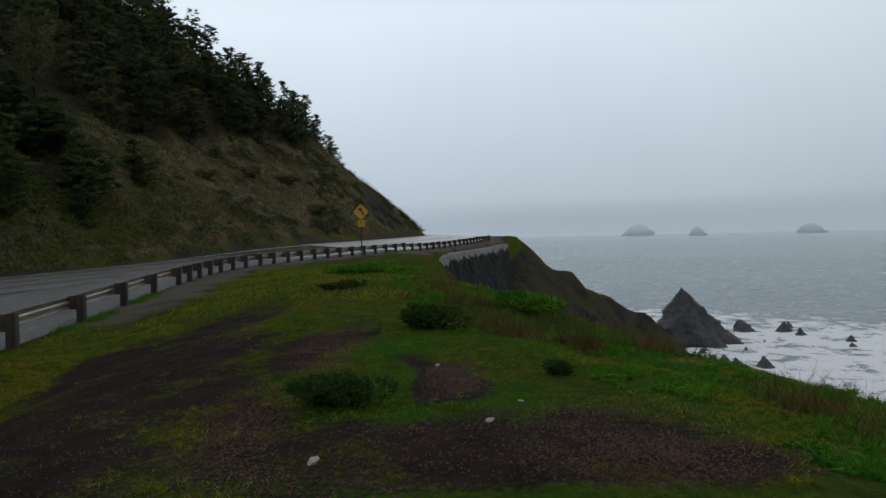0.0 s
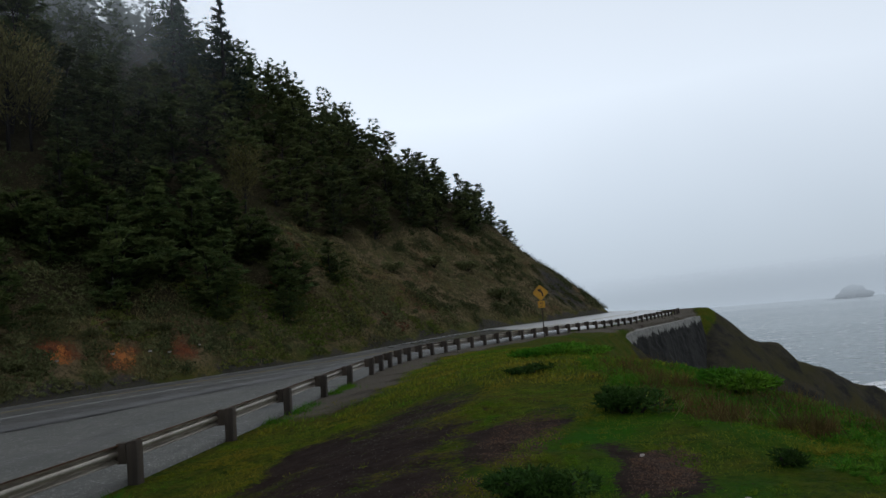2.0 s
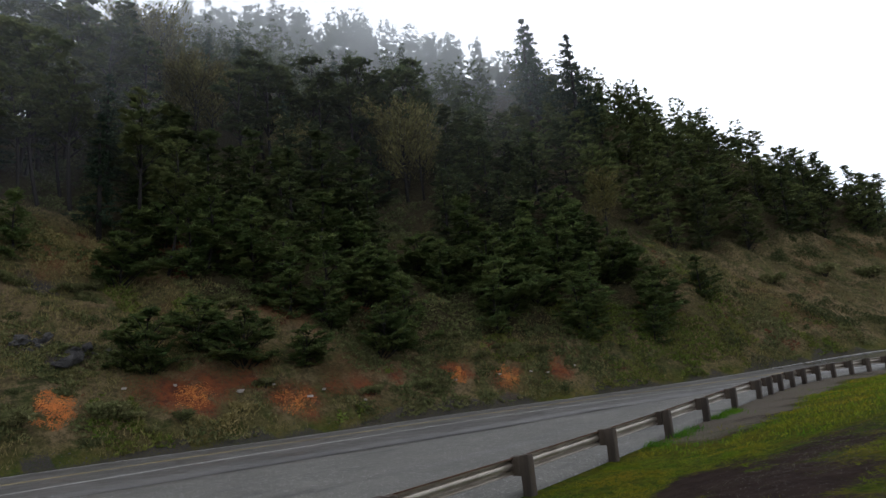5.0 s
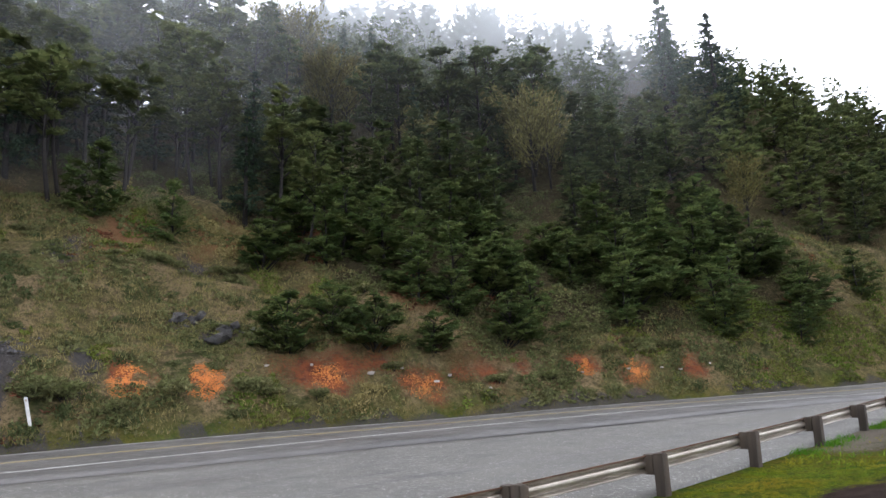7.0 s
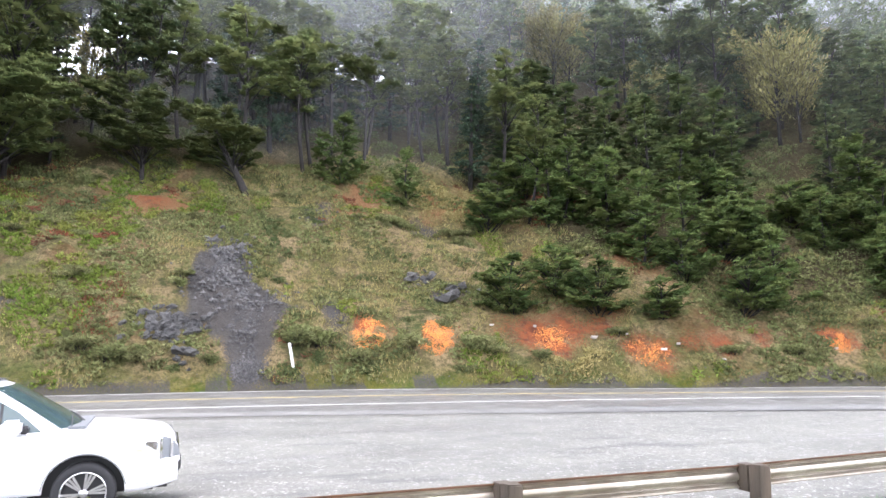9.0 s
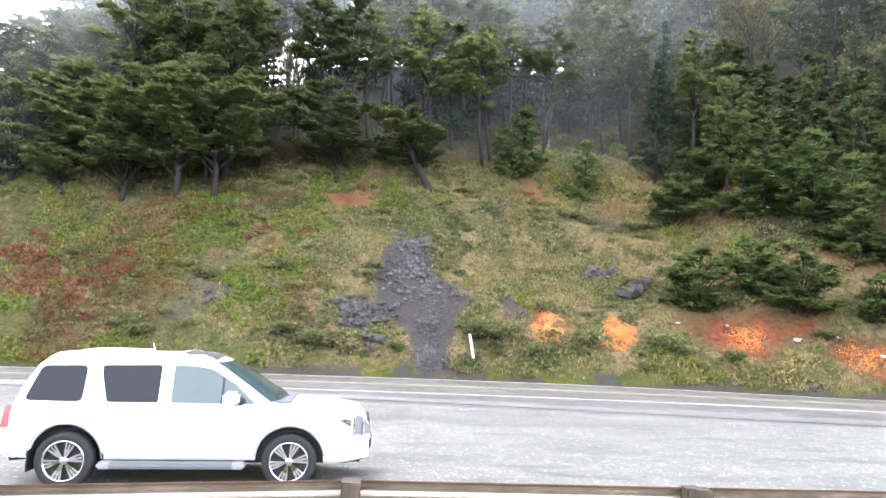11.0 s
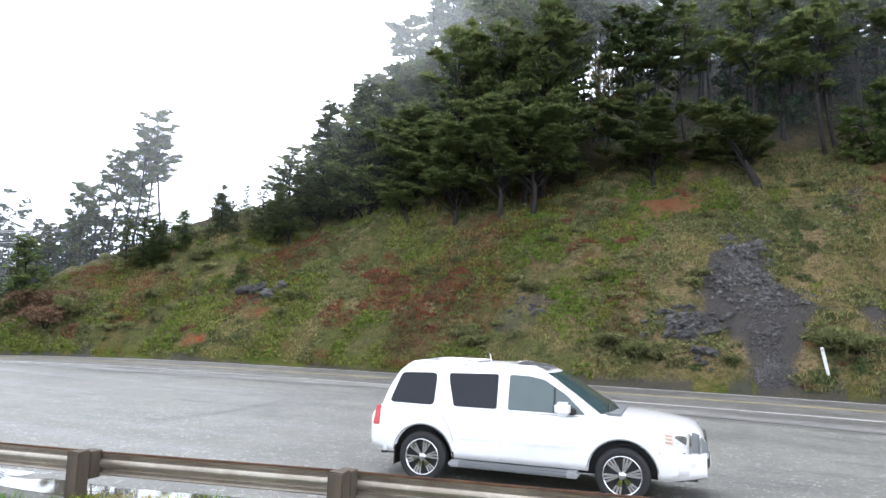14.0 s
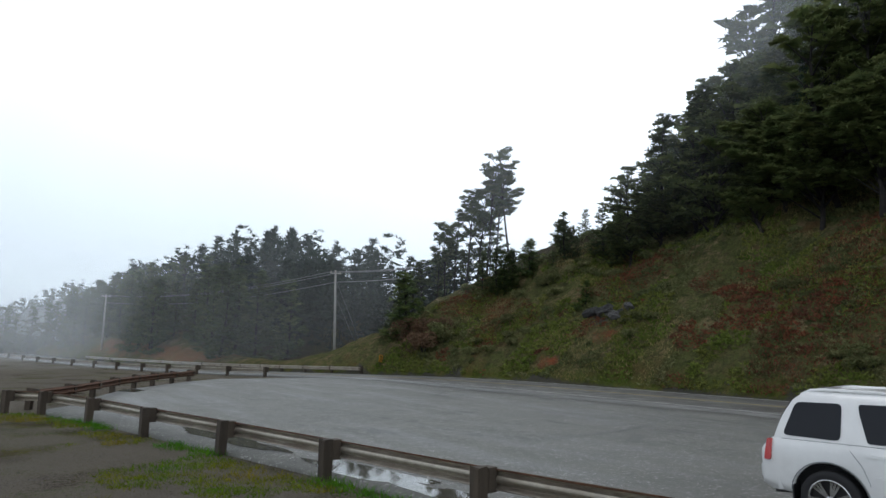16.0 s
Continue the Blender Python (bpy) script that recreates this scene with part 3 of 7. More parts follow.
def height(x, y):
    x, y = np.asarray(x, float), np.asarray(y, float)
    zr = z_paved(x, y)
    # the hill behind the road
    w = (x_edge(y, FOOT) - x) / np.interp(y, _ty, _SL)
    w2 = np.minimum(w, (158 - y) * 0.95)
    wp = np.maximum(w2, 0)
    a = 0.78 * wp + 0.5 * (1 - np.exp(-wp / 1.2))
    cap = np.interp(y, _ty, _HC) + 3.0 * fbm(x, y, 30, 3, 3)
    k = 3.5
    rise = -k * np.log(np.exp(-np.clip(a, 0, 120) / k) + np.exp(-np.clip(cap, 0.3, 120) / k) - np.exp(-(np.clip(a, 0, 120) + np.clip(cap, 0.3, 120)) / k))
    rough = sstep(1.0, 9.0, wp)
    rise = rise + rough * (1.3 * fbm(x, y, 13, 4, 11) + 0.35 * fbm(x, y, 2.6, 3, 5)) + 0.12 * sstep(0.2, 1.5, wp) * fbm(x, y, 1.1, 3, 6)
    rise = rise + 1.5 * np.exp(-((y - ridge_y(wp)) / 2.6) ** 2) * sstep(1.5, 9, wp) * (1 - sstep(22, 32, wp))
    z = zr - 0.05 + np.where(w > 0, rise, 0)
    z = np.where(y > 158, zr - (y - 158) * 0.8, z)
    # the verge past the guard rail and the knoll on which the viewer stands
    sea_side = x - x_rail(y)
    knoll = sstep(-17, -3, y) * (1 - sstep(16, 44, y))
    z = z + sstep(0.2, 7.0, sea_side) * 0.86 * knoll + sstep(0.3, 1.5, sea_side) * (0.06 * fbm(x, y, 2.2, 4, 21) + 0.02 * fbm(x, y, 0.35, 2, 22))
    z = z + 0.42 * berm(y) * np.exp(-((sea_side - 0.5) / 0.36) ** 2)
    # the cliff, the spur past the retaining wall
    over = x - np.interp(y, _ty, _XC) + 0.5 * fbm(x, y, 4, 3, 31)
    lip = np.minimum(over + 2.5, 2.5)
    z = z - 0.14 * np.clip(over + 2.5, 0, 2.5) - np.where(over > 0, over * (1.15 + 0.2 * fbm(x, y, 9, 3, 33)), 0) - 5.5 * sstep(0.0, 0.9, over) * sstep(64, 75, y) * (1 - sstep(96, 101, y))
    zsp = np.interp(x, [-20, 6, 9.2, 12.2, 16.6, 22.3, 28.2, 34, 50, 62], [2.6, 2.6, 2.6, 0.5, -2.8, -6.4, -9.6, -12.6, -25, -34])
    ysp = 104 + np.maximum(x - 10, 0) * 0.65
    spur = zsp - np.where(y < ysp, (ysp - y) * 0.62, (y - ysp) * 0.4) + (0.9 * fbm(x, y, 12, 4, 41) + 0.7 * fbm(x, y, 4.5, 3, 42)) * sstep(9, 15, x)
    spur = np.where((y > 70) & (x > 3), spur, -60)
    z = np.maximum(z, spur)
    return np.maximum(z, SEA - 5)


# ---- the ground, one sheet ----
def graded(*runs):
    out = []
    for a, b, step in runs:
        out += list(np.linspace(a, b, max(2, int(round((b - a) / step)) + 1))[:-1])
    return np.array(out + [runs[-1][1]])


def grid_mesh(name, xs, ys, zfun, material, smooth=True):
    X, Y = np.meshgrid(xs, ys)
    Z = zfun(X, Y)
    nx, ny = len(xs), len(ys)
    co = np.stack([X.ravel(), Y.ravel(), Z.ravel()], 1).astype(np.float32)
    i = (np.arange(ny - 1)[:, None] * nx + np.arange(nx - 1)[None, :]).ravel()
    quads = np.stack([i, i + 1, i + nx + 1, i + nx], 1).astype(np.int32)
    me = bpy.data.meshes.new(name)
    me.vertices.add(len(co))
    me.vertices.foreach_set("co", co.ravel())
    me.loops.add(quads.size)
    me.loops.foreach_set("vertex_index", quads.ravel())
    me.polygons.add(len(quads))
    me.polygons.foreach_set("loop_start", np.arange(0, quads.size, 4, dtype=np.int32))
    me.update(calc_edges=True)
    me.validate()
    me.materials.append(material)
    if smooth:
        me.shade_smooth()
    return new(name, me), co


def put_attr(ob, name, values):
    a = ob.data.attributes.new(name, "FLOAT", "POINT")
    a.data.foreach_set("value", np.asarray(values, np.float32))


def blobs(x, y, spots):
    """Mask of soft round spots (x, y, radius x, radius y) on the plan, 0 to 1."""
    v = np.zeros_like(x)
    x, y = x + 0.55 * fbm(x, y, 1.9, 3, 91), y + 0.75 * fbm(x, y, 1.9, 3, 92)
    for cx, cy, rx, ry in spots:
        d = ((x - cx) / rx) ** 2 + ((y - cy) / ry) ** 2
        v = np.maximum(v, 1 - np.clip(d, 0, 2) * 0.5)
    return v


# bare ground on the knoll: the wheel track beside the rail, gravelly patches in the turf
TRACK = [(-3.7, 6.4, 1.5, 5.6), (-4.3, 11.0, 1.0, 3.6), (-3.0, 3.4, 1.1, 2.4), (-5.6, 9.5, 0.7, 3.2)]
BARE = [(-1.2, 3.6, 1.5, 1.35), (-1.9, 4.9, 0.6, 1.1), (0.9, 4.3, 1.45, 0.95), (1.5, 3.7, 1.0, 0.55), (-1.7, 8.2, 0.55, 1.5), (0.0, 6.5, 0.35, 1.0)]
gx = graded((-420, -130, 12), (-130, -90, 2.5), (-90, -33, 0.85), (-33, -9, 0.6), (-9, 7, 0.16), (7, 60, 1.2), (60, 120, 6))
gy = graded((-420, -160, 12), (-160, -70, 2.5), (-70, -8, 0.7), (-8, 13, 0.16), (13, 60, 0.6), (60, 150, 1.0), (150, 260, 5))
ground, gco = grid_mesh("ground", gx, gy, height, M_GROUND)
tagged(ground, "grassy headland ground with bare dirt, hillside and sea cliff", "ground", kind="structure")
px, py, pz = gco[:, 0].astype(float), gco[:, 1].astype(float), gco[:, 2].astype(float)
pw = (x_edge(py, FOOT) - px) / np.interp(py, _ty, _SL)
p_over = px - np.interp(py, _ty, _XC)
put_attr(ground, "hill", sstep(-1.0, 1.5, pw))
put_attr(ground, "cliff", sstep(0.5, 3.0, p_over + 1.2 * fbm(px, py, 6, 3, 9)))
track = blobs(px, py, TRACK)
near_bare = blobs(px, py, BARE)
sbare = sstep(-3, -9, py) * (1 - sstep(4.5, 6.5, px)) * 0.75
shoulder = lambda x, y: (1 - sstep(1.6, 3.4, x - x_rail(y) + 0.5 * fbm(x, y, 2.5, 3, 97))) * (x > x_rail(y) - 0.6) * sstep(12, 19, y)
rail_strip = 0.9 * shoulder(px, py)
dirt = np.maximum(np.maximum(track, near_bare), np.maximum(sbare, rail_strip)) * (pw < 0)
put_attr(ground, "dirt", dirt * 0.75 + 0.12 * fbm(px, py, 1.2, 3, 51) + 0.16 * fbm(px, py, 0.45, 2, 52) * (np.hypot(px, py) < 15))
put_attr(ground, "lush", np.maximum(sstep(-3.6, -2.2, p_over) * (1 - sstep(13, 18, py)), np.clip(1.5 * blobs(px, py, [(-0.4, 5.6, 1.5, 1.4), (0.3, 2.6, 2.4, 0.7), (-3.2, 4.2, 0.5, 0.9), (-0.2, 8.6, 0.9, 2.2)]) - 0.4, 0, 1)))
put_attr(ground, "green_slope", sstep(-7, -18, py))
put_attr(ground, "grit", np.maximum(sbare * 0.95, 0.85 * rail_strip) * (pw < 0) + 0.2 * fbm(px, py, 1.3, 3, 53) - 0.1)
verge = (pw > -1.0) & (pw < 0.5 + 0.5 * fbm(px, py, 2.2, 3, 59))
scree = blobs(px, py, [(-36.2, -5.4, 1.2, 1.3), (-36.2, 2.4, 1.0, 0.9), (-46.0, 2.2, 1.6, 1.3), (-38.6, 9.6, 1.2, 1.4),
                       (-40.4, 8.4, 1.0, 1.2), (-36.6, -14.4, 1.6, 1.8), (-37.0, -34.7, 1.3, 1.3), (-36.0, 2.5, 2.0, 1.0), (-45.6, 9.2, 1.2, 1.2), (-34.4, 49.8, 1.6, 2.0), (-9.6, 92, 3.5, 6), (-13.5, 108, 5, 8)])
put_attr(ground, "scree", np.maximum(np.where(verge, 0.6, 0), np.maximum(scree * 0.7 + 0.3 * scree * fbm(px, py, 1.6, 3, 55), fan(px, py) * 0.8 + 0.1 * fbm(px, py, 1.2, 3, 56))))
RED = [(-34.3, 13.6, 1.3, 3.4), (-35.0, 4.3, 0.95, 0.9), (-34.6, 7.8, 1.05, 0.95), (-34.6, 11.4, 1.2, 1.6), (-33.7, 13.8, 1.2, 1.5), (-34.2, 16.2, 1.0, 1.6), (-32.1, 18.6, 1.0, 1.3), (-32.2, 21.6, 1.1, 1.6), (-31.6, 25.3, 0.9, 0.9), (-30.5, 29.0, 1.2, 1.5),
       (-29.1, 32.0, 1.3, 1.5), (-27.8, 35.3, 1.1, 1.6), (-46.0, 20.5, 1.6, 1.1), (-47.4, 18.6, 1.5, 0.8), (-48.4, 17.0, 1.1, 0.9), (-46.7, -8.4, 1.3, 2.2), (-38.4, 21.6, 1.1, 1.6), (-32.6, -36.6, 0.8, 1.5), (-35.2, -33.2, 0.8, 1.0)]
bank = 0.9 * sstep(0.5, 1.5, pw) * (1 - sstep(3.5, 5.0, pw)) * (py < -75) * (py > -125)
red_m = blobs(px, py, RED)
put_attr(ground, "red", red_m * 0.62 + 0.22 * red_m * fbm(px, py, 1.0, 3, 57))
soil_m = np.maximum(bank, blobs(px, py, [(-49.0, 5.0, 3.5, 3.0), (-47.5, 12.0, 3.0, 3.0), (-34.6, 14.0, 1.8, 5.0), (-38.2, 22.0, 2.5, 3.0), (-46.5, -8.2, 2.0, 3.4)]))
put_attr(ground, "soil", soil_m * 0.6 + 0.2 * fbm(px, py, 1.4, 3, 58))


# ---- sea ----
sx = graded((-60, 60, 12), (60, 260, 5), (260, 700, 25), (700, 4200, 250))
sy = graded((-900, 60, 60), (60, 330, 5), (330, 800, 25), (800, 4600, 250))
sea, sco = grid_mesh("sea", sx, sy, lambda x, y: SEA + 0.35 * fbm(x, y, 22, 3, 61) * (np.hypot(x, y) < 600), M_SEA)
tagged(sea, "grey-green Pacific water with white surf along the rocks", "sea", kind="structure")
surf = blobs(sco[:, 0].astype(float), sco[:, 1].astype(float), [(75, 150, 40, 55), (95, 185, 45, 40), (70, 110, 25, 40), (62, 235, 40, 25)])
put_attr(sea, "foam", surf * 0.72)


# ---- road, pull-out, lines ----
def strip(name, ys, xa, xb, zfun, material, drop=0.25, cells=6):
    """A paved strip between two lines of the plan, with a skirt down into the ground."""
    vs, fs = [], []
    n = cells + 3
    for y in ys:
        a, b = float(xa(y)), float(xb(y))
        row = [(a, y, zfun(a, y) - drop)] + [(a + (b - a) * i / cells, y, zfun(a + (b - a) * i / cells, y)) for i in range(cells + 1)] + [(b, y, zfun(b, y) - drop)]
        vs += row
    for j in range(len(ys) - 1):
        for i in range(n - 1):
            p = j * n + i
            fs.append((p, p + 1, p + n + 1, p + n))
    return mesh_object(name, vs, fs, material, smooth=True)


ry = np.arange(-158, 150, 1.0)
crown = lambda x, y: float(z_paved(x, y)) + 0.035
seam_off = lambda y: float(np.interp(y, [-60, -45, -30, -16, 0, 8, 19, 30, 45, 60], [0.6, 0.8, 2.6, 1.5, 3.1, 4.0, 4.6, 3.5, 1.4, 0.7]))
road = strip("road", ry, lambda y: x_edge(y, 6.85), lambda y: x_edge(y, -seam_off(y)), crown, M_ROAD)
tagged(road, "two-lane wet grey asphalt coast road", "road", kind="structure")


def pull_edge(y):
    """Seaward border of the lay-by: the guard rail, closing in to the road at both ends."""
    lay = float(x_rail(y)) - 0.1
    s = min(1.0, max(0.0, (y + 47) / 18.0))
    if y < -28:
        lay = float(np.interp(y, [-47, -44.5, -36.4, -29, -28], [-13.5, -10.9, -5.6, -2.7, -1.6]))
    return lay


py_ = np.arange(-47, 60, 0.8)
pullout = strip("pullout", py_, lambda y: x_edge(y, -seam_off(y)) + 0.02, lambda y: max(pull_edge(y), float(x_edge(y, -seam_off(y))) + 0.3), lambda x, y: float(z_road(y)) + 0.026 + 0.012 * float(vnoise(np.array(x / 3), np.array(y / 3), 4)), M_PULL, cells=14)
tagged(pullout, "grey chip-sealed lay-by, damp and streaked with tyre marks", "pavement", kind="structure")


def line(name, off, width, material, y0, y1, label):
    ob = strip(name, np.arange(y0, y1, 1.0), lambda y: x_edge(y, off + width / 2), lambda y: x_edge(y, off - width / 2), lambda x, y: crown(x, y) + (0.018 if y > 62 else 0.006), material, drop=0.004, cells=1)
    return tagged(ob, label, "road marking", kind="structure")


deck = strip("bridge_deck", np.arange(63, 150, 1.0), lambda y: x_edge(y, 7.0), lambda y: x_edge(y, -1.35), lambda x, y: crown(x, y) + 0.012, M_DECK, cells=6)
tagged(deck, "pale wet concrete deck of the far half-viaduct", "road", kind="structure")


line("road_marking", 0.0, 0.13, M_WHITE, -158, 150, "solid white edge line, slightly worn")
line("road_marking", 6.6, 0.13, M_WHITE, -158, 150, "solid white edge line beside the hill")
line("road_marking", 3.2, 0.11, M_YELLOW, -158, 150, "worn yellow centre line")
line("road_marking", 3.45, 0.11, M_YELLOW, -158, 150, "worn yellow centre line")
seam = strip("seam", np.arange(-40, 27, 0.5), lambda y: x_edge(y, -seam_off(y)) - 0.005 - 0.015 * float(vnoise(np.array(0.3), np.array(y * 1.3), 8)), lambda y: x_edge(y, -seam_off(y)) + 0.015 + 0.02 * float(vnoise(np.array(7.3), np.array(y * 1.7), 9)), lambda x, y: crown(x, y) + 0.004, M_TAR, 0.004, 1)
tagged(seam, "dark cracked seam where the lay-by begins", "road marking", kind="structure")


# ---- guard rail ----
def w_beam():
    """Profile across a W-beam: (out, up), its ridge to the back."""
    f = [(0.0, 0.155), (0.006, 0.142), (-0.015, 0.125), (-0.07, 0.10), (-0.08, 0.085), (-0.062, 0.07), (-0.016, 0.05), (-0.002, 0.025), (0.002, 0.0)]
    return f + [(a, -b) for a, b in f[-2::-1]]


PROF = w_beam()


def span(name, p, q, parent, material=None):
    """One length of beam between two points at the beam's mid height."""
    p, q = Vector(p), Vector(q)
    d = (q - p).normalized()
    side = Vector((d.y, -d.x, 0)).normalized()
    vs, fs = [], []
    n = len(PROF)
    for t in (p - d * 0.12, q + d * 0.12):
        for o, u in PROF:
            vs.append(t + side * (o + 0.04) + Vector((0, 0, u)))
        for o, u in PROF[::-1]:
            vs.append(t + side * (o + 0.036) + Vector((0, 0, u)))
    m = 2 * n
    for i in range(m):
        fs.append((i, (i + 1) % m, m + (i + 1) % m, m + i))
    fs.append(tuple(range(m))[::-1])
    fs.append(tuple(range(m, 2 * m)))
    return mesh_object(name, vs, fs, material or M_STEEL, parent)


def post_meshes():
    a = box_bm(0.2, 0.2, 1.0, 0.012, (0, 0, 0.25))
    for v in a.verts:
        v.co.x += random.uniform(-0.006, 0.006)
        v.co.z += random.uniform(-0.012, 0.012) if v.co.z > 0.5 else 0
    b = box_bm(0.2, 0.2, 0.36, 0.01, (-0.2, 0, 0.55))
    ma, mb = bpy.data.meshes.new("post"), bpy.data.meshes.new("spacer_block")
    a.to_mesh(ma), b.to_mesh(mb)
    ma.materials.append(M_POST), mb.materials.append(M_POST)
    return ma, mb


POST_ME, BLOCK_ME = post_meshes()


def resample(pts, step):
    pts = [Vector(p) for p in pts]
    out, left = [pts[0].copy()], step
    for a, b in zip(pts, pts[1:]):
        L, pos = (b - a).length, 0.0
        while L - pos >= left:
            pos += left
            out.append(a + (b - a) * (pos / L))
            left = step
        left -= L - pos
    return out


def guard_rail(pts, label, top=0.72, rust=False, lift=None):
    """Posts with spacer blocks at the points, beam lengths between them; the sea lies on the right of the way."""
    base = [Vector((x, y, float(height(x, y)) + (lift(y) if lift else 0))) for x, y in pts]
    root = new("guard_rail")
    tagged(root, label, "guard rail", kind="structure")
    for i, p in enumerate(base):
        d = (base[min(i + 1, len(base) - 1)] - base[max(i - 1, 0)])
        ang = math.atan2(d.y, d.x) - math.pi / 2
        for nm, me in (("post", POST_ME), ("spacer_block", BLOCK_ME)):
            ob = new(nm, me)
            ob.parent = root
            ob.matrix_basis = Matrix.Translation(p) @ Matrix.Rotation(ang, 4, "Z") @ Matrix.Rotation(random.uniform(-0.03, 0.03), 4, "Y")
        if i + 1 < len(base):
            q = base[i + 1]
            e = (q - p).normalized()
            side = Vector((e.y, -e.x, 0)).normalized()
            up = Vector((0, 0, top - 0.17))
            span("beam", p + up - side * 0.3, q + up - side * 0.3, root, M_RUST if rust else M_STEEL)
            if not rust and p.y < 40 and p.y > -30:
                a0, a1 = p + up - side * 0.262 + Vector((0, 0, 0.128)), q + up - side * 0.262 + Vector((0, 0, 0.128))
                n_e, vs, fs = 16, [], []
                for k in range(n_e + 1):
                    c = a0.lerp(a1, k / n_e)
                    low = 0.012 * noise.noise(c * 2.3) + 0.004
                    vs += [c + side * 0.008 + Vector((0, 0, low)), c + side * 0.012 + Vector((0, 0, 0.031)), c - side * 0.004 + Vector((0, 0, 0.031))]
                    if k:
                        o = 3 * k - 3
                        fs += [(o, o + 3, o + 4, o + 1), (o + 1, o + 4, o + 5, o + 2)]
                mesh_object("rusty_edge", vs, fs, M_RUST, root)
    return root


near_pts = [p for p in RAIL if p[1] <= 28.5]
far_pts = [(v.x, v.y) for v in resample([(p[0], p[1], 0) for p in RAIL if p[1] >= 28.3], 1.9)]
guard_rail(near_pts + far_pts[1:], "weathered timber-post guard rail with a galvanised W-beam along the lay-by", lift=lambda y: 0.15 * math.exp(-((y + 2.2) / 5.0) ** 2) - 0.061 * float(berm(y)))
bend = [(v.x, v.y) for v in resample([(-10.9, -44.8, 0), (-8.0, -40.6, 0), (-5.4, -36.2, 0), (-3.4, -32.0, 0), (-2.0, -29.6, 0), (-0.9, -28.3, 0)], 2.6)]
guard_rail(bend, "rust-brown guard rail closing the end of the lay-by", rust=True)
south_y = [-152, -140, -128, -116, -106, -98, -90, -82, -75, -69, -64, -59, -55, -51]
guard_rail([(float(x_edge(y, -1.4)), y) for y in south_y], "guard rail on the seaward side of the road bend")
guard_rail([(float(x_edge(y, 6.95)), y) for y in (-52, -55, -58, -61, -64, -67.5, -71, -75, -80, -86, -94, -104, -116)], "guard rail on the outer side of the road bend")


# ---- trees ----
def leaf_mesh(name, centres, axes_u, axes_v, material):
    """Many small pointed leaves: centre, half length and half width vectors of each."""
    n = len(centres)
    co = np.stack([centres - axes_u - axes_v, centres - axes_u + axes_v, centres + axes_u], 1).reshape(-1, 3).astype(np.float32)
    me = bpy.data.meshes.new(name)
    me.vertices.add(3 * n)
    me.vertices.foreach_set("co", co.ravel())
    me.loops.add(3 * n)
    me.loops.foreach_set("vertex_index", np.arange(3 * n, dtype=np.int32))
    me.polygons.add(n)
    me.polygons.foreach_set("loop_start", np.arange(0, 3 * n, 3, dtype=np.int32))
    me.update(calc_edges=True)
    me.materials.append(material)
    return me


def unit(v):
    return v / (np.linalg.norm(v, axis=1, keepdims=True) + 1e-9)


def leaves(rng, pads, count, size, up=0.5, thin=0.34):
    """Leaf tufts spread over flattened pads (centre, radius, thickness)."""
    w = np.array([p[1] ** 2 for p in pads])
    pick = rng.choice(len(pads), count, p=w / w.sum())
    c = np.array([p[0] for p in pads])[pick]
    r = np.array([p[1] for p in pads])[pick]
    h = np.array([p[2] for p in pads])[pick]
    d = unit(rng.normal(size=(count, 3)))
    rad = rng.uniform(0.55, 1.05, (count, 1)) ** 0.6
    pos = c + d * rad * np.stack([r, r, h], 1)
    dirs = unit(d * np.array([1, 1, 0.3]) + np.array([0, 0, 0.6 * up]) + 0.4 * rng.normal(size=(count, 3)))
    s = size * rng.uniform(0.6, 1.4, (count, 1))
    side = unit(np.cross(dirs, unit(rng.normal(size=(count, 3)))))
    return pos, dirs * s, side * s * thin


def clumps(rng, centres, radius, per, size, up=0.55, thin=0.3):
    """Tufts of needles: from each centre short blades spread upwards and outwards like a brush."""
    n = len(centres) * per
    c = np.repeat(centres, per, 0)
    r = np.repeat(radius, per)[:, None]
    d = unit(rng.normal(size=(n, 3)) * np.array([1, 1, 0.55]) + np.array([0, 0, up]))
    pos = c + d * r * rng.uniform(0.25, 1.0, (n, 1)) * np.array([1, 1, 0.6])
    s = size * rng.uniform(0.6, 1.4, (n, 1))
    dirs = unit(d + 0.35 * rng.normal(size=(n, 3)))
    side = unit(np.cross(dirs, unit(rng.normal(size=(n, 3)))))
    return pos, dirs * s, side * s * thin


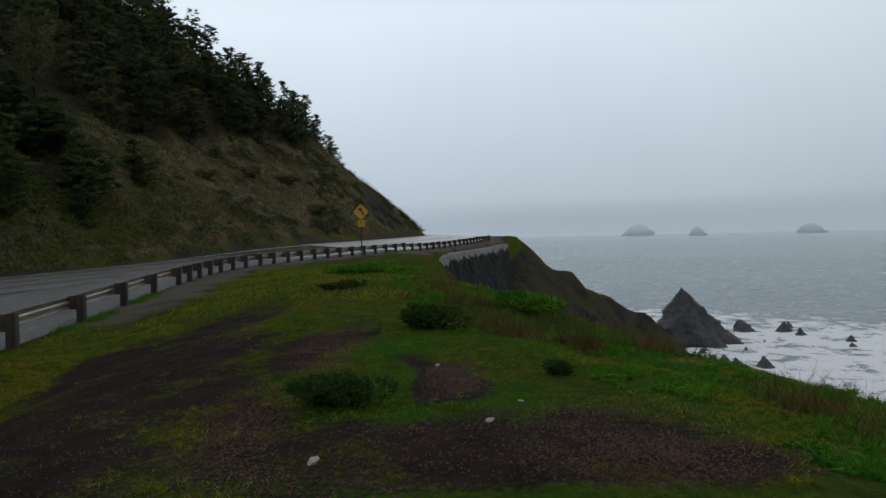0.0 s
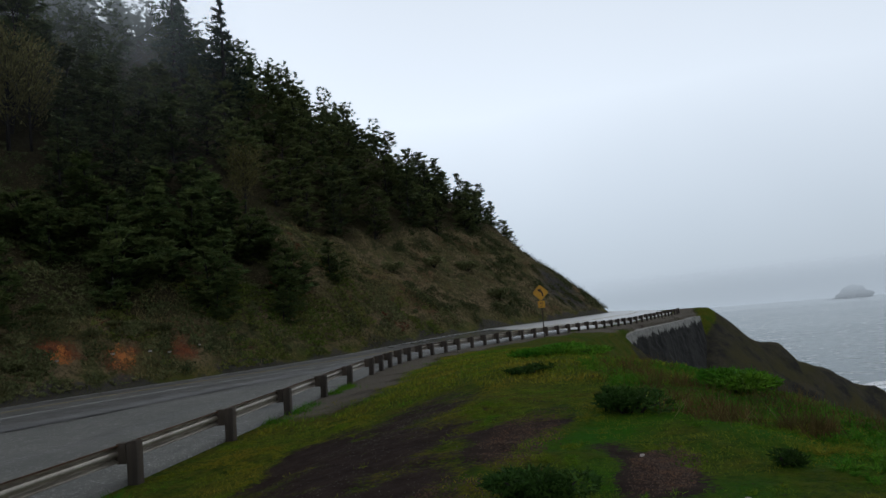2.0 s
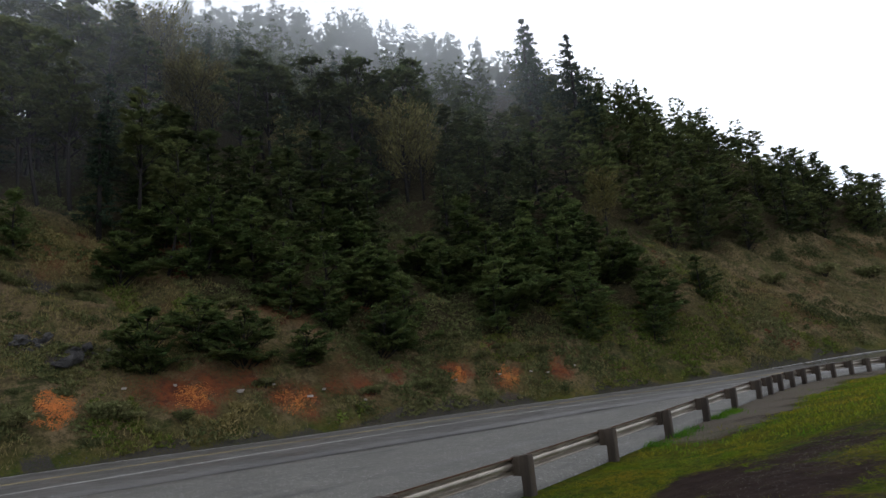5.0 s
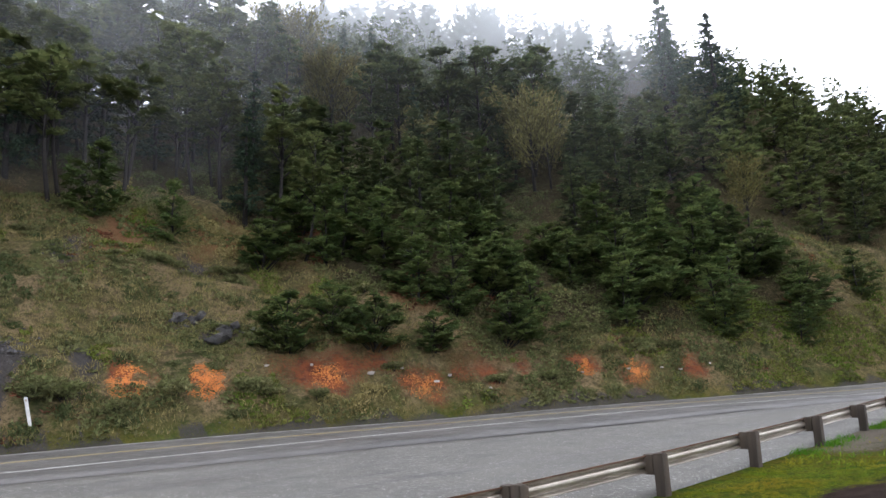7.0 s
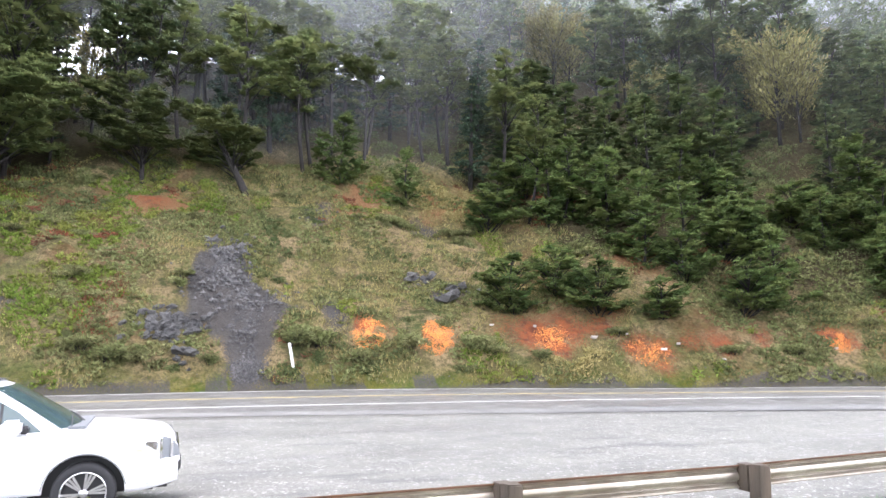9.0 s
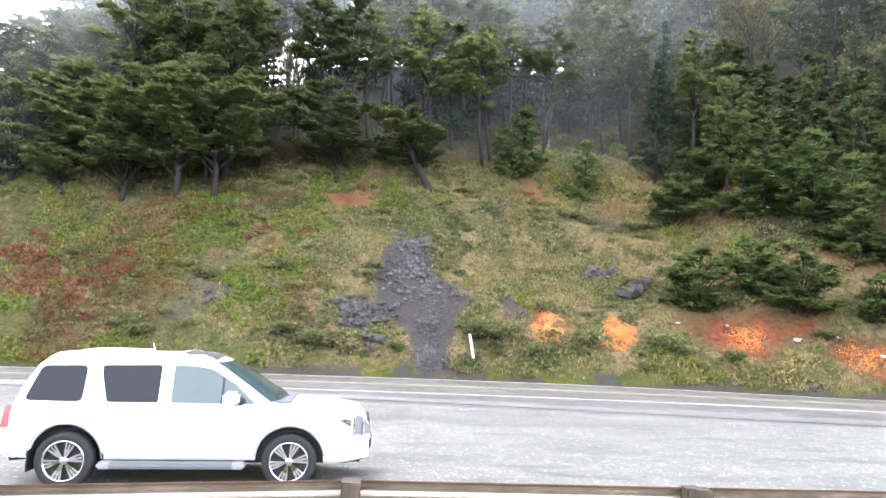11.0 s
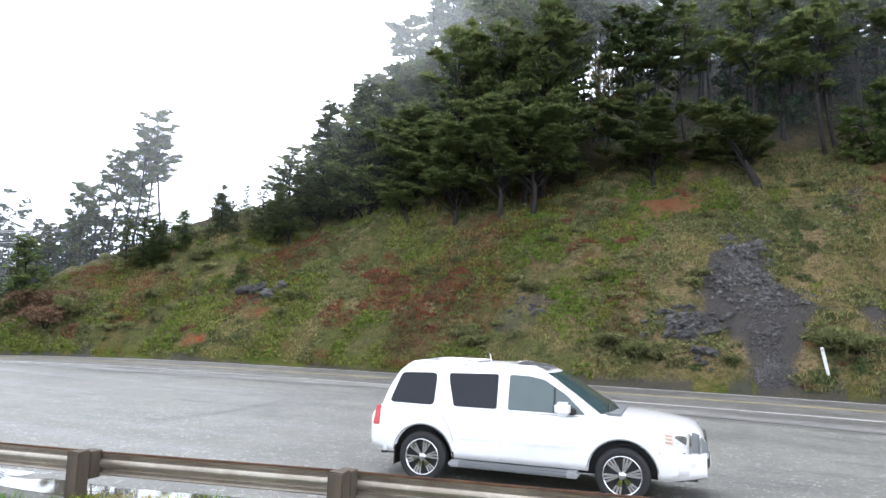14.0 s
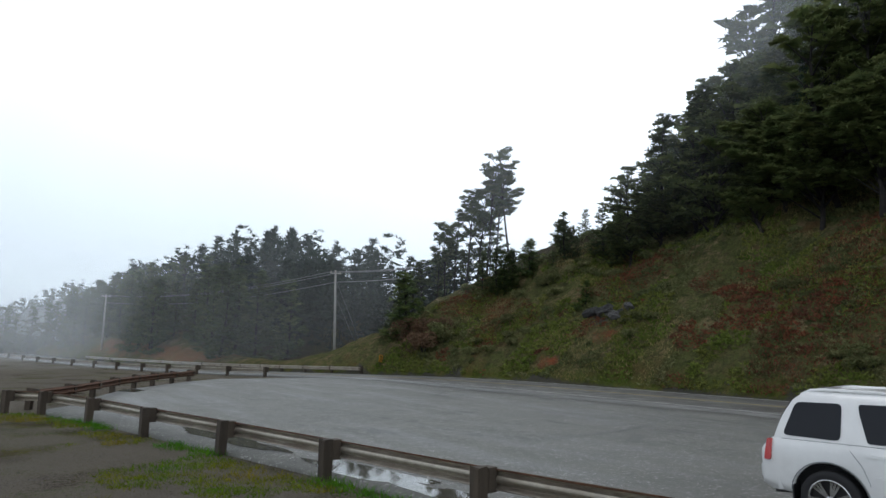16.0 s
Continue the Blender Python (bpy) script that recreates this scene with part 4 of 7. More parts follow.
def shore_pine(seed, h, spread, lean=0.0, crown_base=0.45, tiers=8, per=4, size=0.13, material=None, girth=0.017, dome=True, wind=1.0, dense=5.0, blades=16, clump=0.34):
    """Wind-shaped pine: bent trunk, rising limbs in tiers, each ending in a flat bough set with tufts of needles."""
    rng = np.random.default_rng(seed)
    bend = rng.uniform(-0.9, 0.9, 2) * wind
    pts, rad = [], []
    for i in range(9):
        t = i / 8
        pts.append((lean * h * t ** 1.2 + bend[0] * math.sin(t * (3 + 1.6 * (wind > 1.6))) * 0.5, bend[1] * math.sin(t * (2.6 + 1.8 * (wind > 1.6))) * 0.6, h * 0.93 * t - 0.5 * (1 - t)))
        rad.append(girth * h * (1 - 0.85 * t) + 0.015)
    vs, fs = tube(pts, rad, 6)

    def on_trunk(t):
        t = min(0.999, max(0.0, t)) * 8
        i = int(t)
        return np.array(pts[i]) * (1 - (t - i)) + np.array(pts[i + 1]) * (t - i)
    lee = rng.uniform(0, 6.283)
    C, R = [], []
    for k in range(tiers):
        for j in range(per):
            q = (k + rng.uniform(0.0, 0.8)) / tiers
            a = rng.uniform(0, 6.283)
            reach = spread * ((1 - 0.92 * q ** 2.2) ** 0.5 * (0.72 + 0.28 * math.sin(q * 3.1)) if dome else (1.03 - q) ** 0.55) * rng.uniform(0.5, 1.05) * (1 + 0.22 * math.cos(a - lee))
            reach = max(reach, 0.3)
            t = crown_base + (1.0 - crown_base) * q
            rise = (0.55 if dome else 0.22) * reach
            b = on_trunk(t - rise / h)
            top = on_trunk(t)
            tip = np.array([top[0] + math.cos(a) * reach, top[1] + math.sin(a) * reach, h * t + (0.0 if dome else -0.08 * reach) + rng.uniform(-0.12, 0.12)])
            mid = b * 0.45 + tip * 0.55 + np.array([0, 0, 0.12 * reach])
            if j % 2 == 0 or dome:
                v2, f2 = tube([b, mid, tip], [0.010 * h * (1 - t) + 0.025, 0.03, 0.01], 3)
                o = len(vs)
                vs += v2
                fs += [tuple(i + o for i in f) for f in f2]
            wide = 0.34 * reach + 0.12
            m = max(4, int(dense * (reach * 0.7) * wide * 2 / (clump * clump * 3.2)))
            u = rng.uniform(0.36 if dome else 0.12, 1.05, m)
            lat = rng.uniform(-1, 1, m) * wide * np.sqrt(np.clip(1.12 - u, 0.05, 1)) * 1.25
            p = b + (tip - b) * u[:, None]
            p[:, 0] -= math.sin(a) * lat
            p[:, 1] += math.cos(a) * lat
            flat = (tip[2] - p[:, 2]) * 0.55 if dome else 0.0
            p[:, 2] += flat - 0.18 * np.abs(lat) + rng.normal(size=m) * 0.05 + 0.06
            C.append(p)
            R.append(clump * rng.uniform(0.6, 1.25, m))
    C.append(on_trunk(0.99)[None] + rng.normal(size=(5, 3)) * np.array([0.3, 0.3, 0.2]))
    R.append(np.full(5, clump))
    C, R = np.concatenate(C), np.concatenate(R)
    c, u, v = clumps(rng, C, R, blades, size)
    # the twigs and old needles inside each bough, lying flat
    n = len(C)
    a = rng.uniform(0, 6.283, n)
    d = np.stack([np.cos(a), np.sin(a), rng.normal(size=n) * 0.15], 1)
    e = np.stack([-np.sin(a), np.cos(a), rng.normal(size=n) * 0.15], 1)
    q = (R * rng.uniform(0.8, 1.3, n))[:, None]
    c, u, v = np.concatenate([c, C - np.array([0, 0, 0.06])]), np.concatenate([u, d * q]), np.concatenate([v, e * q * 0.75])
    return (vs, fs), leaf_mesh("crown", c, u, v, material or M_PINE)


def spruce(seed, h, spread, count=2400, size=0.26, crown_base=0.12, material=None, ragged=0.3):
    """Pointed conifer: straight trunk, whorls of drooping branches clothed in needles."""
    rng = np.random.default_rng(seed)
    pts = [(0, 0, -0.5), (0, 0, h * 0.4), (0.05, 0.03, h * 0.75), (0, 0, h)]
    vs, fs = tube(pts, [0.022 * h, 0.016 * h, 0.008 * h, 0.01], 7)
    C, U, V = [], [], []
    levels = int(h * 1.5)
    tot = 0
    for k in range(levels):
        t = crown_base + (1 - crown_base) * (k + rng.uniform(0, 0.8)) / levels
        R = spread * (1 - t) ** 0.8 * rng.uniform(1 - ragged, 1.1) + 0.12
        nb = 6
        for b in range(nb):
            a = rng.uniform(0, 6.283)
            L = R * rng.uniform(0.6, 1.15)
            z = h * t
            tip = np.array([math.cos(a) * L, math.sin(a) * L, z - 0.12 * L + 0.1])
            if b % 2 == 0:
                v2, f2 = tube([(0, 0, z), tip], [0.03 + 0.02 * (1 - t), 0.008], 3)
                o = len(vs)
                vs += v2
                fs += [tuple(j + o for j in f) for f in f2]
            n = max(3, int(count / (levels * nb) * (0.4 + 1.2 * (1 - t))))
            s = rng.uniform(0.15, 1.0, n) ** 0.7
            p = np.array([0, 0, z]) + (tip - np.array([0, 0, z])) * s[:, None]
            p += rng.normal(size=(n, 3)) * np.array([0.12, 0.12, 0.07]) * (0.5 + L * 0.35)
            dr = unit(np.array([math.cos(a), math.sin(a), 0.15]) + 0.55 * rng.normal(size=(n, 3)))
            sd = unit(np.cross(dr, unit(rng.normal(size=(n, 3)) + np.array([0, 0, 1.5]))))
            q = size * rng.uniform(0.6, 1.3, (n, 1))
            C.append(p), U.append(dr * q), V.append(sd * q * 0.4)
    return (vs, fs), leaf_mesh("crown", np.concatenate(C), np.concatenate(U), np.concatenate(V), material or M_SPRUCE)


def thing_tree(name, built, label, category="tree"):
    (vs, fs), crown_me = built
    root = new(name)
    mesh_object("trunk", vs, fs, M_BARK, root, smooth=True)
    c = new("crown", crown_me)
    c.parent = root
    return tagged(root, label, category)




# dark arcs left by turning tyres
def tyre_mark(pts):
    pts = [Vector((x, y, float(z_road(y)) + 0.042)) for x, y in pts]
    vs, fs = [], []
    for i, p in enumerate(pts):
        d = (pts[min(i + 1, len(pts) - 1)] - pts[max(i - 1, 0)]).normalized()
        n_ = Vector((-d.y, d.x, 0)) * (0.035 + 0.03 * noise.noise(p * 0.7))
        vs += [p - n_, p + n_]
        if i:
            fs.append((2 * i - 2, 2 * i - 1, 2 * i + 1, 2 * i))
    return tagged(mesh_object("tyre_mark", vs, fs, M_TRACK), "dark curved tyre mark on the lay-by", "road marking", kind="structure")


for r, cx, cy, a0, a1 in ((16.0, -7.5, -36.0, 95, 175), (14.6, -7.5, -36.0, 100, 168), (11.0, -13.0, -23.0, 80, 150)):
    tyre_mark([(cx + r * math.cos(radians(k)), cy + 0.75 * r * math.sin(radians(k))) for k in np.linspace(a0, a1, 30)])


def shrub(seed, h, spread, count=900, size=0.13, material=None):
    """Low rounded bush of many small leaves on a few stems."""
    rng = np.random.default_rng(seed)
    vs, fs, pads = [], [], []
    for k in range(9):
        a, r = rng.uniform(0, 6.283), spread * rng.uniform(0.1, 0.75)
        tip = np.array([math.cos(a) * r, math.sin(a) * r, h * rng.uniform(0.4, 0.8)])
        v2, f2 = tube([(0, 0, -0.15), tip * np.array([0.5, 0.5, 0.6]), tip], [0.03, 0.02, 0.008], 4)
        o = len(vs)
        vs += v2
        fs += [tuple(j + o for j in f) for f in f2]
        pads.append((tip, spread * rng.uniform(0.3, 0.5), h * rng.uniform(0.22, 0.38)))
    c, u, v = leaves(rng, pads, count, size, 0.5)
    return (vs, fs), leaf_mesh("crown", c, u, v, material or M_SHRUB)


def alder(seed, h, spread, count=3400):
    """Leafless upright deciduous tree: forked stems and a haze of fine budding twigs."""
    rng = np.random.default_rng(seed)
    vs, fs = tube([(0, 0, -0.4), (0.1, 0, h * 0.4), (0, 0.1, h * 0.8)], [0.12, 0.08, 0.03], 6)
    C, U, V = [], [], []
    for k in range(34):
        t = rng.uniform(0.2, 0.85)
        a = rng.uniform(0, 6.283)
        L = spread * rng.uniform(0.5, 1.0)
        b = np.array([0.05, 0.05, h * t])
        tip = b + np.array([math.cos(a) * L * 0.75, math.sin(a) * L * 0.75, L * 0.95])
        v2, f2 = tube([b, (b + tip) / 2 - np.array([0, 0, 0.1]), tip], [0.035, 0.022, 0.008], 3)
        o = len(vs)
        vs += v2
        fs += [tuple(j + o for j in f) for f in f2]
        n = count // 34
        s = rng.uniform(0.25, 1.05, (n, 1))
        C.append(b + (tip - b) * s + rng.normal(size=(n, 3)) * 0.22)
        d = unit((tip - b)[None] / L + 0.45 * rng.normal(size=(n, 3)))
        U.append(d * rng.uniform(0.08, 0.22, (n, 1)))
        V.append(unit(np.cross(d, rng.normal(size=(n, 3)))) * rng.uniform(0.02, 0.06, (n, 1)))
    return (vs, fs), leaf_mesh("crown", np.concatenate(C), np.concatenate(U), np.concatenate(V), M_ALDER)


rngp = np.random.default_rng(7)
WOOD = {
    "pine": [thing_tree("pine_tree", shore_pine(10 + i, 11.5, 2.9, 0.04 * (i - 1.5), 0.5, 7, 3, 0.15, M_PINE_LIT, wind=1.4, girth=0.013, dense=2.6, blades=10, clump=0.36), "wind-shaped dark green pine with bare trunk on the hillside") for i in range(4)],
    "pine_mid": [thing_tree("slender_pine", shore_pine(15 + i, 11.5, 2.9, 0.04 * (i - 1), 0.42, 7, 3, 0.2, dense=2.6, girth=0.013, blades=8, clump=0.45), "dark green pine in the hillside wood") for i in range(3)],
    "low": [thing_tree("bushy_pine", shore_pine(35 + i, 8.6, 2.9, 0.03 * (i - 1), 0.08, 10, 4, 0.17, dome=False, dense=2.2, blades=8, clump=0.42), "dense dark pine with branches down to the ground") for i in range(3)],
    "edge": [thing_tree("pine_tree", shore_pine(20 + i, 9.4, 4.2, 0.12, 0.36, 8, 6, 0.125, M_PINE_LIT, girth=0.02, wind=1.7, dense=2.9, blades=13, clump=0.36), "spreading wind-swept pine with flat layered crown at the wood's edge") for i in range(3)],
    "lean": [thing_tree("leaning_pine", shore_pine(27, 6.6, 3.9, 0.5, 0.45, 6, 6, 0.125, M_PINE_LIT, girth=0.042, dense=3.0, blades=14, clump=0.34), "pine leaning far out over the slope on a thick dark trunk")],
    "young": [thing_tree("young_pine", shore_pine(30 + i, 4.6, 2.3, 0.03, 0.05, 9, 4, 0.115, M_YOUNG, dome=False, dense=2.2, blades=9, clump=0.3), "bushy young green pine low on the slope") for i in range(4)],
    "bush": [thing_tree("bush_pine", shore_pine(40 + i, 3.4, 2.3, 0.02, 0.1, 8, 5, 0.11, M_YOUNG, wind=0.6, dense=2.4, blades=10, clump=0.3), "broad rounded young pine low on the bank") for i in range(3)],
    "round": [thing_tree("rounded_pine", shore_pine(45 + i, 7.0, 3.0, 0.04, 0.16, 8, 4, 0.18, M_PINE_LIT, wind=0.8, dense=2.0, blades=8, clump=0.45), "rounded wind-clipped pine near the ridge") for i in range(3)],
    "spruce": [thing_tree("spruce_tree", spruce(50 + i, 13, 3.0, 3200, 0.21), "tall dark spruce with drooping branches") for i in range(3)],
    "tall": [thing_tree("tall_pine", shore_pine(60 + i, 14.0, 2.7, 0.05 + 0.02 * i, 0.6, 7, 3, 0.2, girth=0.010, dense=3.8, blades=11, clump=0.45), "tall thin-stemmed pine with a high flat crown in the mist") for i in range(3)],
    "ragged": [thing_tree("old_spruce", spruce(65 + i, 17.0, 6.0, 4200, 0.27, 0.1, ragged=0.55), "tall ragged spruce standing above the wood") for i in range(2)],
    "alder": [thing_tree("alder_tree", alder(90 + i, 6.5, 3.0), "leafless alder with a haze of pale brown twigs") for i in range(2)],
    "shrub": [thing_tree("shrub", shrub(100 + i, 0.9, 1.1, 800), "low rounded green shrub on the bank", "shrub") for i in range(3)],
    "brush": [thing_tree("shrub", shrub(110 + i, 0.6, 1.2, 900, 0.11, M_SHRUB), "low olive-green brush on the bank", "shrub") for i in range(2)],
}


def plant(kind, x, y, scale=1.0, which=None, group="hillside trees", dz=-0.1, turn=None):
    src = WOOD[kind][(rngp.integers(len(WOOD[kind])) if which is None else which)]
    a = rngp.uniform(0, 6.28) if turn is None else turn
    m = Matrix.Translation((x, y, float(height(x, y)) + dz)) @ Matrix.Rotation(a, 4, "Z") @ Matrix.Rotation(rngp.uniform(-0.04, 0.04), 4, "X") @ Matrix.Diagonal((scale * rngp.uniform(0.92, 1.08), scale * rngp.uniform(0.92, 1.08), scale, 1))
    ob = copy_thing(src, m)
    ob["group"] = group
    return ob


def polar(az, d):
    return -d * math.sin(radians(az)), d * math.cos(radians(az)) - 0.8


# trees that stand out singly at the edge of the wood: kind, x, y, scale, turn
SINGLE = [("lean", -48.8, -2.5, 1.0, -1.75), ("edge", -49.2, -9.7, 0.85, -1.5), ("edge", -44.7, -17.1, 1.08, -1.2), ("edge", -47.0, -18.6, 1.1, 2.0), ("edge", -43.6, -19.2, 1.0, -1.9),
          ("edge", -44.9, -23.4, 0.95, -1.6), ("edge", -46.0, -26.4, 0.9, -1.4), ("lean", -44.3, -26.9, 0.6, -1.8), ("edge", -45.3, -36.5, 0.62, -1.6), ("edge", -42.6, -37.4, 0.55, -1.9),
          ("young", -51.4, 4.0, 1.25, 0), ("young", -48.0, 8.7, 0.95, 1), ("bush", -45.0, 13.8, 1.1, 2), ("young", -46.6, 15.2, 1.0, 3), ("bush", -36.1, 12.5, 1.05, 4), ("bush", -34.9, 17.2, 0.95, 5),
          ("bush", -36.8, 15.4, 0.9, 2.2), ("bush", -33.9, 20.4, 0.7, 1.2), ("bush", -33.4, 25.4, 1.0, 0.3), ("young", -39.6, 22.8, 1.2, 0.9),
          ("young", -30.9, 50.4, 0.95, 0.4), ("young", -25.7, 44.8, 0.6, 2.0), ("young", -28.2, 40.2, 0.8, 2.9), ("young", -25.6, 53.2, 0.8, 1.9), ("young", -30.9, -52.5, 1.2, 0.2),
          ("young", -38.0, -47.5, 0.8, 0.6), ("young", -40.3, -46.5, 0.7, 2.6), ("edge", -42.5, -45.0, 0.36, 1.0), ("young", -37.8, -37.4, 0.5, 1.4),
          ("shrub", -21.3, 70.4, 1.4, 0), ("shrub", -19.0, 76.0, 1.4, 1), ("shrub", -14.9, 73.1, 1.5, 2), ("shrub", -26.5, 55.5, 1.3, 2), ("shrub", -24.0, 64.0, 1.2, 3)]
for kind, x, y, sc, tr in SINGLE:
    plant(kind, x, y, sc, None, "trees at the wood's edge", -0.15, tr)
for az, d, sc in ((140.3, 68, 0.93), (141.5, 70, 0.88), (142.4, 68, 0.88), (143.2, 71, 0.92), (144.1, 69, 0.86), (145.0, 72, 0.88), (145.8, 70, 0.78), (146.7, 72, 0.74), (147.6, 71, 0.62), (148.4, 73, 0.52), (141.9, 73, 0.74), (143.8, 74, 0.74)):
    x, y = polar(az, d)
    plant("tall", x, y, sc * 0.98, None, "tall pines on the hill's shoulder")
for az, d, sc, k in ((37.1, 96, 1.0, 0), (36.4, 98, 0.95, 1), (33.1, 92, 1.0, 1), (54.6, 88, 0.6, 0), (62.5, 84, 0.62, 0), (65.0, 86, 0.62, 1), (101.5, 60, 0.6, 0)):
    x, y = polar(az, d)
    plant("ragged", x, y, sc, k, "old spruces above the wood")
ALDERS = ((70.8, 84, 2.1), (69.0, 82, 1.9), (72.8, 85, 2.0), (66.2, 72, 1.5), (64.8, 73, 1.4), (67.4, 74, 1.4), (48.6, 66, 1.5), (47.2, 66, 1.3), (50.2, 68, 1.4), (104.0, 56, 1.1), (32.0, 66, 0.9), (58.5, 66, 1.0))
for az, d, sc in ALDERS:
    x, y = polar(az, d)
    plant("alder", x, y, sc, None, "bare alders among the pines")
for az, d, sc in ((141.4, 60, 0.5), (142.6, 61, 0.45), (140.2, 60, 0.42), (149.4, 60, 0.62), (138.6, 62, 0.16), (136.8, 60, 0.18), (134.8, 60, 0.24), (131.5, 58, 0.5), (132.6, 60, 0.5)):
    x, y = polar(az, d)
    plant("low", x, y, sc, None, "bushy pines on the shoulder of the hill")

# the wood: lower limit in metres uphill of the road's foot, by y
TREE_W = ([-75, -60, -48, -37, -26, -18, -8, 0, 6, 12, 16, 20, 25, 30, 36, 41, 45, 48, 52, 58, 66, 80, 100, 125, 150], [6, 9, 10, 13.5, 14, 14.5, 18, 19, 21, 20, 14.5, 7.0, 4.8, 4.2, 3.4, 3.0, 3.2, 5.0, 9.0, 12.5, 13.5, 14.5, 15, 14, 9])
put_attr(ground, "litter", 0.75 * sstep(-1.0, 2.5, pw - np.interp(py, *TREE_W)) + 0.2 * fbm(px, py, 2.5, 3, 95))
spots = []
for gy_ in np.concatenate([np.arange(-72, -34, 3.1), np.arange(-34, 18, 2.3), np.arange(18, 154, 3.1)]):
    for gw in np.arange(2.0, 118, 3.3):
        y, w_ = gy_ + rngp.uniform(-1.5, 1.5), gw + rngp.uniform(-1.5, 1.5)
        lo = float(np.interp(y, *TREE_W))
        if w_ < lo:
            continue
        x = float(x_edge(y, FOOT)) - w_ * float(np.interp(y, _ty, _SL))
        cap = float(np.interp(y, _ty, _HC))
        if 0.78 * w_ > cap + (8 if y < 20 else 14) or height(x, y) < 1.5:
            continue
        d = math.hypot(x, y)
        if abs(y - ridge_y(w_)) < 1.9 and w_ < 24:
            continue
        if d > 80 and rngp.uniform() < 0.25 or (d > 60 and y < -40 and rngp.uniform() < 0.35):
            continue
        spots.append((d, x, y, w_, lo))
spots.sort()
tall = lambda y: float(np.interp(y, [-60, -50, -44, -39, -20, 0, 30, 60, 90, 105, 115, 130, 150], [0.2, 0.24, 0.46, 1.2, 1.2, 1.0, 0.9, 0.85, 0.75, 0.7, 0.55, 0.45, 0.35]))
FAR = []
for i, (d, x, y, w_, lo) in enumerate(spots):
    az_t = math.degrees(math.atan2(-x, y + 0.8))
    if any(abs(az_t - a_) < 1.3 and d_ - 11 < d < d_ + 1 and y < 60 for a_, d_, _ in ALDERS[:9]):
        continue
    if 98 < az_t < 108 and d > 50:
        if rngp.uniform() < 0.7:
            plant("tall", x, y, rngp.uniform(0.75, 1.05))
        continue
    up_in = 1.0 + 0.25 * min(1.0, max(0.0, (w_ - lo - 4) / 10))
    if 17 < y < 56 and w_ < lo + 11:
        plant("bush" if rngp.uniform() < 0.45 else "young", x, y, rngp.uniform(0.85, 1.4))
    elif 17 < y < 56 and w_ < lo + 24:
        plant("low", x, y, rngp.uniform(0.75, 1.15) * tall(y))
    elif y > 60 and w_ < lo + 30 and d < 135 and rngp.uniform() < 0.6:
        plant("round", x, y, rngp.uniform(0.8, 1.2) * tall(y))
    elif y < -27 and w_ < lo + 16 and rngp.uniform() < 0.6:
        plant("round", x, y, rngp.uniform(0.95, 1.3) * tall(y))
    elif (y < -27 or y > 46) and w_ < lo + 16 and d < 118:
        plant("low", x, y, rngp.uniform(0.8, 1.15) * tall(y))
    elif i < 330 and d < 86:
        if rngp.uniform() < 0.88:
            plant("pine" if d < 64 else "pine_mid", x, y, rngp.uniform(0.85, 1.15) * tall(y) * up_in)
        else:
            plant("spruce", x, y, rngp.uniform(0.6, 0.9) * tall(y))
    else:
        FAR.append((x, y, rngp.uniform(0.75, 1.15) * tall(y)))
for yy in np.arange(-235, -66, 3.2):
    for ww in np.arange(4 if yy > -160 else -34, 36 if yy > -125 else 22 if yy > -160 else 10, 3.6):
        y = yy + rngp.uniform(-2, 2)
        x = float(x_edge(max(y, -158), FOOT)) - ww - rngp.uniform(-2, 2)
        if 147 < math.degrees(math.atan2(-x, y + 0.8)) < 163 and math.hypot(x, y) < 82:
            continue
        if y > -165 and ww < 14:
            plant("low", x, y, rngp.uniform(0.9, 1.2), None, "conifers beyond the road bend")
        else:
            FAR.append((x, y, rngp.uniform(0.75, 1.1)))
for k in WOOD:
    for src in WOOD[k]:
        for o in (*src.children_recursive, src):
            if k not in ("shrub", "brush"):
                bpy.data.objects.remove(o)


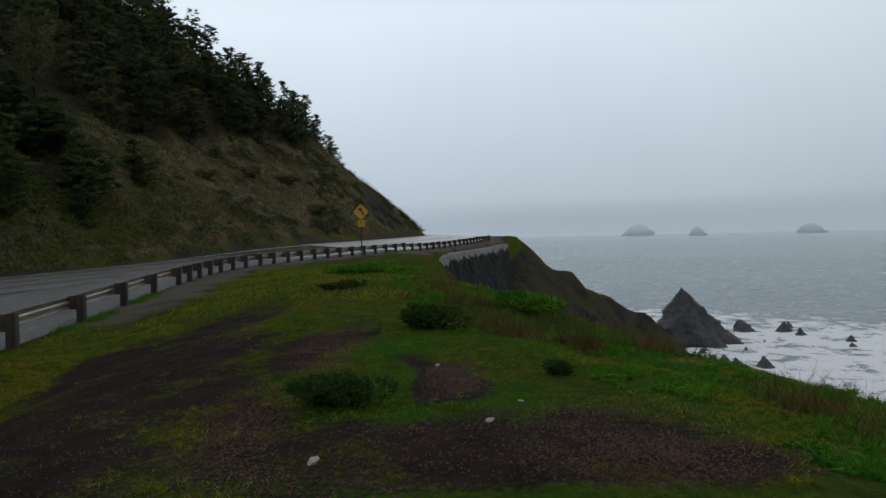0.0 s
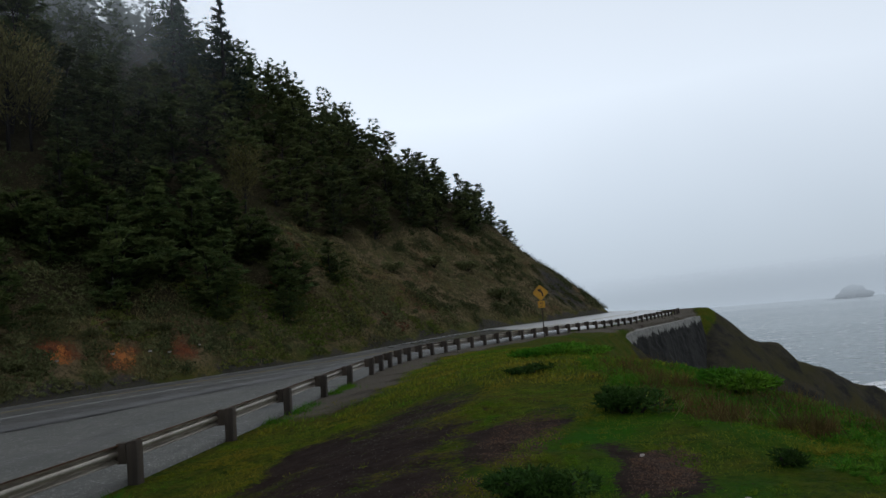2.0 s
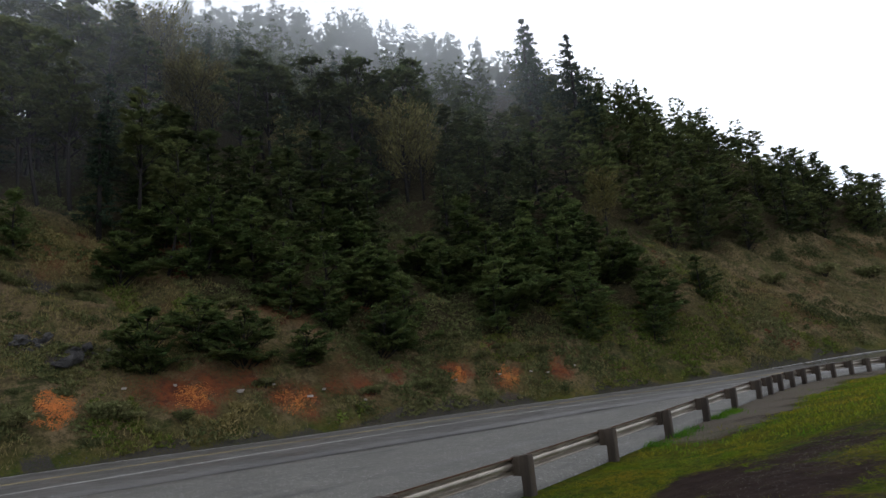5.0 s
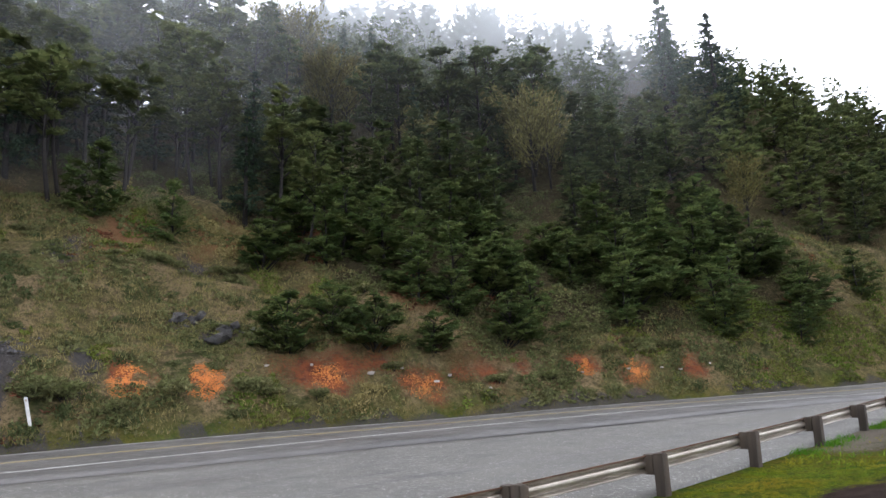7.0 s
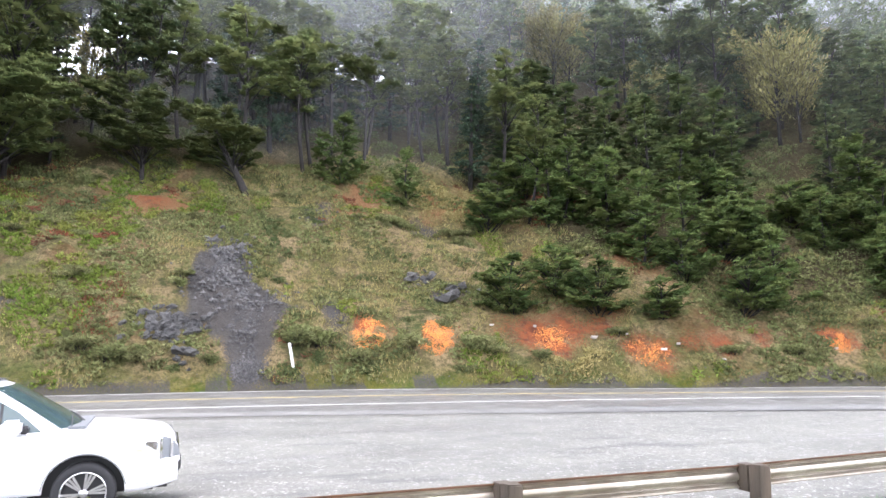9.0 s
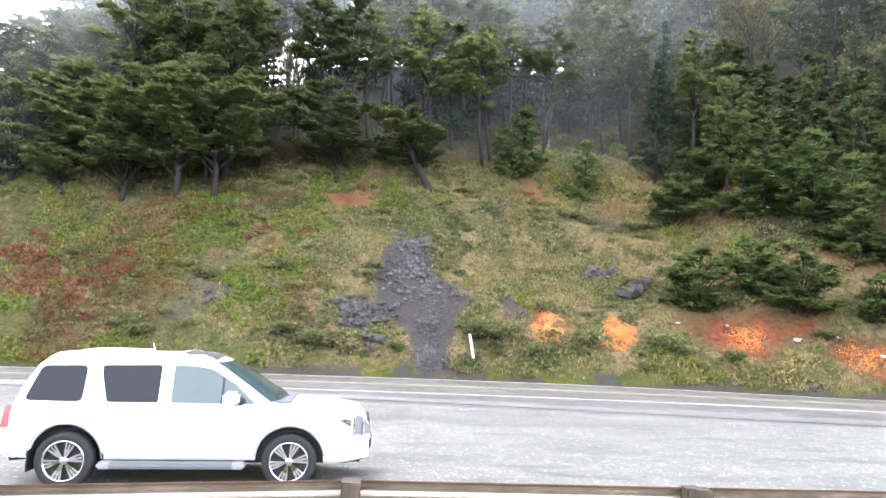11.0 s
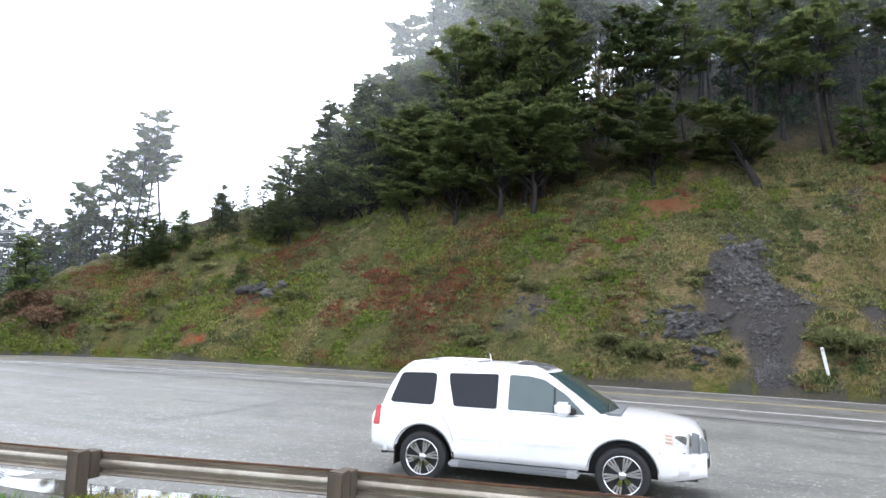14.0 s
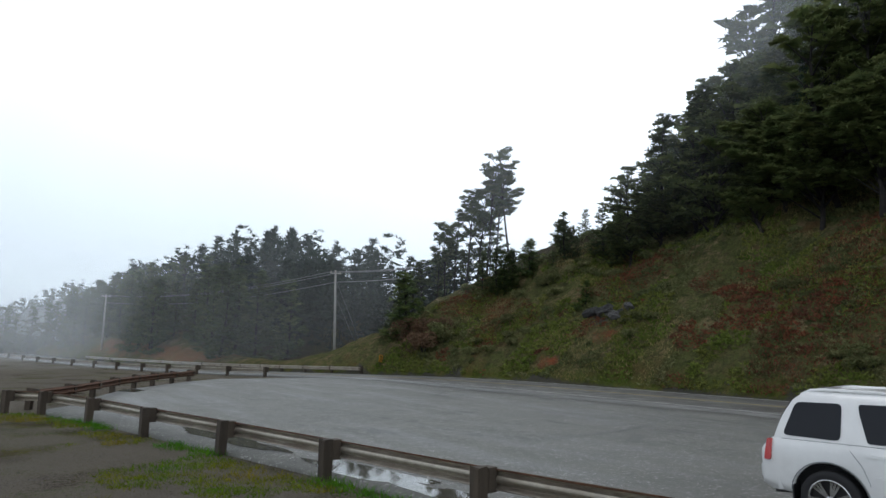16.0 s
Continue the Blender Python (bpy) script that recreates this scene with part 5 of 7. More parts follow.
def far_wood(name, places, label, material, quads=340, size=0.5, cone=False):
    """The crowns and stems of the trees too far off to tell apart, in one mesh."""
    rng = np.random.default_rng(5)
    kinds = []
    for s in range(6):
        h, cc, rr = 11.0, [], []
        for k in range(quads // 9):
            t = (0.03 if cone else 0.2) + (0.97 if cone else 0.8) * rng.uniform() ** 1.15
            R = (2.6 * (1.04 - t) ** 0.75 if cone or s % 3 == 0 else 3.2 * (1.05 - t) ** 0.42) * rng.uniform(0.45, 1.0)
            a = rng.uniform(0, 6.283)
            cc.append((math.cos(a) * R, math.sin(a) * R, h * t - 0.1 * R))
            rr.append(rng.uniform(0.4, 0.8))
        kinds.append(clumps(rng, np.array(cc), np.array(rr), 9, size, 0.4, 0.36))
    C, U, V = [], [], []
    for x, y, s in places:
        c, u, v = kinds[rng.integers(6)]
        a = rng.uniform(0, 6.283)
        R = np.array([[math.cos(a), -math.sin(a), 0], [math.sin(a), math.cos(a), 0], [0, 0, 1]])
        C.append((c @ R.T) * s + np.array([x, y, float(height(x, y)) - 0.3]))
        U.append((u @ R.T) * s), V.append((v @ R.T) * s)
        z0 = float(height(x, y))
        C.append(np.array([[x, y, z0 + 4.0 * s], [x, y, z0 + 4.0 * s]]))
        U.append(np.array([[0, 0, 4.5 * s]] * 2)), V.append(np.array([[0.13, 0, 0], [0, 0.13, 0]]))
        # dense inner boughs, lying flat
        q = 7
        b_, hz_ = rng.uniform(0, 6.28, q), (np.arange(q) + rng.uniform(0, 1, q)) / q
        r_in = (2.0 * (1.05 - hz_) * s)[:, None]
        C.append(np.stack([np.full(q, x), np.full(q, y), z0 + (1.0 + 9.0 * hz_ if cone else 3.0 + 7.2 * hz_) * s], 1) + rng.normal(size=(q, 3)) * 0.25)
        U.append(np.stack([np.cos(b_), np.sin(b_), rng.normal(size=q) * 0.25], 1) * r_in)
        V.append(np.stack([-np.sin(b_), np.cos(b_), rng.normal(size=q) * 0.25], 1) * r_in * 0.7)
    ob = new(name, leaf_mesh(name, np.concatenate(C), np.concatenate(U), np.concatenate(V), material))
    return tagged(ob, label, "forest", kind="stuff")


far_wood("hill_forest", [p for p in FAR if p[1] > -68], "dense dark conifer forest on the upper hillside", M_PINE, 405, 0.34)
far_wood("valley_forest", [p for p in FAR if -160 < p[1] <= -68], "dark conifer forest in mist beyond the road bend", M_MISTY, 720, 0.32)
far_wood("valley_forest", [p for p in FAR if p[1] <= -160][::2], "conifer forest fading into mist down the valley", M_MISTY, 300, 0.36, True)


# ---- low growth, scattered too thickly to count ----
def on_ground(x, y, dz=0.0):
    return np.stack([x, y, height(x, y) + dz], 1)


def tufts(name, pts, per, length, width, spread, material, label, seed=1, upright=1.2, category="grass"):
    rng = np.random.default_rng(seed)
    n = len(pts) * per
    base = np.repeat(pts, per, 0) + np.concatenate([rng.normal(size=(n, 2)) * spread, np.zeros((n, 1))], 1)
    d = unit(np.concatenate([rng.normal(size=(n, 2)) * 0.6, np.full((n, 1), upright)], 1))
    L = length * rng.uniform(0.5, 1.4, (n, 1))
    side = unit(np.cross(d, rng.normal(size=(n, 3)))) * width * rng.uniform(0.6, 1.3, (n, 1))
    ob = new(name, leaf_mesh(name, base + d * L * 0.8, d * L, side, material))
    return tagged(ob, label, category, kind="stuff")


def hill_points(rng, n, y0, y1, w0, w1):
    y = rng.uniform(y0, y1, n)
    w = rng.uniform(w0, w1, n)
    x = x_edge(y, FOOT) - w * np.interp(y, _ty, _SL)
    return x, y, w


rs = np.random.default_rng(41)
bare = lambda x, y: np.maximum(blobs(x, y, RED) > 0.55, np.maximum(fan(x, y), blobs(x, y, [(-36.2, -5.4, 1.2, 1.3)])) > 0.55)
x, y, w = hill_points(rs, 90000, -52, 62, 0.25, 24)
k_ = w < np.interp(y, [-75, -40, -10, 5, 13, 20, 30, 45, 62], [11, 15, 19, 22, 22, 11, 8, 8, 16])
x, y, w = x[k_], y[k_], w[k_]
f1, f2 = fbm(x, y, 5.0, 3, 71), fbm(x, y, 2.4, 3, 72)
ok = ~bare(x, y)
dry = ok & (f1 > np.where(y < -10, 0.25, -0.05)) & (f2 > -0.5)
rust = ok & (fbm(x, y, 6.0, 3, 75) > 0.3) & (y < -8)
tufts("dry_grass", on_ground(x, y)[dry][:17000], 5, 0.13, 0.018, 0.18, M_DRY, "pale dry grass tufts on the hillside", 2)


def herb_mats(name, sel, r, per, size, material, label, seed):
    """Low cushions of leaves and moss covering the slope."""
    rng = np.random.default_rng(seed)
    p = on_ground(x, y, 0.02)[sel]
    c, u, v = clumps(rng, p, r * rng.uniform(0.5, 1.3, len(p)), per, size, 0.9, 0.5)
    return tagged(new(name, leaf_mesh(name, c, u, v, material)), label, "herbs", kind="stuff")


f3 = fbm(x, y, 3.4, 4, 73)
zone = sstep(-4, -12, y) + 0.6 * sstep(20, 30, y)
lush_h = ok & (f3 > 0.38 - 0.42 * zone + 0.5 * sstep(-4, 2, y) * sstep(6, 10, w)) & (f2 > -0.4)
olive_h = ok & ~lush_h & (f1 < 0.2) & (f2 > -0.2)
wine = ok & (fbm(x, y, 2.2, 3, 76) + 1.1 * blobs(x, y, [(-36.6, -24.0, 2.6, 6.0), (-36.0, -35.5, 1.0, 2.4)]) > 0.95)
herb_mats("green_herbs", np.flatnonzero(lush_h & ~wine)[:14000], 0.28, 8, 0.1, M_HERB, "bright green herbs and moss in patches on the hillside", 5)
herb_mats("olive_herbs", np.flatnonzero(olive_h & ~wine)[:11000], 0.28, 8, 0.1, M_SHRUB, "olive-green herbs on the hillside", 3)
herb_mats("dead_fern", np.flatnonzero(wine)[:3600], 0.24, 7, 0.08, M_BRACKEN, "rust-red dead fern in patches on the bank", 7)
tufts("bracken", on_ground(x, y)[rust][:5000], 6, 0.10, 0.03, 0.22, M_BRACKEN, "rust-brown dead bracken on the bank", 4, 0.6)
x, y, w = hill_points(rs, 9000, 46, 145, 0.6, 20)
tufts("bank_grass", on_ground(x, y), 5, 0.13, 0.035, 0.4, M_BANKG, "coarse dry grass on the far bank", 6, 1.0)



def scrub(name, places, material, label, seed):
    """Low rounded mounds of leaves hugging the slope, many in one mesh."""
    rng = np.random.default_rng(seed)
    C, U, V = [], [], []
    for x, y, r in places:
        n = int(70 + 190 * r)
        a, q = rng.uniform(0, 6.283, n), rng.uniform(0, 1, n) ** 0.6
        px_ = x + np.cos(a) * q * r * (1 + 0.3 * np.sin(2 * a + x))
        py_2 = y + np.sin(a) * q * r * 1.5 * (1 + 0.25 * np.sin(3 * a + y))
        pz_ = height(px_, py_2) + 0.5 * r * (1 - q ** 2) * rng.uniform(0.3, 1.0, n) + 0.03
        d = unit(np.stack([np.cos(a) * q, np.sin(a) * q, np.full(n, 0.7)], 1) + 0.5 * rng.normal(size=(n, 3)))
        s = rng.uniform(0.05, 0.12, (n, 1))
        C.append(np.stack([px_, py_2, pz_], 1)), U.append(d * s), V.append(unit(np.cross(d, rng.normal(size=(n, 3)))) * s * 0.55)
    ob = new(name, leaf_mesh(name, np.concatenate(C), np.concatenate(U), np.concatenate(V), material))
    return tagged(ob, label, "scrub", kind="stuff")


x, y, w = hill_points(rs, 3600, -52, 62, 0.4, 30)
k1 = fbm(x, y, 7.0, 3, 171)
ok = ~bare(x, y)
near_w = w < np.interp(y, *TREE_W) + 3
r_ = 0.22 + 0.55 * rs.uniform(0, 1, len(x)) ** 2
under = ok & (w > np.interp(y, *TREE_W) + 1.0) & (y < 44)
scrub("undergrowth", list(zip(x[under], y[under], r_[under] + 0.35))[:420], M_SCRUB, "dark green undergrowth below the pines", 183)
for nm, sel, mt, lb in (("green_scrub", k1 > 0.28, M_SCRUB, "dark green low scrub in mounds on the hillside"), ("olive_scrub", (k1 < 0.28) & (k1 > 0.12), M_SHRUB, "olive-green low scrub on the hillside"), ("brown_scrub", k1 < -0.75, M_DRY, "straw-coloured dead scrub in mounds on the hillside")):
    m_ = sel & ok & near_w
    scrub(nm, list(zip(x[m_], y[m_], r_[m_]))[:300], mt, lb, 181)

x, y, w = hill_points(rs, 700, 50, 135, 0.8, 16)
m_ = fbm(x, y, 9.0, 3, 191) > 0.0
scrub("far_scrub", list(zip(x[m_], y[m_], 0.4 + 0.8 * rs.uniform(0, 1, int(m_.sum())) ** 2))[:300], M_SCRUB, "dark green scrub on the far grassy slope", 193)

# low shrubs and brush on the cut bank, in loose patches
x, y, w = hill_points(rs, 74, -50, 48, 0.8, 17)
for xi, yi, wi in zip(x, y, w):
    if wi > float(np.interp(yi, *TREE_W)) + 2:
        continue
    k = "shrub" if fbm(np.array([xi]), np.array([yi]), 9.0, 2, 77)[0] > -0.2 else "brush"
    for _ in range(int(rs.integers(2, 6))):
        xa, ya = xi + rs.normal() * 0.7, yi + rs.normal() * 1.2
        if not bare(np.array([xa]), np.array([ya]))[0]:
            plant(k, xa, ya, float(rs.uniform(0.35, 0.8)), None, "shrubs on the cut bank", -0.12)
for xa, ya, sc in ((-34.6, 0.3, 1.1), (-34.4, 1.7, 1.0), (-35.0, 1.0, 0.9), (-34.0, 6.2, 0.9), (-33.6, 9.6, 0.9), (-33.4, 10.3, 0.8), (-32.6, 12.6, 0.7), (-33.6, 3.6, 0.7), (-34.2, -8.0, 1.0), (-34.6, -9.0, 0.9), (-33.8, -3.4, 0.6), (-33.2, 17.4, 0.6), (-31.2, 23.0, 0.7), (-30.6, 26.6, 0.7)):
    plant("shrub", xa, ya, sc, None, "shrubs on the cut bank", -0.1)

# the knoll: turf, taller grass by the cliff, coastal bushes
def turf_points(rng, n, x0, x1, y0, y1):
    x, y = rng.uniform(x0, x1, n), rng.uniform(y0, y1, n)
    off = x - np.interp(y, _ty, _XC)
    d = np.maximum(blobs(x, y, TRACK), blobs(x, y, BARE))
    d = np.maximum(d, shoulder(x, y)) * 0.75 + 0.2 * fbm(x, y, 1.2, 3, 51)
    keep = (x > x_rail(y) + 0.25) & (off < 1.0) & (d < rng.uniform(0.33, 0.43, n) + 0.3 * rng.uniform(0, 1, n) ** 8)
    return x[keep], y[keep], off[keep]


x, y, off = turf_points(rs, 30000, -9.5, 6.5, 0.6, 14)
sel = fbm(x, y, 1.5, 3, 81) + 0.25 * np.clip(off + 2.0, 0, 2) > -0.6
tufts("turf", on_ground(x, y)[sel], 7, 0.017, 0.0035, 0.05, M_TURF, "short mossy green turf on the knoll", 8, 0.7)


def grass_cushions(name, x, y, r, per, size, material, label, seed):
    """Soft round tussocks of fine grass."""
    rng = np.random.default_rng(seed)
    c, u, v = clumps(rng, on_ground(x, y, 0.01), r * rng.uniform(0.4, 1.3, len(x)), per, size, 0.8, 0.12)
    return tagged(new(name, leaf_mesh(name, c, u, v, material)), label, "grass", kind="stuff")


k_ = (off < -1.5) & (fbm(x, y, 0.9, 3, 83) > 0.35)
grass_cushions("turf_tussocks", x[k_][:2600], y[k_][:2600], 0.07, 16, 0.03, M_TURF, "small tussocks of short green grass in the turf", 18)
x, y, off = turf_points(rs, 9000, -13, 4, 14, 40)
tufts("turf", on_ground(x, y), 5, 0.06, 0.014, 0.12, M_TURF, "short green turf along the verge", 9, 0.9)
x, y, off = turf_points(rs, 9000, -3, 6.5, 0.6, 20)
lush = (off > -3.0) & (fbm(x, y, 1.2, 3, 84) > -0.35)
grass_cushions("cliff_grass", x[lush], y[lush], 0.13, 20, 0.055, M_LUSH, "lush green grass in tussocks along the cliff edge", 10)
x, y = rs.uniform(-8.6, 4, 24000), rs.uniform(-28, 2, 24000)
patchy = (x > x_rail(y) + 0.2) & (fbm(x, y, 2.2, 3, 86) + 0.9 * np.exp(-np.abs(x - x_rail(y) - 0.5)) > 0.42)
tufts("turf", on_ground(x, y)[patchy], 6, 0.045, 0.01, 0.07, M_TURF, "patchy turf along the guard rail", 11, 0.8)
rx = rs.uniform(0, 1, 900)
ypl = rs.uniform(-26, 24, 900)
tufts("rail_grass", on_ground(x_rail(ypl) + 0.05 + 0.5 * rx ** 2, ypl)[fbm(x_rail(ypl), ypl, 2.0, 2, 88) > 0.0], 14, 0.09, 0.008, 0.1, M_LUSH, "grass tufts at the feet of the rail posts", 12, 1.0)
st = [(3.9, 6.6), (4.1, 6.9), (4.3, 6.2), (3.1, 4.2), (3.3, 3.9), (0.3, 9.6), (0.7, 10.2), (0.1, 10.6), (1.3, 9.2), (0.9, 8.6)]
tufts("dead_stalks", on_ground(np.array([a for a, b in st]), np.array([b for a, b in st])), 14, 0.2, 0.004, 0.14, M_DRY, "dry brown stalks standing in the grass", 13, 1.1)


def bush_at(x, y, h, spread, count, size, material, label, seed):
    ob = thing_tree("bush", shrub(seed, h, spread, count, size, material), label, "bush")
    ob.location = (x, y, float(height(x, y)) - 0.05)
    return ob


bush_at(-0.98, 5.35, 0.36, 0.55, 2600, 0.035, M_LUSHD, "dark green leafy coastal bush on the turf", 201)
bush_at(-0.35, 9.7, 0.42, 0.62, 2000, 0.045, M_LUSHD, "low dark green coastal bush", 202)
bush_at(1.3, 12.3, 0.42, 1.0, 2200, 0.06, M_LUSH, "bright green bush at the cliff edge", 203)
bush_at(1.1, 6.6, 0.2, 0.26, 700, 0.025, M_LUSHD, "small dark tuft of leaves in the grass", 205)
bush_at(-2.9, 16.4, 0.25, 0.7, 700, 0.06, M_LUSHD, "low dark patch of leaves in the turf", 206)
bush_at(-2.6, 22.5, 0.45, 1.9, 5200, 0.06, M_LUSH, "green grassy hump on the shoulder of the verge", 207)
cl = np.array([(0.5, 10.6, 0.7), (0.9, 9.4, 0.5), (-0.4, 17.5, 1.1), (2.0, 10.9, 0.7), (0.4, 12.6, 0.7), (1.7, 8.6, 0.4), (3.4, 5.6, 0.5), (3.9, 4.4, 0.5), (-0.2, 14.4, 0.6), (2.9, 9.2, 0.6)])
pk = rs.integers(0, len(cl), 520)
xd, yd = cl[pk, 0] + rs.normal(size=520) * cl[pk, 2] * 0.5, cl[pk, 1] + rs.normal(size=520) * cl[pk, 2] * 0.7
tufts("dead_grass", on_ground(xd, yd), 9, 0.16, 0.006, 0.06, M_HEATH, "long brown dead grass along the cliff edge", 21, 1.1)
for i, (az, d, s) in enumerate(((147.5, 56, 1.7), (148.3, 58, 1.9), (146.8, 57.5, 1.6), (145.8, 56.5, 1.3))):
    x, y = polar(az, d)
    bush_at(x, y, 1.9 * s / 1.6, 1.9 * s / 1.6, 1800, 0.12, M_THICKET if i < 3 else M_SHRUB, "rusty leafless thicket at the foot of the hill", 220 + i)


# ---- stones ----
def rock_mesh(seed, sub=2, rough=0.35, flat=0.7, material=None):
    bm = bmesh.new()
    bmesh.ops.create_icosphere(bm, subdivisions=sub, radius=1.0)
    rng = random.Random(seed)
    off = Vector((rng.uniform(-50, 50), rng.uniform(-50, 50), rng.uniform(-50, 50)))
    for v in bm.verts:
        n = noise.noise(v.co * 1.1 + off) + 0.5 * noise.noise(v.co * 2.7 + off)
        v.co *= 1 + rough * n
        v.co.z *= flat
        v.co = Vector([round(q * 1.9) / 1.9 * 0.8 + q * 0.2 for q in v.co])
    me = bpy.data.meshes.new("rock")
    bm.to_mesh(me)
    bm.free()
    me.materials.append(material or M_ROCK)
    return me


ROCKS = [rock_mesh(i, 2, 0.55, 0.75) for i in range(6)]
PALE = [rock_mesh(20 + i, 1, 0.3, 0.7, M_PALE) for i in range(3)]


def outcrop(x, y, n, spread, size, label, seed):
    """A heap of broken slate lying on the slope."""
    rng = random.Random(seed)
    root = new("rock_outcrop")
    tagged(root, label, "rocks")
    for i in range(n):
        rx_, ry_ = x + rng.gauss(0, spread[0]), y + rng.gauss(0, spread[1])
        s = size * rng.uniform(0.35, 1.0) * (1.6 if i < 3 else 1)
        ob = new("rock", ROCKS[rng.randrange(6)])
        ob.parent = root
        ob.matrix_basis = Matrix.Translation((rx_, ry_, float(height(rx_, ry_)) + 0.1 * s)) @ Euler((rng.uniform(-0.4, 0.4), 0.5 + rng.uniform(-0.3, 0.3), rng.uniform(0, 6.28))).to_matrix().to_4x4() @ Matrix.Diagonal((s, s * rng.uniform(0.7, 1.3), s * 0.75, 1))
    return root


outcrop(-42.6, -3.6, 46, (0.7, 0.9), 0.24, "broken dark slate at the top of the scree", 1)
outcrop(-39.3, -2.6, 46, (1.4, 1.6), 0.13, "loose dark slate rubble on the scree", 2)
outcrop(-36.0, -5.4, 95, (0.5, 0.9), 0.3, "dark jagged slate outcrop on the bank", 3)
outcrop(-38.7, 9.7, 10, (0.5, 0.7), 0.5, "dark slate slab breaking through the grass", 4)
outcrop(-40.5, 8.4, 8, (0.4, 0.7), 0.35, "dark slate rocks on the slope", 5)
outcrop(-37.2, -34.6, 9, (0.5, 0.7), 0.55, "grey rock outcrop on the grassy slope", 6)
outcrop(-36.6, -14.4, 18, (0.6, 0.8), 0.16, "dark shale rubble in the grass", 7)
outcrop(-46.2, 2.3, 18, (0.9, 0.8), 0.16, "dark shale rubble high on the slope", 8)
outcrop(-34.3, 49.6, 7, (0.5, 0.9), 0.9, "smooth grey boulder among the bushes", 9)
outcrop(-34.2, -4.6, 8, (0.3, 0.4), 0.3, "pale wet rocks at the foot of the bank", 10)


def rubble(name, places, n, size, material, label, seed):
    """Small angular lumps strewn over spots of the plan, in one mesh."""
    rng = np.random.default_rng(seed)
    base = np.array([(1, 0, -0.4), (-1, 0, -0.4), (0, 1, -0.4), (0, -1, -0.4), (0, 0, 1)], float)
    tri = np.array([(0, 2, 4), (2, 1, 4), (1, 3, 4), (3, 0, 4)])
    V, T = [], []
    k = 0
    for cx, cy, rx_, ry_ in places:
        for _ in range(n):
            a = rng.uniform(0, 6.283)
            r = rng.uniform(0, 1) ** 0.7 * (1 + 0.12 * math.sin(2 * a + cx) + 0.08 * math.sin(5 * a + cy)) * rng.uniform(0.85, 1.15)
            x, y = cx + math.cos(a) * r * rx_, cy + math.sin(a) * r * ry_
            s = size * rng.uniform(0.4, 1.3)
            V.append(base * s * rng.uniform(0.5, 1.2, (5, 1)) * np.array([1, 1, 0.7]) + np.array([x, y, float(height(x, y)) + 0.25 * s]))
            T.append(tri + k)
            k += 5
    me = bpy.data.meshes.new(name)
    me.from_pydata(np.concatenate(V).tolist(), [], np.concatenate(T).tolist())
    me.materials.append(material)
    return tagged(new(name, me), label, "rubble", kind="stuff")


rubble("orange_rubble", RED[1:3], 1900, 0.042, M_ORANGE, "bright orange crumbled rock on the bank", 1)
rubble("orange_rubble", [(-33.7, 13.8, 0.8, 1.0), (-32.1, 18.6, 0.8, 1.0), (-29.0, 32.0, 0.7, 0.9), (-30.5, 29.0, 0.6, 0.6)], 900, 0.04, M_ORANGE, "orange-red crumbled soil sliding to the road", 2)
rubble("shale_rubble", [(-42.0, -3.4, 1.6, 1.0), (-40.2, -3.2, 1.6, 1.5), (-38.3, -2.3, 1.5, 2.8), (-35.6, -1.9, 2.4, 0.8), (-33.6, -1.6, 0.8, 0.8)], 1000, 0.07, M_SLATE, "fine dark shale on the scree slope", 3)
rubble("slate_blocks", [(-42.0, -3.4, 1.5, 0.9), (-40.2, -3.2, 1.5, 1.4), (-38.3, -2.3, 1.4, 2.7)], 130, 0.17, M_SLATE, "broken slate blocks strewn over the scree", 13)
rubble("gravel", BARE, 3400, 0.012, M_GRAVEL, "small brown stones strewn thickly on the bare ground", 4)
rubble("gravel", TRACK[:3], 1500, 0.008, M_CHIPS, "fine grit on the bare wheel track", 14)
rubble("gravel", [(-2.5, -9, 2.8, 5), (-1.0, -15, 3.4, 6), (-3.6, -12, 1.4, 6)], 3200, 0.014, M_CHIPS, "small stones strewn on the bare ground by the rail", 5)
verge_spots = [(float(x_edge(yy, FOOT)) - 0.2, yy, 0.7, 1.6) for yy in range(-34, 42, 3)]
rubble("verge_stones", verge_spots, 26, 0.05, M_ROCK, "stones fallen onto the verge under the bank", 6)
for i, (x, y, s) in enumerate(((-33.4, 16.1, 0.16), (-32.2, 20.4, 0.12), (-32.0, 19.4, 0.12), (-34.6, 13.2, 0.1), (-29.3, 31.6, 0.1), (-28.4, 33.6, 0.1), (-27.3, 36.8, 0.09), (-35.0, 10.9, 0.1), (-31.0, 22.3, 0.1), (-27.8, 34.6, 0.09), (-30.2, 28.6, 0.1), (-33.2, 17.9, 0.1))):
    ob = new("stone", PALE[i % 3])
    ob.matrix_basis = Matrix.Translation((x, y, float(height(x, y)) + 0.5 * s)) @ Matrix.Rotation(i * 1.3, 4, "Z") @ Matrix.Diagonal((s, s * 1.3, s, 1))
    tagged(ob, "pale stone lying on the red bank", "stone", "pale stones")
for i, (x, y, s) in enumerate(((-1.0, 3.9, 0.045), (0.3, 4.6, 0.03), (0.62, 5.4, 0.022), (-0.2, 7.0, 0.03))):
    ob = new("stone", PALE[i % 3])
    ob.matrix_basis = Matrix.Translation((x, y, float(height(x, y)) + 0.3 * s)) @ Matrix.Rotation(i * 2.1, 4, "Z") @ Matrix.Diagonal((s, s * 1.5, s * 0.7, 1))
    tagged(ob, "pale stone lying on the gravel", "stone", "pale stones")


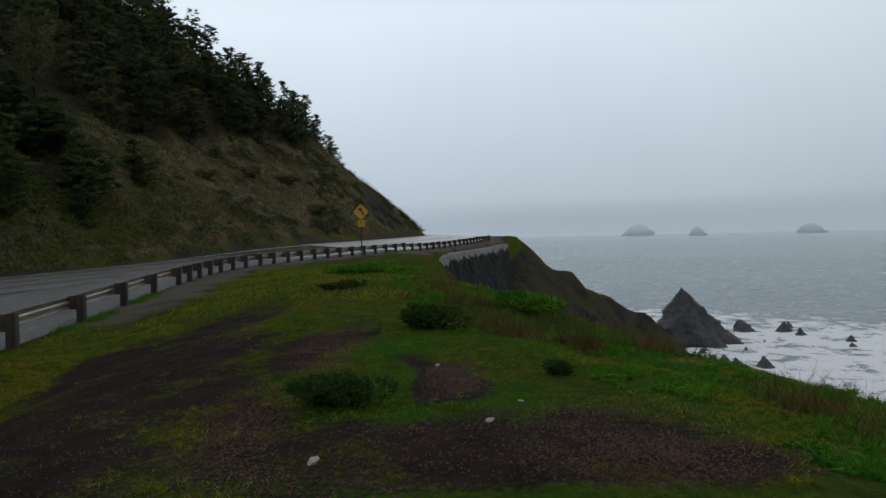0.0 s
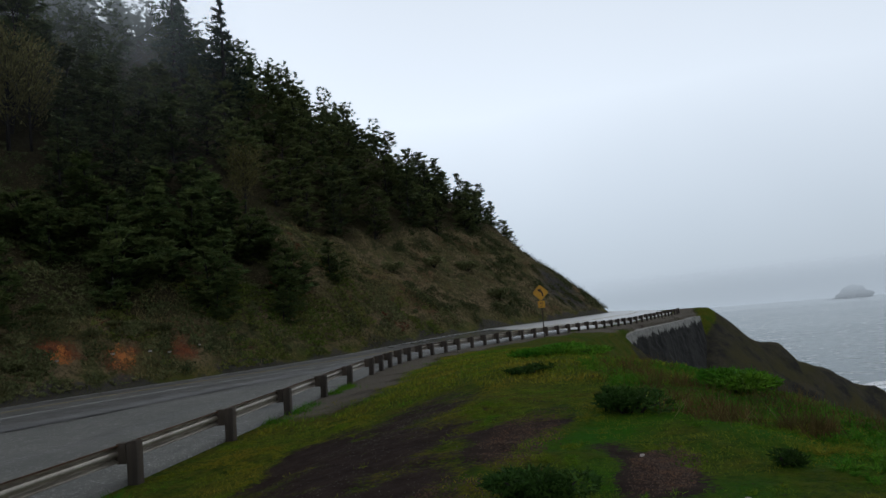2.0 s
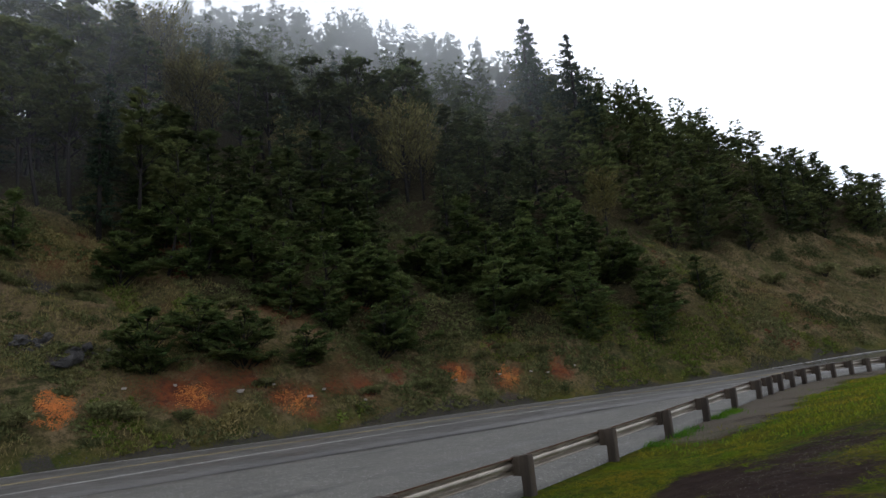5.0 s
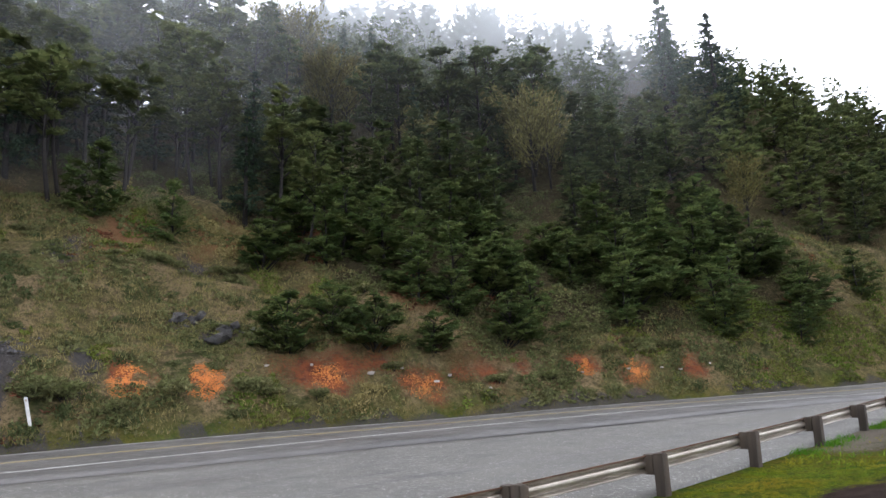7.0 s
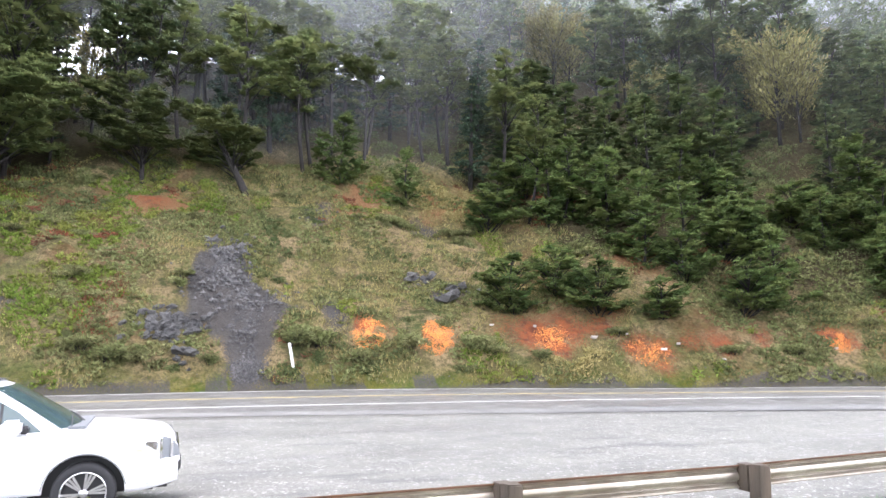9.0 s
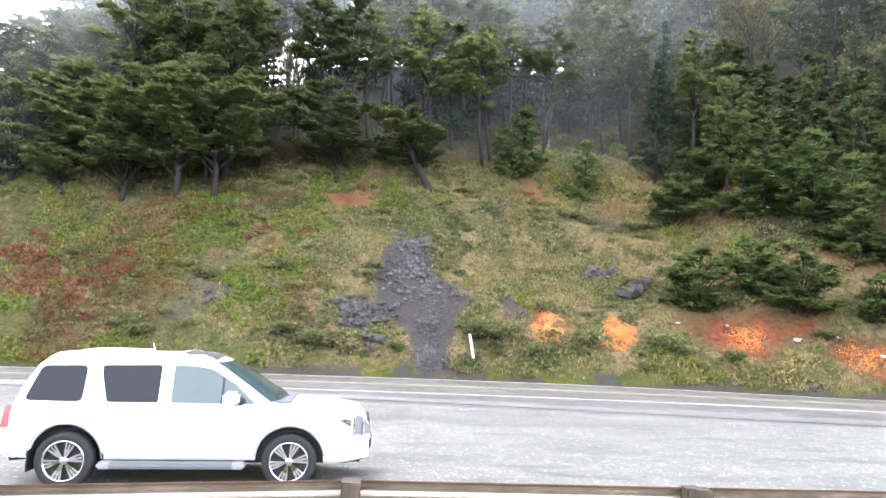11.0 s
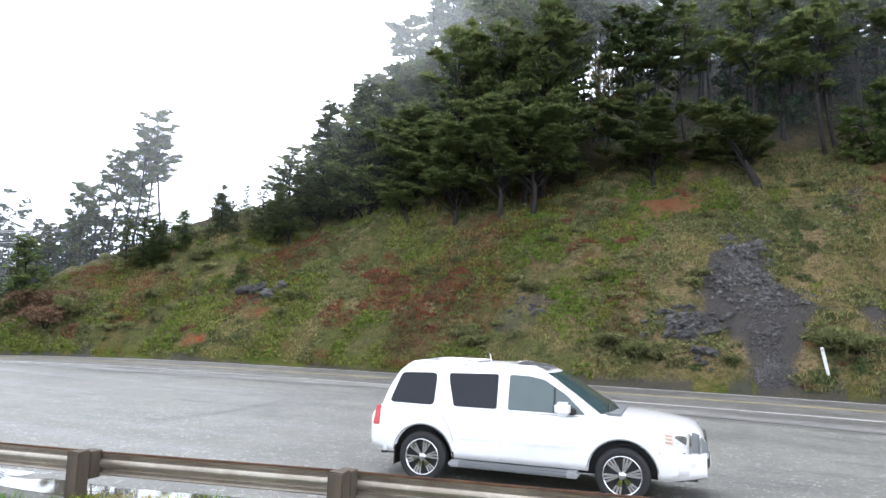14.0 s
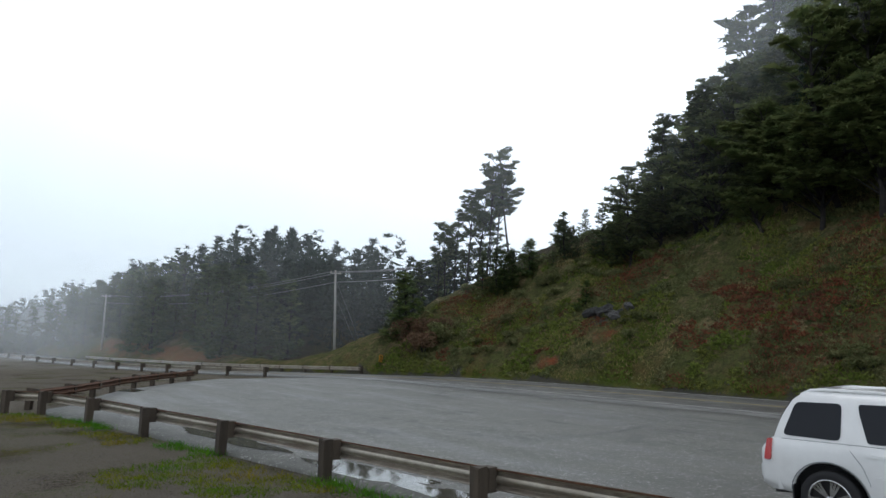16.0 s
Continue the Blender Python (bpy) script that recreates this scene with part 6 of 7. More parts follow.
# ---- rocks in the sea, islands ----
def crag(name, x, y, r, top, label, seed, lean=0.0, power=1.25, mat=None, base=SEA, sides=40):
    """A pointed sea rock: ridged cone with broken flanks."""
    vs, fs = [], []
    rings = 22
    rng = np.random.default_rng(seed)
    ph = rng.uniform(0, 6.28, 6)
    for j in range(rings + 1):
        t = j / rings
        for k in range(sides):
            a = 2 * math.pi * k / sides
            rr = r * (1 - t) ** power * (1 + 0.16 * math.sin(2 * a + ph[0]) + 0.12 * math.sin(5 * a + ph[1] + 3 * t) + 0.03 * math.sin(11 * a + ph[2] + 9 * t))
            rr *= 1 + 0.3 * noise.noise(Vector((math.cos(a) * 2, math.sin(a) * 2, t * 5 + seed))) + 0.16 * noise.noise(Vector((math.cos(a) * 5, math.sin(a) * 5, t * 12 + seed)))
            vs.append((x + lean * t * r + rr * math.cos(a), y + rr * math.sin(a), base - 2 + (top - base + 2) * t + 0.25 * r * 0.1 * noise.noise(Vector((a * 3, t * 9, seed)))))
    for j in range(rings):
        for k in range(sides):
            p, q = j * sides + k, j * sides + (k + 1) % sides
            fs.append((p, q, q + sides, p + sides))
    fs.append(tuple(range(rings * sides, (rings + 1) * sides)))
    return tagged(mesh_object(name, vs, fs, mat or M_ROCK), label, "sea rock")


def at_sea(az, el, zz=SEA):
    d = (3.07 - zz) / math.tan(radians(-el))
    return polar(az, d)


x, y = polar(-19.0, 196)
crag("sea_crag", x, y, 13.5, -12.9, "dark pyramid-shaped sea stack in the surf", 3, -0.17, 1.0)
for i, (az, el, r, h) in enumerate(((-23.2, -8.0, 3.2, 4.5), (-22.6, -7.9, 2.4, 4.0), (-25.6, -7.9, 2.8, 3.6), (-26.2, -7.6, 1.6, 2.6), (-26.9, -8.1, 2.2, 2.6), (-30.0, -8.4, 1.8, 2.2), (-30.4, -8.7, 1.8, 1.2), (-24.5, -10.6, 2.7, 3.0), (-23.0, -9.4, 1.0, 1.0),
                                    (-22.6, -10.3, 1.5, 1.2), (-21.6, -10.2, 2.0, 1.6), (-20.6, -10.4, 2.2, 2.0), (-20.4, -9.6, 1.8, 1.2), (-24.4, -8.7, 0.9, 0.7), (-19.8, -9.8, 2.0, 1.5), (-21.4, -10.7, 1.6, 1.4))):
    x, y = at_sea(az, el)
    ob = crag("sea_rock", x, y, r * 1.25, SEA + h * 0.85, "small dark jagged rock awash in white surf", 30 + i, 0.35 * (i % 3 - 1) - 0.2, 0.9, sides=12)
    ob["group"] = "rocks in the surf"
for i, (az, wpx, hpx, el) in enumerate(((-15.1, 46, 20, -0.42), (-19.6, 24, 15, -0.48), (-27.5, 40, 15, -0.42))):
    x, y = at_sea(az, el - 0.05)
    d = math.hypot(x, y)
    crag("island", x, y, d * wpx / 1193 / 2, SEA + d * hpx / 1193, "hazy rocky islet out at sea", 60 + i, 0.0, 0.55, M_ISLE)


# ---- retaining wall under the far road ----
def wall_panel():
    vs, fs = [], []
    n, m = 44, 12
    for i in range(n + 1):
        t = i / n
        y = 55 + 42 * t
        x = float(x_rail(y)) + 2.7 + 0.15 * math.sin(t * 19)
        top = float(z_road(y)) - 0.75 + 0.12 * noise.noise(Vector((t * 14, 0, 3))) - 2.6 * (1 - float(sstep(57, 68, y)))
        for j in range(m + 1):
            s = j / m
            vs.append((x + 0.9 * s + 0.18 * noise.noise(Vector((t * 40, s * 9, 1))), y - 0.3 * s, top - 6.5 * s))
        vs.append((x - 2.4, y, top - 0.1))
    k = m + 2
    for i in range(n):
        for j in range(m):
            p = i * k + j
            fs.append((p, p + 1, p + k + 1, p + k))
        fs.append((i * k, (i + 1) * k, (i + 1) * k + m + 1, i * k + m + 1))
    ob = mesh_object("retaining_wall", vs, fs, M_CONC)
    put_attr(ob, "lime", [min(1.0, max(0.0, 1.0 - 5.0 * (min(i % k, m) / m if i % k <= m else 0))) for i in range(len(vs))])
    return tagged(ob, "stained concrete retaining wall below the far guard rail", "wall", kind="structure")


wall_panel()


# ---- curve warning sign ----
def warning_sign(x, y):
    root = new("road_sign")
    tagged(root, "yellow diamond left-curve warning sign with a speed plate, on a post", "road sign")
    z = float(height(x, y))
    bm = box_bm(0.09, 0.09, 4.2, 0.008, (0, 0, 1.85))
    part("post", bm, M_POST, root)

    def plate(name, w, h, zc, diamond, mat, yy, parent=root):
        bm = bmesh.new()
        c = 0.09 if diamond else 0.05
        pts = [(-w / 2 + c, -h / 2), (w / 2 - c, -h / 2), (w / 2, -h / 2 + c), (w / 2, h / 2 - c), (w / 2 - c, h / 2), (-w / 2 + c, h / 2), (-w / 2, h / 2 - c), (-w / 2, -h / 2 + c)]
        vs = []
        for a, b in pts:
            if diamond:
                a, b = (a - b) * 0.7071, (a + b) * 0.7071
            vs.append(bm.verts.new((a, yy, zc + b)))
        f = bm.faces.new(vs)
        r = bmesh.ops.extrude_face_region(bm, geom=[f])
        bmesh.ops.translate(bm, verts=[v for v in r["geom"] if isinstance(v, bmesh.types.BMVert)], vec=(0, 0.012, 0))
        bmesh.ops.recalc_face_normals(bm, faces=bm.faces[:])
        return part(name, bm, mat, parent)
    d = plate("diamond_plate", 0.92, 0.92, 3.55, True, M_SIGN, -0.065)
    s = plate("speed_plate", 0.56, 0.56, 2.62, False, M_SIGN, -0.065)
    # the arrow: a shaft that bends to the left, and its head
    path = [(0.16, -0.30), (0.16, -0.12), (0.12, 0.02), (0.02, 0.12), (-0.08, 0.18)]
    vs, fs = [], []
    for i, (a, b) in enumerate(path):
        p, q = path[max(i - 1, 0)], path[min(i + 1, len(path) - 1)]
        dx, dz = q[0] - p[0], q[1] - p[1]
        L = math.hypot(dx, dz)
        vs += [(a - dz / L * 0.06, -0.07, 3.55 + b + dx / L * 0.06), (a + dz / L * 0.06, -0.07, 3.55 + b - dx / L * 0.06)]
        if i:
            fs.append((2 * i - 2, 2 * i - 1, 2 * i + 1, 2 * i))
    o = len(vs)
    vs += [(-0.02, -0.07, 3.55 + 0.02), (0.08, -0.07, 3.55 + 0.30), (-0.27, -0.07, 3.55 + 0.25)]
    fs.append((o, o + 1, o + 2))
    mesh_object("arrow", vs, fs, M_BLACK, d)
    for txt, size, zc in (("45", 0.30, 2.62), ("MPH", 0.13, 2.43)):
        cu = bpy.data.curves.new("lettering", "FONT")
        cu.body, cu.size, cu.align_x = txt, size, "CENTER"
        cu.extrude = 0.002
        tmp = bpy.data.objects.new("tmp", cu)
        scene.collection.objects.link(tmp)
        me = bpy.data.meshes.new_from_object(tmp.evaluated_get(bpy.context.evaluated_depsgraph_get()))
        bpy.data.objects.remove(tmp)
        me.materials.clear()
        me.materials.append(M_BLACK)
        ob = new("lettering", me)
        ob.parent = s
        ob.matrix_basis = Matrix.Translation((0, -0.07, zc - 0.02)) @ Matrix.Rotation(math.pi / 2, 4, "X")
    root.matrix_basis = Matrix.Translation((x, y, z)) @ Matrix.Rotation(0.12, 4, "Z")


warning_sign(-7.55, 53.5)


# ---- marker post, utility pole and wires ----
mk = new("delineator")
tagged(mk, "leaning white roadside marker post at the foot of the bank", "marker post")
part("post", box_bm(0.13, 0.035, 1.5, 0.006, (0, 0, 0.6)), M_POSTWHITE, mk)
part("reflector", box_bm(0.07, 0.01, 0.09, 0.003, (0, -0.024, 1.22)), M_STEEL, mk, "small grey reflector")
mk.matrix_basis = Matrix.Translation((-33.3, 0.5, float(height(-33.3, 0.5)) - 0.05)) @ Matrix.Rotation(0.2, 4, "X") @ Matrix.Rotation(math.pi / 2, 4, "Z")


def utility_pole(x, y, h, lean, label):
    root = new("utility_pole")
    tagged(root, label, "utility pole")
    z = float(height(x, y))
    vs, fs = tube([(0, 0, -0.5), (lean * 0.5, 0, h * 0.5), (lean, 0, h)], [0.16, 0.14, 0.1], 10)
    mesh_object("pole", vs, fs, M_POLE, root, True)
    part("crossarm", box_bm(1.3, 0.1, 0.1, 0.01, (lean, 0.1, h - 0.35)), M_POLE, root)
    for k in (-0.55, 0.0, 0.55):
        vs, fs = tube([(lean + k, 0.1, h - 0.3), (lean + k, 0.1, h - 0.12)], [0.035, 0.05], 8)
        mesh_object("insulator", vs, fs, M_STEEL, root)
    root.location = (x, y, z)
    return Vector((x + lean, y, z + h))


pA = polar(154.8, 74)
pB = polar(172.3, 118)
topA = utility_pole(pA[0], pA[1], 9.4, 0.35, "weathered grey timber utility pole beside the road bend")
topB = utility_pole(pB[0], pB[1], 8.5, 0.0, "distant timber utility pole in the mist")
pC = polar(141.0, 92)
topC = Vector((pC[0], pC[1], 14.5))


def wire(a, b, sag, r, label):
    pts = [a.lerp(b, i / 14) - Vector((0, 0, sag * 4 * (i / 14) * (1 - i / 14))) for i in range(15)]
    vs, fs = tube(pts, [r] * 15, 4)
    tagged(mesh_object("wire", vs, fs, M_WIRE), label, "cable")


for k, dz in ((-0.5, -0.2), (0.5, -0.2), (0.0, -1.3)):
    o = Vector((k, 0, dz))
    wire(topA + o, topC + o, 0.7, 0.035, "thin overhead wire strung to the hill")
    wire(topA + o, topB + o, 1.1, 0.035, "thin overhead wire strung across the valley")
g = Vector((pA[0] - 2.9, pA[1] + 1.5, float(height(pA[0] - 2.9, pA[1] + 1.5)) - 0.1))
wire(topA - Vector((0, 0, 0.8)), g, 0.0, 0.014, "steel guy wire of the pole")
wire(topA - Vector((0, 0, 2.6)), g + Vector((0.5, 0, 0)), 0.0, 0.014, "steel guy wire of the pole")
hz = new("hazard_marker")
tagged(hz, "yellow and black striped hazard panel on the rail's end", "road sign")
hx, hy = float(x_edge(-51.2, 7.9)), -51.2
part("panel", box_bm(0.55, 0.04, 0.6, 0.01, (0, 0, 0.62)), M_SIGN, hz)
part("post", box_bm(0.1, 0.1, 0.9, 0.01, (0, 0.08, 0.35)), M_POST, hz)
for k in range(3):
    vs = [(-0.27 + 0.2 * k, -0.024, 0.34), (-0.17 + 0.2 * k, -0.024, 0.34), (-0.03 + 0.16 * k, -0.024, 0.9), (-0.13 + 0.16 * k, -0.024, 0.9)]
    mesh_object("stripe", [(min(0.27, max(-0.27, a)), b, c) for a, b, c in vs], [(0, 1, 2, 3)], M_BLACK, hz)
hz.matrix_basis = Matrix.Translation((hx, hy, float(height(hx, hy)))) @ Matrix.Rotation(math.pi + 0.45, 4, "Z")


# ---- puddles in the lay-by ----
def puddle(x, y, rx_, ry_, turn, seed):
    rng = np.random.default_rng(seed)
    ph = rng.uniform(0, 6.28, 4)
    vs = [(0, 0, 0)]
    for k in range(48):
        a = 2 * math.pi * k / 48
        r = 1 + 0.2 * math.sin(2 * a + ph[0]) + 0.13 * math.sin(5 * a + ph[1]) + 0.06 * math.sin(11 * a + ph[2])
        vs.append((rx_ * r * math.cos(a), ry_ * r * math.sin(a), 0))
    ob = mesh_object("puddle", vs, [(0, 1 + k, 1 + (k + 1) % 48) for k in range(48)], M_PUDDLE)
    ob.matrix_basis = Matrix.Translation((x, y, float(z_road(y)) + 0.035)) @ Matrix.Rotation(turn, 4, "Z") @ Matrix.Rotation(0.018, 4, "X")
    return tagged(ob, "shallow rain puddle reflecting the sky on the lay-by", "puddle", kind="structure")


puddle(-7.05, -8.3, 0.42, 3.2, 0.15, 1)
puddle(-6.35, -13.0, 0.4, 2.2, 0.2, 2)
puddle(-6.2, -36.4, 0.5, 0.9, 0.2, 3)
puddle(-7.6, -4.8, 0.4, 1.8, 0.15, 4)
puddle(-5.4, -18.5, 0.4, 2.2, 0.2, 5)


# ---- self-lit haze over the sea, mist over the valley and the hilltop ----
def mist_bank(name, az0, az1, d, z0, z1, dens, material, label, wave=0.0):
    """A long curved sheet of mist round the viewpoint's bay, thin at its borders."""
    n, m = 60, 14
    vs, fs, den = [], [], []
    for i in range(n + 1):
        t = i / n
        az = az0 + (az1 - az0) * t
        dd = d * (1 + wave * math.sin(t * 9.0 + d))
        x, y = polar(az, dd)
        for j in range(m + 1):
            s = j / m
            vs.append((x, y, z0 + (z1 - z0) * s))
            den.append(dens(s) * min(1.0, t / 0.15, (1 - t) / 0.15))
    for i in range(n):
        for j in range(m):
            p = i * (m + 1) + j
            fs.append((p, p + 1, p + m + 2, p + m + 1))
    ob = mesh_object(name, vs, fs, material, smooth=True)
    put_attr(ob, "mistiness", den)
    return tagged(ob, label, "mist", kind="structure")


low = lambda peak: (lambda s: peak * (1 - s) ** 1.1 * min(1.0, s / 0.3))
high = lambda peak: (lambda s: peak * min(1.0, s / 0.6) * min(1.0, (1 - s) / 0.12))
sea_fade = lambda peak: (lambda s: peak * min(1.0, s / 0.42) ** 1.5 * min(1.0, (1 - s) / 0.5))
# glowing sheets added to fade sea and islets into the sky
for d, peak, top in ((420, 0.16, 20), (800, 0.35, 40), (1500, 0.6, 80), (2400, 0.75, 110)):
    mist_bank("sea_mist", -120, 12, d, SEA - 1, top, sea_fade(peak), M_HAZEGLOW, "glowing sheet of pale sea haze hiding the horizon")
for d, peak in ((78, 0.11), (104, 0.16), (125, 0.22), (165, 0.35)):
    mist_bank("valley_mist", 142, 212, d, -8, 24, low(peak), M_MIST, "thin mist drifting in the valley forest", 0.03)
for d, peak in ((60, 0.035), (74, 0.07), (88, 0.14), (104, 0.25)):
    mist_bank("hill_mist", 31, 112, d, 9, 95, high(peak), M_MIST, "thin mist drifting over the upper hillside", 0.03)
veil = lambda peak: (lambda s: peak * min(1.0, s / 0.35) * min(1.0, (1 - s) / 0.12))
for d, peak in ((54, 0.035), (60, 0.065), (67, 0.095)):
    mist_bank("hill_mist", 68, 142, d, 9, 62, veil(peak), M_MIST, "faint mist in the upper wood", 0.02)
mist_bank("valley_mist", 136, 156, 62, 3, 30, high(0.09), M_MIST, "thin mist among the tall pines")


# ---- the parked car ----
def paint(name, col, rough, coat=0.0, metal=0.0):
    m, nt, bs = mat_nodes(name, rough, metal, 0.5)
    f = noise_fac(nt, coords(nt), 2.5, 4, 0.6, 0.3, 0.7)
    nt.links.new(mixc(nt, f, col, [c * 0.88 for c in col]), bs.inputs["Base Color"])
    bs.inputs["Coat Weight"].default_value = coat
    bs.inputs["Coat Roughness"].default_value = 0.06
    return m


M_CAR = paint("white_car_paint", (0.83, 0.83, 0.83), 0.3, 0.7)
M_TINT = paint("privacy_glass", (0.014, 0.016, 0.022), 0.05)
M_TINT.node_tree.nodes["Principled BSDF"].inputs["Specular IOR Level"].default_value = 0.2
M_GLASS = paint("car_glass", (0.045, 0.075, 0.078), 0.03, 0.3)
M_TYRE = paint("tyre_rubber", (0.018, 0.018, 0.02), 0.8)
M_CHROME = paint("chrome", (0.72, 0.72, 0.74), 0.12, 0.0, 1.0)
M_TRIM = paint("black_plastic", (0.02, 0.02, 0.022), 0.6)
M_RED = paint("tail_lamp_red", (0.5, 0.015, 0.015), 0.12, 0.8)
M_AMBER = paint("amber_lamp", (0.62, 0.40, 0.30), 0.15, 0.8)
M_LAMP = paint("lamp_lens", (0.72, 0.71, 0.69), 0.08, 0.9)
M_STEELPALE = paint("brushed_metal", (0.34, 0.34, 0.36), 0.5, 0.0, 0.3)
M_GREY = paint("grey_plastic", (0.16, 0.17, 0.18), 0.5)

WB0, WB1, HUB, WR = 0.92, 4.05, 0.40, 0.40
_hz = [0.28, 0.42, 0.62, 0.92, 1.08, 1.16, 1.20, 1.76, 1.88]
_hw = [0.86, 0.945, 0.985, 1.0, 0.985, 0.965, 0.93, 0.79, 0.70]


def half_width(x, z):
    f = 1 - 0.34 * max(0.0, (x - 4.35) / 0.87) ** 2.3 - 0.05 * max(0.0, (0.3 - x) / 0.3) ** 2
    return float(np.interp(z, _hz, _hw)) * f


def hood(x):
    return float(np.interp(x, [0.0, 0.10, 0.2, 3.7, 4.2, 4.75, 5.0, 5.1, 5.16, 5.22], [1.05, 1.17, 1.21, 1.215, 1.20, 1.145, 1.10, 1.06, 1.0, 0.88]))


def sill(x):
    z = float(np.interp(x, [0, 0.3, 1.4, 3.5, 4.7, 5.22], [0.52, 0.44, 0.42, 0.42, 0.36, 0.42]))
    for h in (WB0, WB1):
        if abs(x - h) < 0.50:
            z = max(z, HUB + 0.02 + math.sqrt(0.50 ** 2 - (x - h) ** 2) * 0.98)
    return z


def front_x(y, z):
    """The cabin's front surface."""
    xf = float(np.interp(z, [1.12, 1.20, 1.5, 1.76, 1.88, 1.93], [4.06, 3.96, 3.50, 3.08, 2.80, 2.5]))
    return xf - 0.20 * (abs(y) / 0.85) ** 2.2


def rear_x(z):
    return float(np.interp(z, [1.12, 1.20, 1.5, 1.76, 1.88, 1.93], [0.07, 0.08, 0.18, 0.34, 0.52, 0.9]))


def side_patch(name, pts, parent, mat, side=-1, off=0.006, thick=0.01, label=""):
    """A plate with the outline pts (x, z), lying on the car's flank."""
    bm = bmesh.new()
    vs = [bm.verts.new((x, side * (half_width(x, z) + off), z)) for x, z in pts]
    f = bm.faces.new(vs)
    r = bmesh.ops.extrude_face_region(bm, geom=[f])
    bmesh.ops.translate(bm, verts=[v for v in r["geom"] if isinstance(v, bmesh.types.BMVert)], vec=(0, -side * thick, 0))
    bmesh.ops.recalc_face_normals(bm, faces=bm.faces[:])
    return part(name, bm, mat, parent, label)


def rounded(pts, r=0.05, n=4):
    out = []
    m = len(pts)
    for i in range(m):
        p, a, b = Vector(pts[i]), Vector(pts[i - 1]), Vector(pts[(i + 1) % m])
        u, v = (a - p), (b - p)
        k = min(r, u.length / 2.2, v.length / 2.2)
        s, e = p + u.normalized() * k, p + v.normalized() * k
        for j in range(n + 1):
            t = j / n
            q = s * (1 - t) ** 2 + p * 2 * t * (1 - t) + e * t ** 2
            out.append((q.x, q.y))
    return out


def seam_line(name, pts, parent, side=-1, w=0.008, mat=None):
    vs, fs = [], []
    for i, (x, z) in enumerate(pts):
        a, b = pts[max(i - 1, 0)], pts[min(i + 1, len(pts) - 1)]
        dx, dz = b[0] - a[0], b[1] - a[1]
        L = math.hypot(dx, dz) or 1
        for s in (-1, 1):
            xx, zz = x - dz / L * w / 2 * s, z + dx / L * w / 2 * s
            vs.append((xx, side * (half_width(xx, zz) + 0.0025), zz))
        if i:
            fs.append((2 * i - 2, 2 * i - 1, 2 * i + 1, 2 * i))
    return mesh_object(name, vs, fs, mat or M_GREY, parent)


def lathe(profile, n=40, axis="Y"):
    vs, fs = [], []
    m = len(profile)
    for k in range(n):
        a = 2 * math.pi * k / n
        for r, w in profile:
            vs.append((r * math.cos(a), w, r * math.sin(a)))
    for k in range(n):
        for i in range(m - 1):
            p, q = k * m + i, ((k + 1) % n) * m + i
            fs.append((p, p + 1, q + 1, q))
    return vs, fs


def wheel(parent, x, y, side):
    root = new("wheel")
    root.parent = parent
    R = WR
    prof = [(0.265, 0.10), (0.29, 0.125), (0.34, 0.135), (0.375, 0.128), (0.395, 0.10), (R, 0.05), (R, -0.05), (0.395, -0.10), (0.37, -0.128), (0.30, -0.125), (0.265, -0.10)]
    v, f = lathe([(r, w * side) for r, w in prof], 44)
    mesh_object("tyre", v, f, M_TYRE, root, True)
    v, f = lathe([(r, w * side) for r, w in [(0.288, 0.128), (0.283, 0.137), (0.268, 0.135), (0.258, 0.10), (0.252, 0.02), (0.252, -0.08)]], 44)
    rim = mesh_object("rim", v, f, M_CHROME, root, True)
    # black backing disc stands in for the shade between the spokes
    v, f = lathe([(r, w * side) for r, w in [(0.001, 0.03), (0.256, 0.03), (0.256, 0.02), (0.001, 0.02)]], 32)
    mesh_object("brake_disc", v, f, M_TRIM, root)
    for k in range(6):
        for d in (-0.2, 0.0, 0.2):
            a = 2 * math.pi * k / 6 + d + 0.2
            wdt = 0.015
            ca, sa = math.cos(a), math.sin(a)
            bm = bmesh.new()
            pts = []
            for rr, ww, hw2 in ((0.05, 0.105, wdt * 0.6), (0.16, 0.118, wdt), (0.266, 0.122, wdt * 1.15)):
                for s in (-1, 1):
                    for dep in (0, -0.03):
                        pts.append(bm.verts.new((rr * ca - s * hw2 * sa, (ww + dep) * side, rr * sa + s * hw2 * ca)))
            for i in (0, 4):
                for q in ((0, 2, 6, 4), (1, 5, 7, 3), (0, 4, 5, 1), (2, 3, 7, 6)):
                    bm.faces.new([pts[i + j] for j in q])
            bmesh.ops.recalc_face_normals(bm, faces=bm.faces[:])
            part("spoke", bm, M_CHROME, root)
    v, f = lathe([(r, w * side) for r, w in [(0.001, 0.135), (0.04, 0.13), (0.062, 0.11), (0.066, 0.06)]], 24)
    mesh_object("hub_cap", v, f, M_CHROME, root, True)
    root.location = (x, y, HUB)
    return root


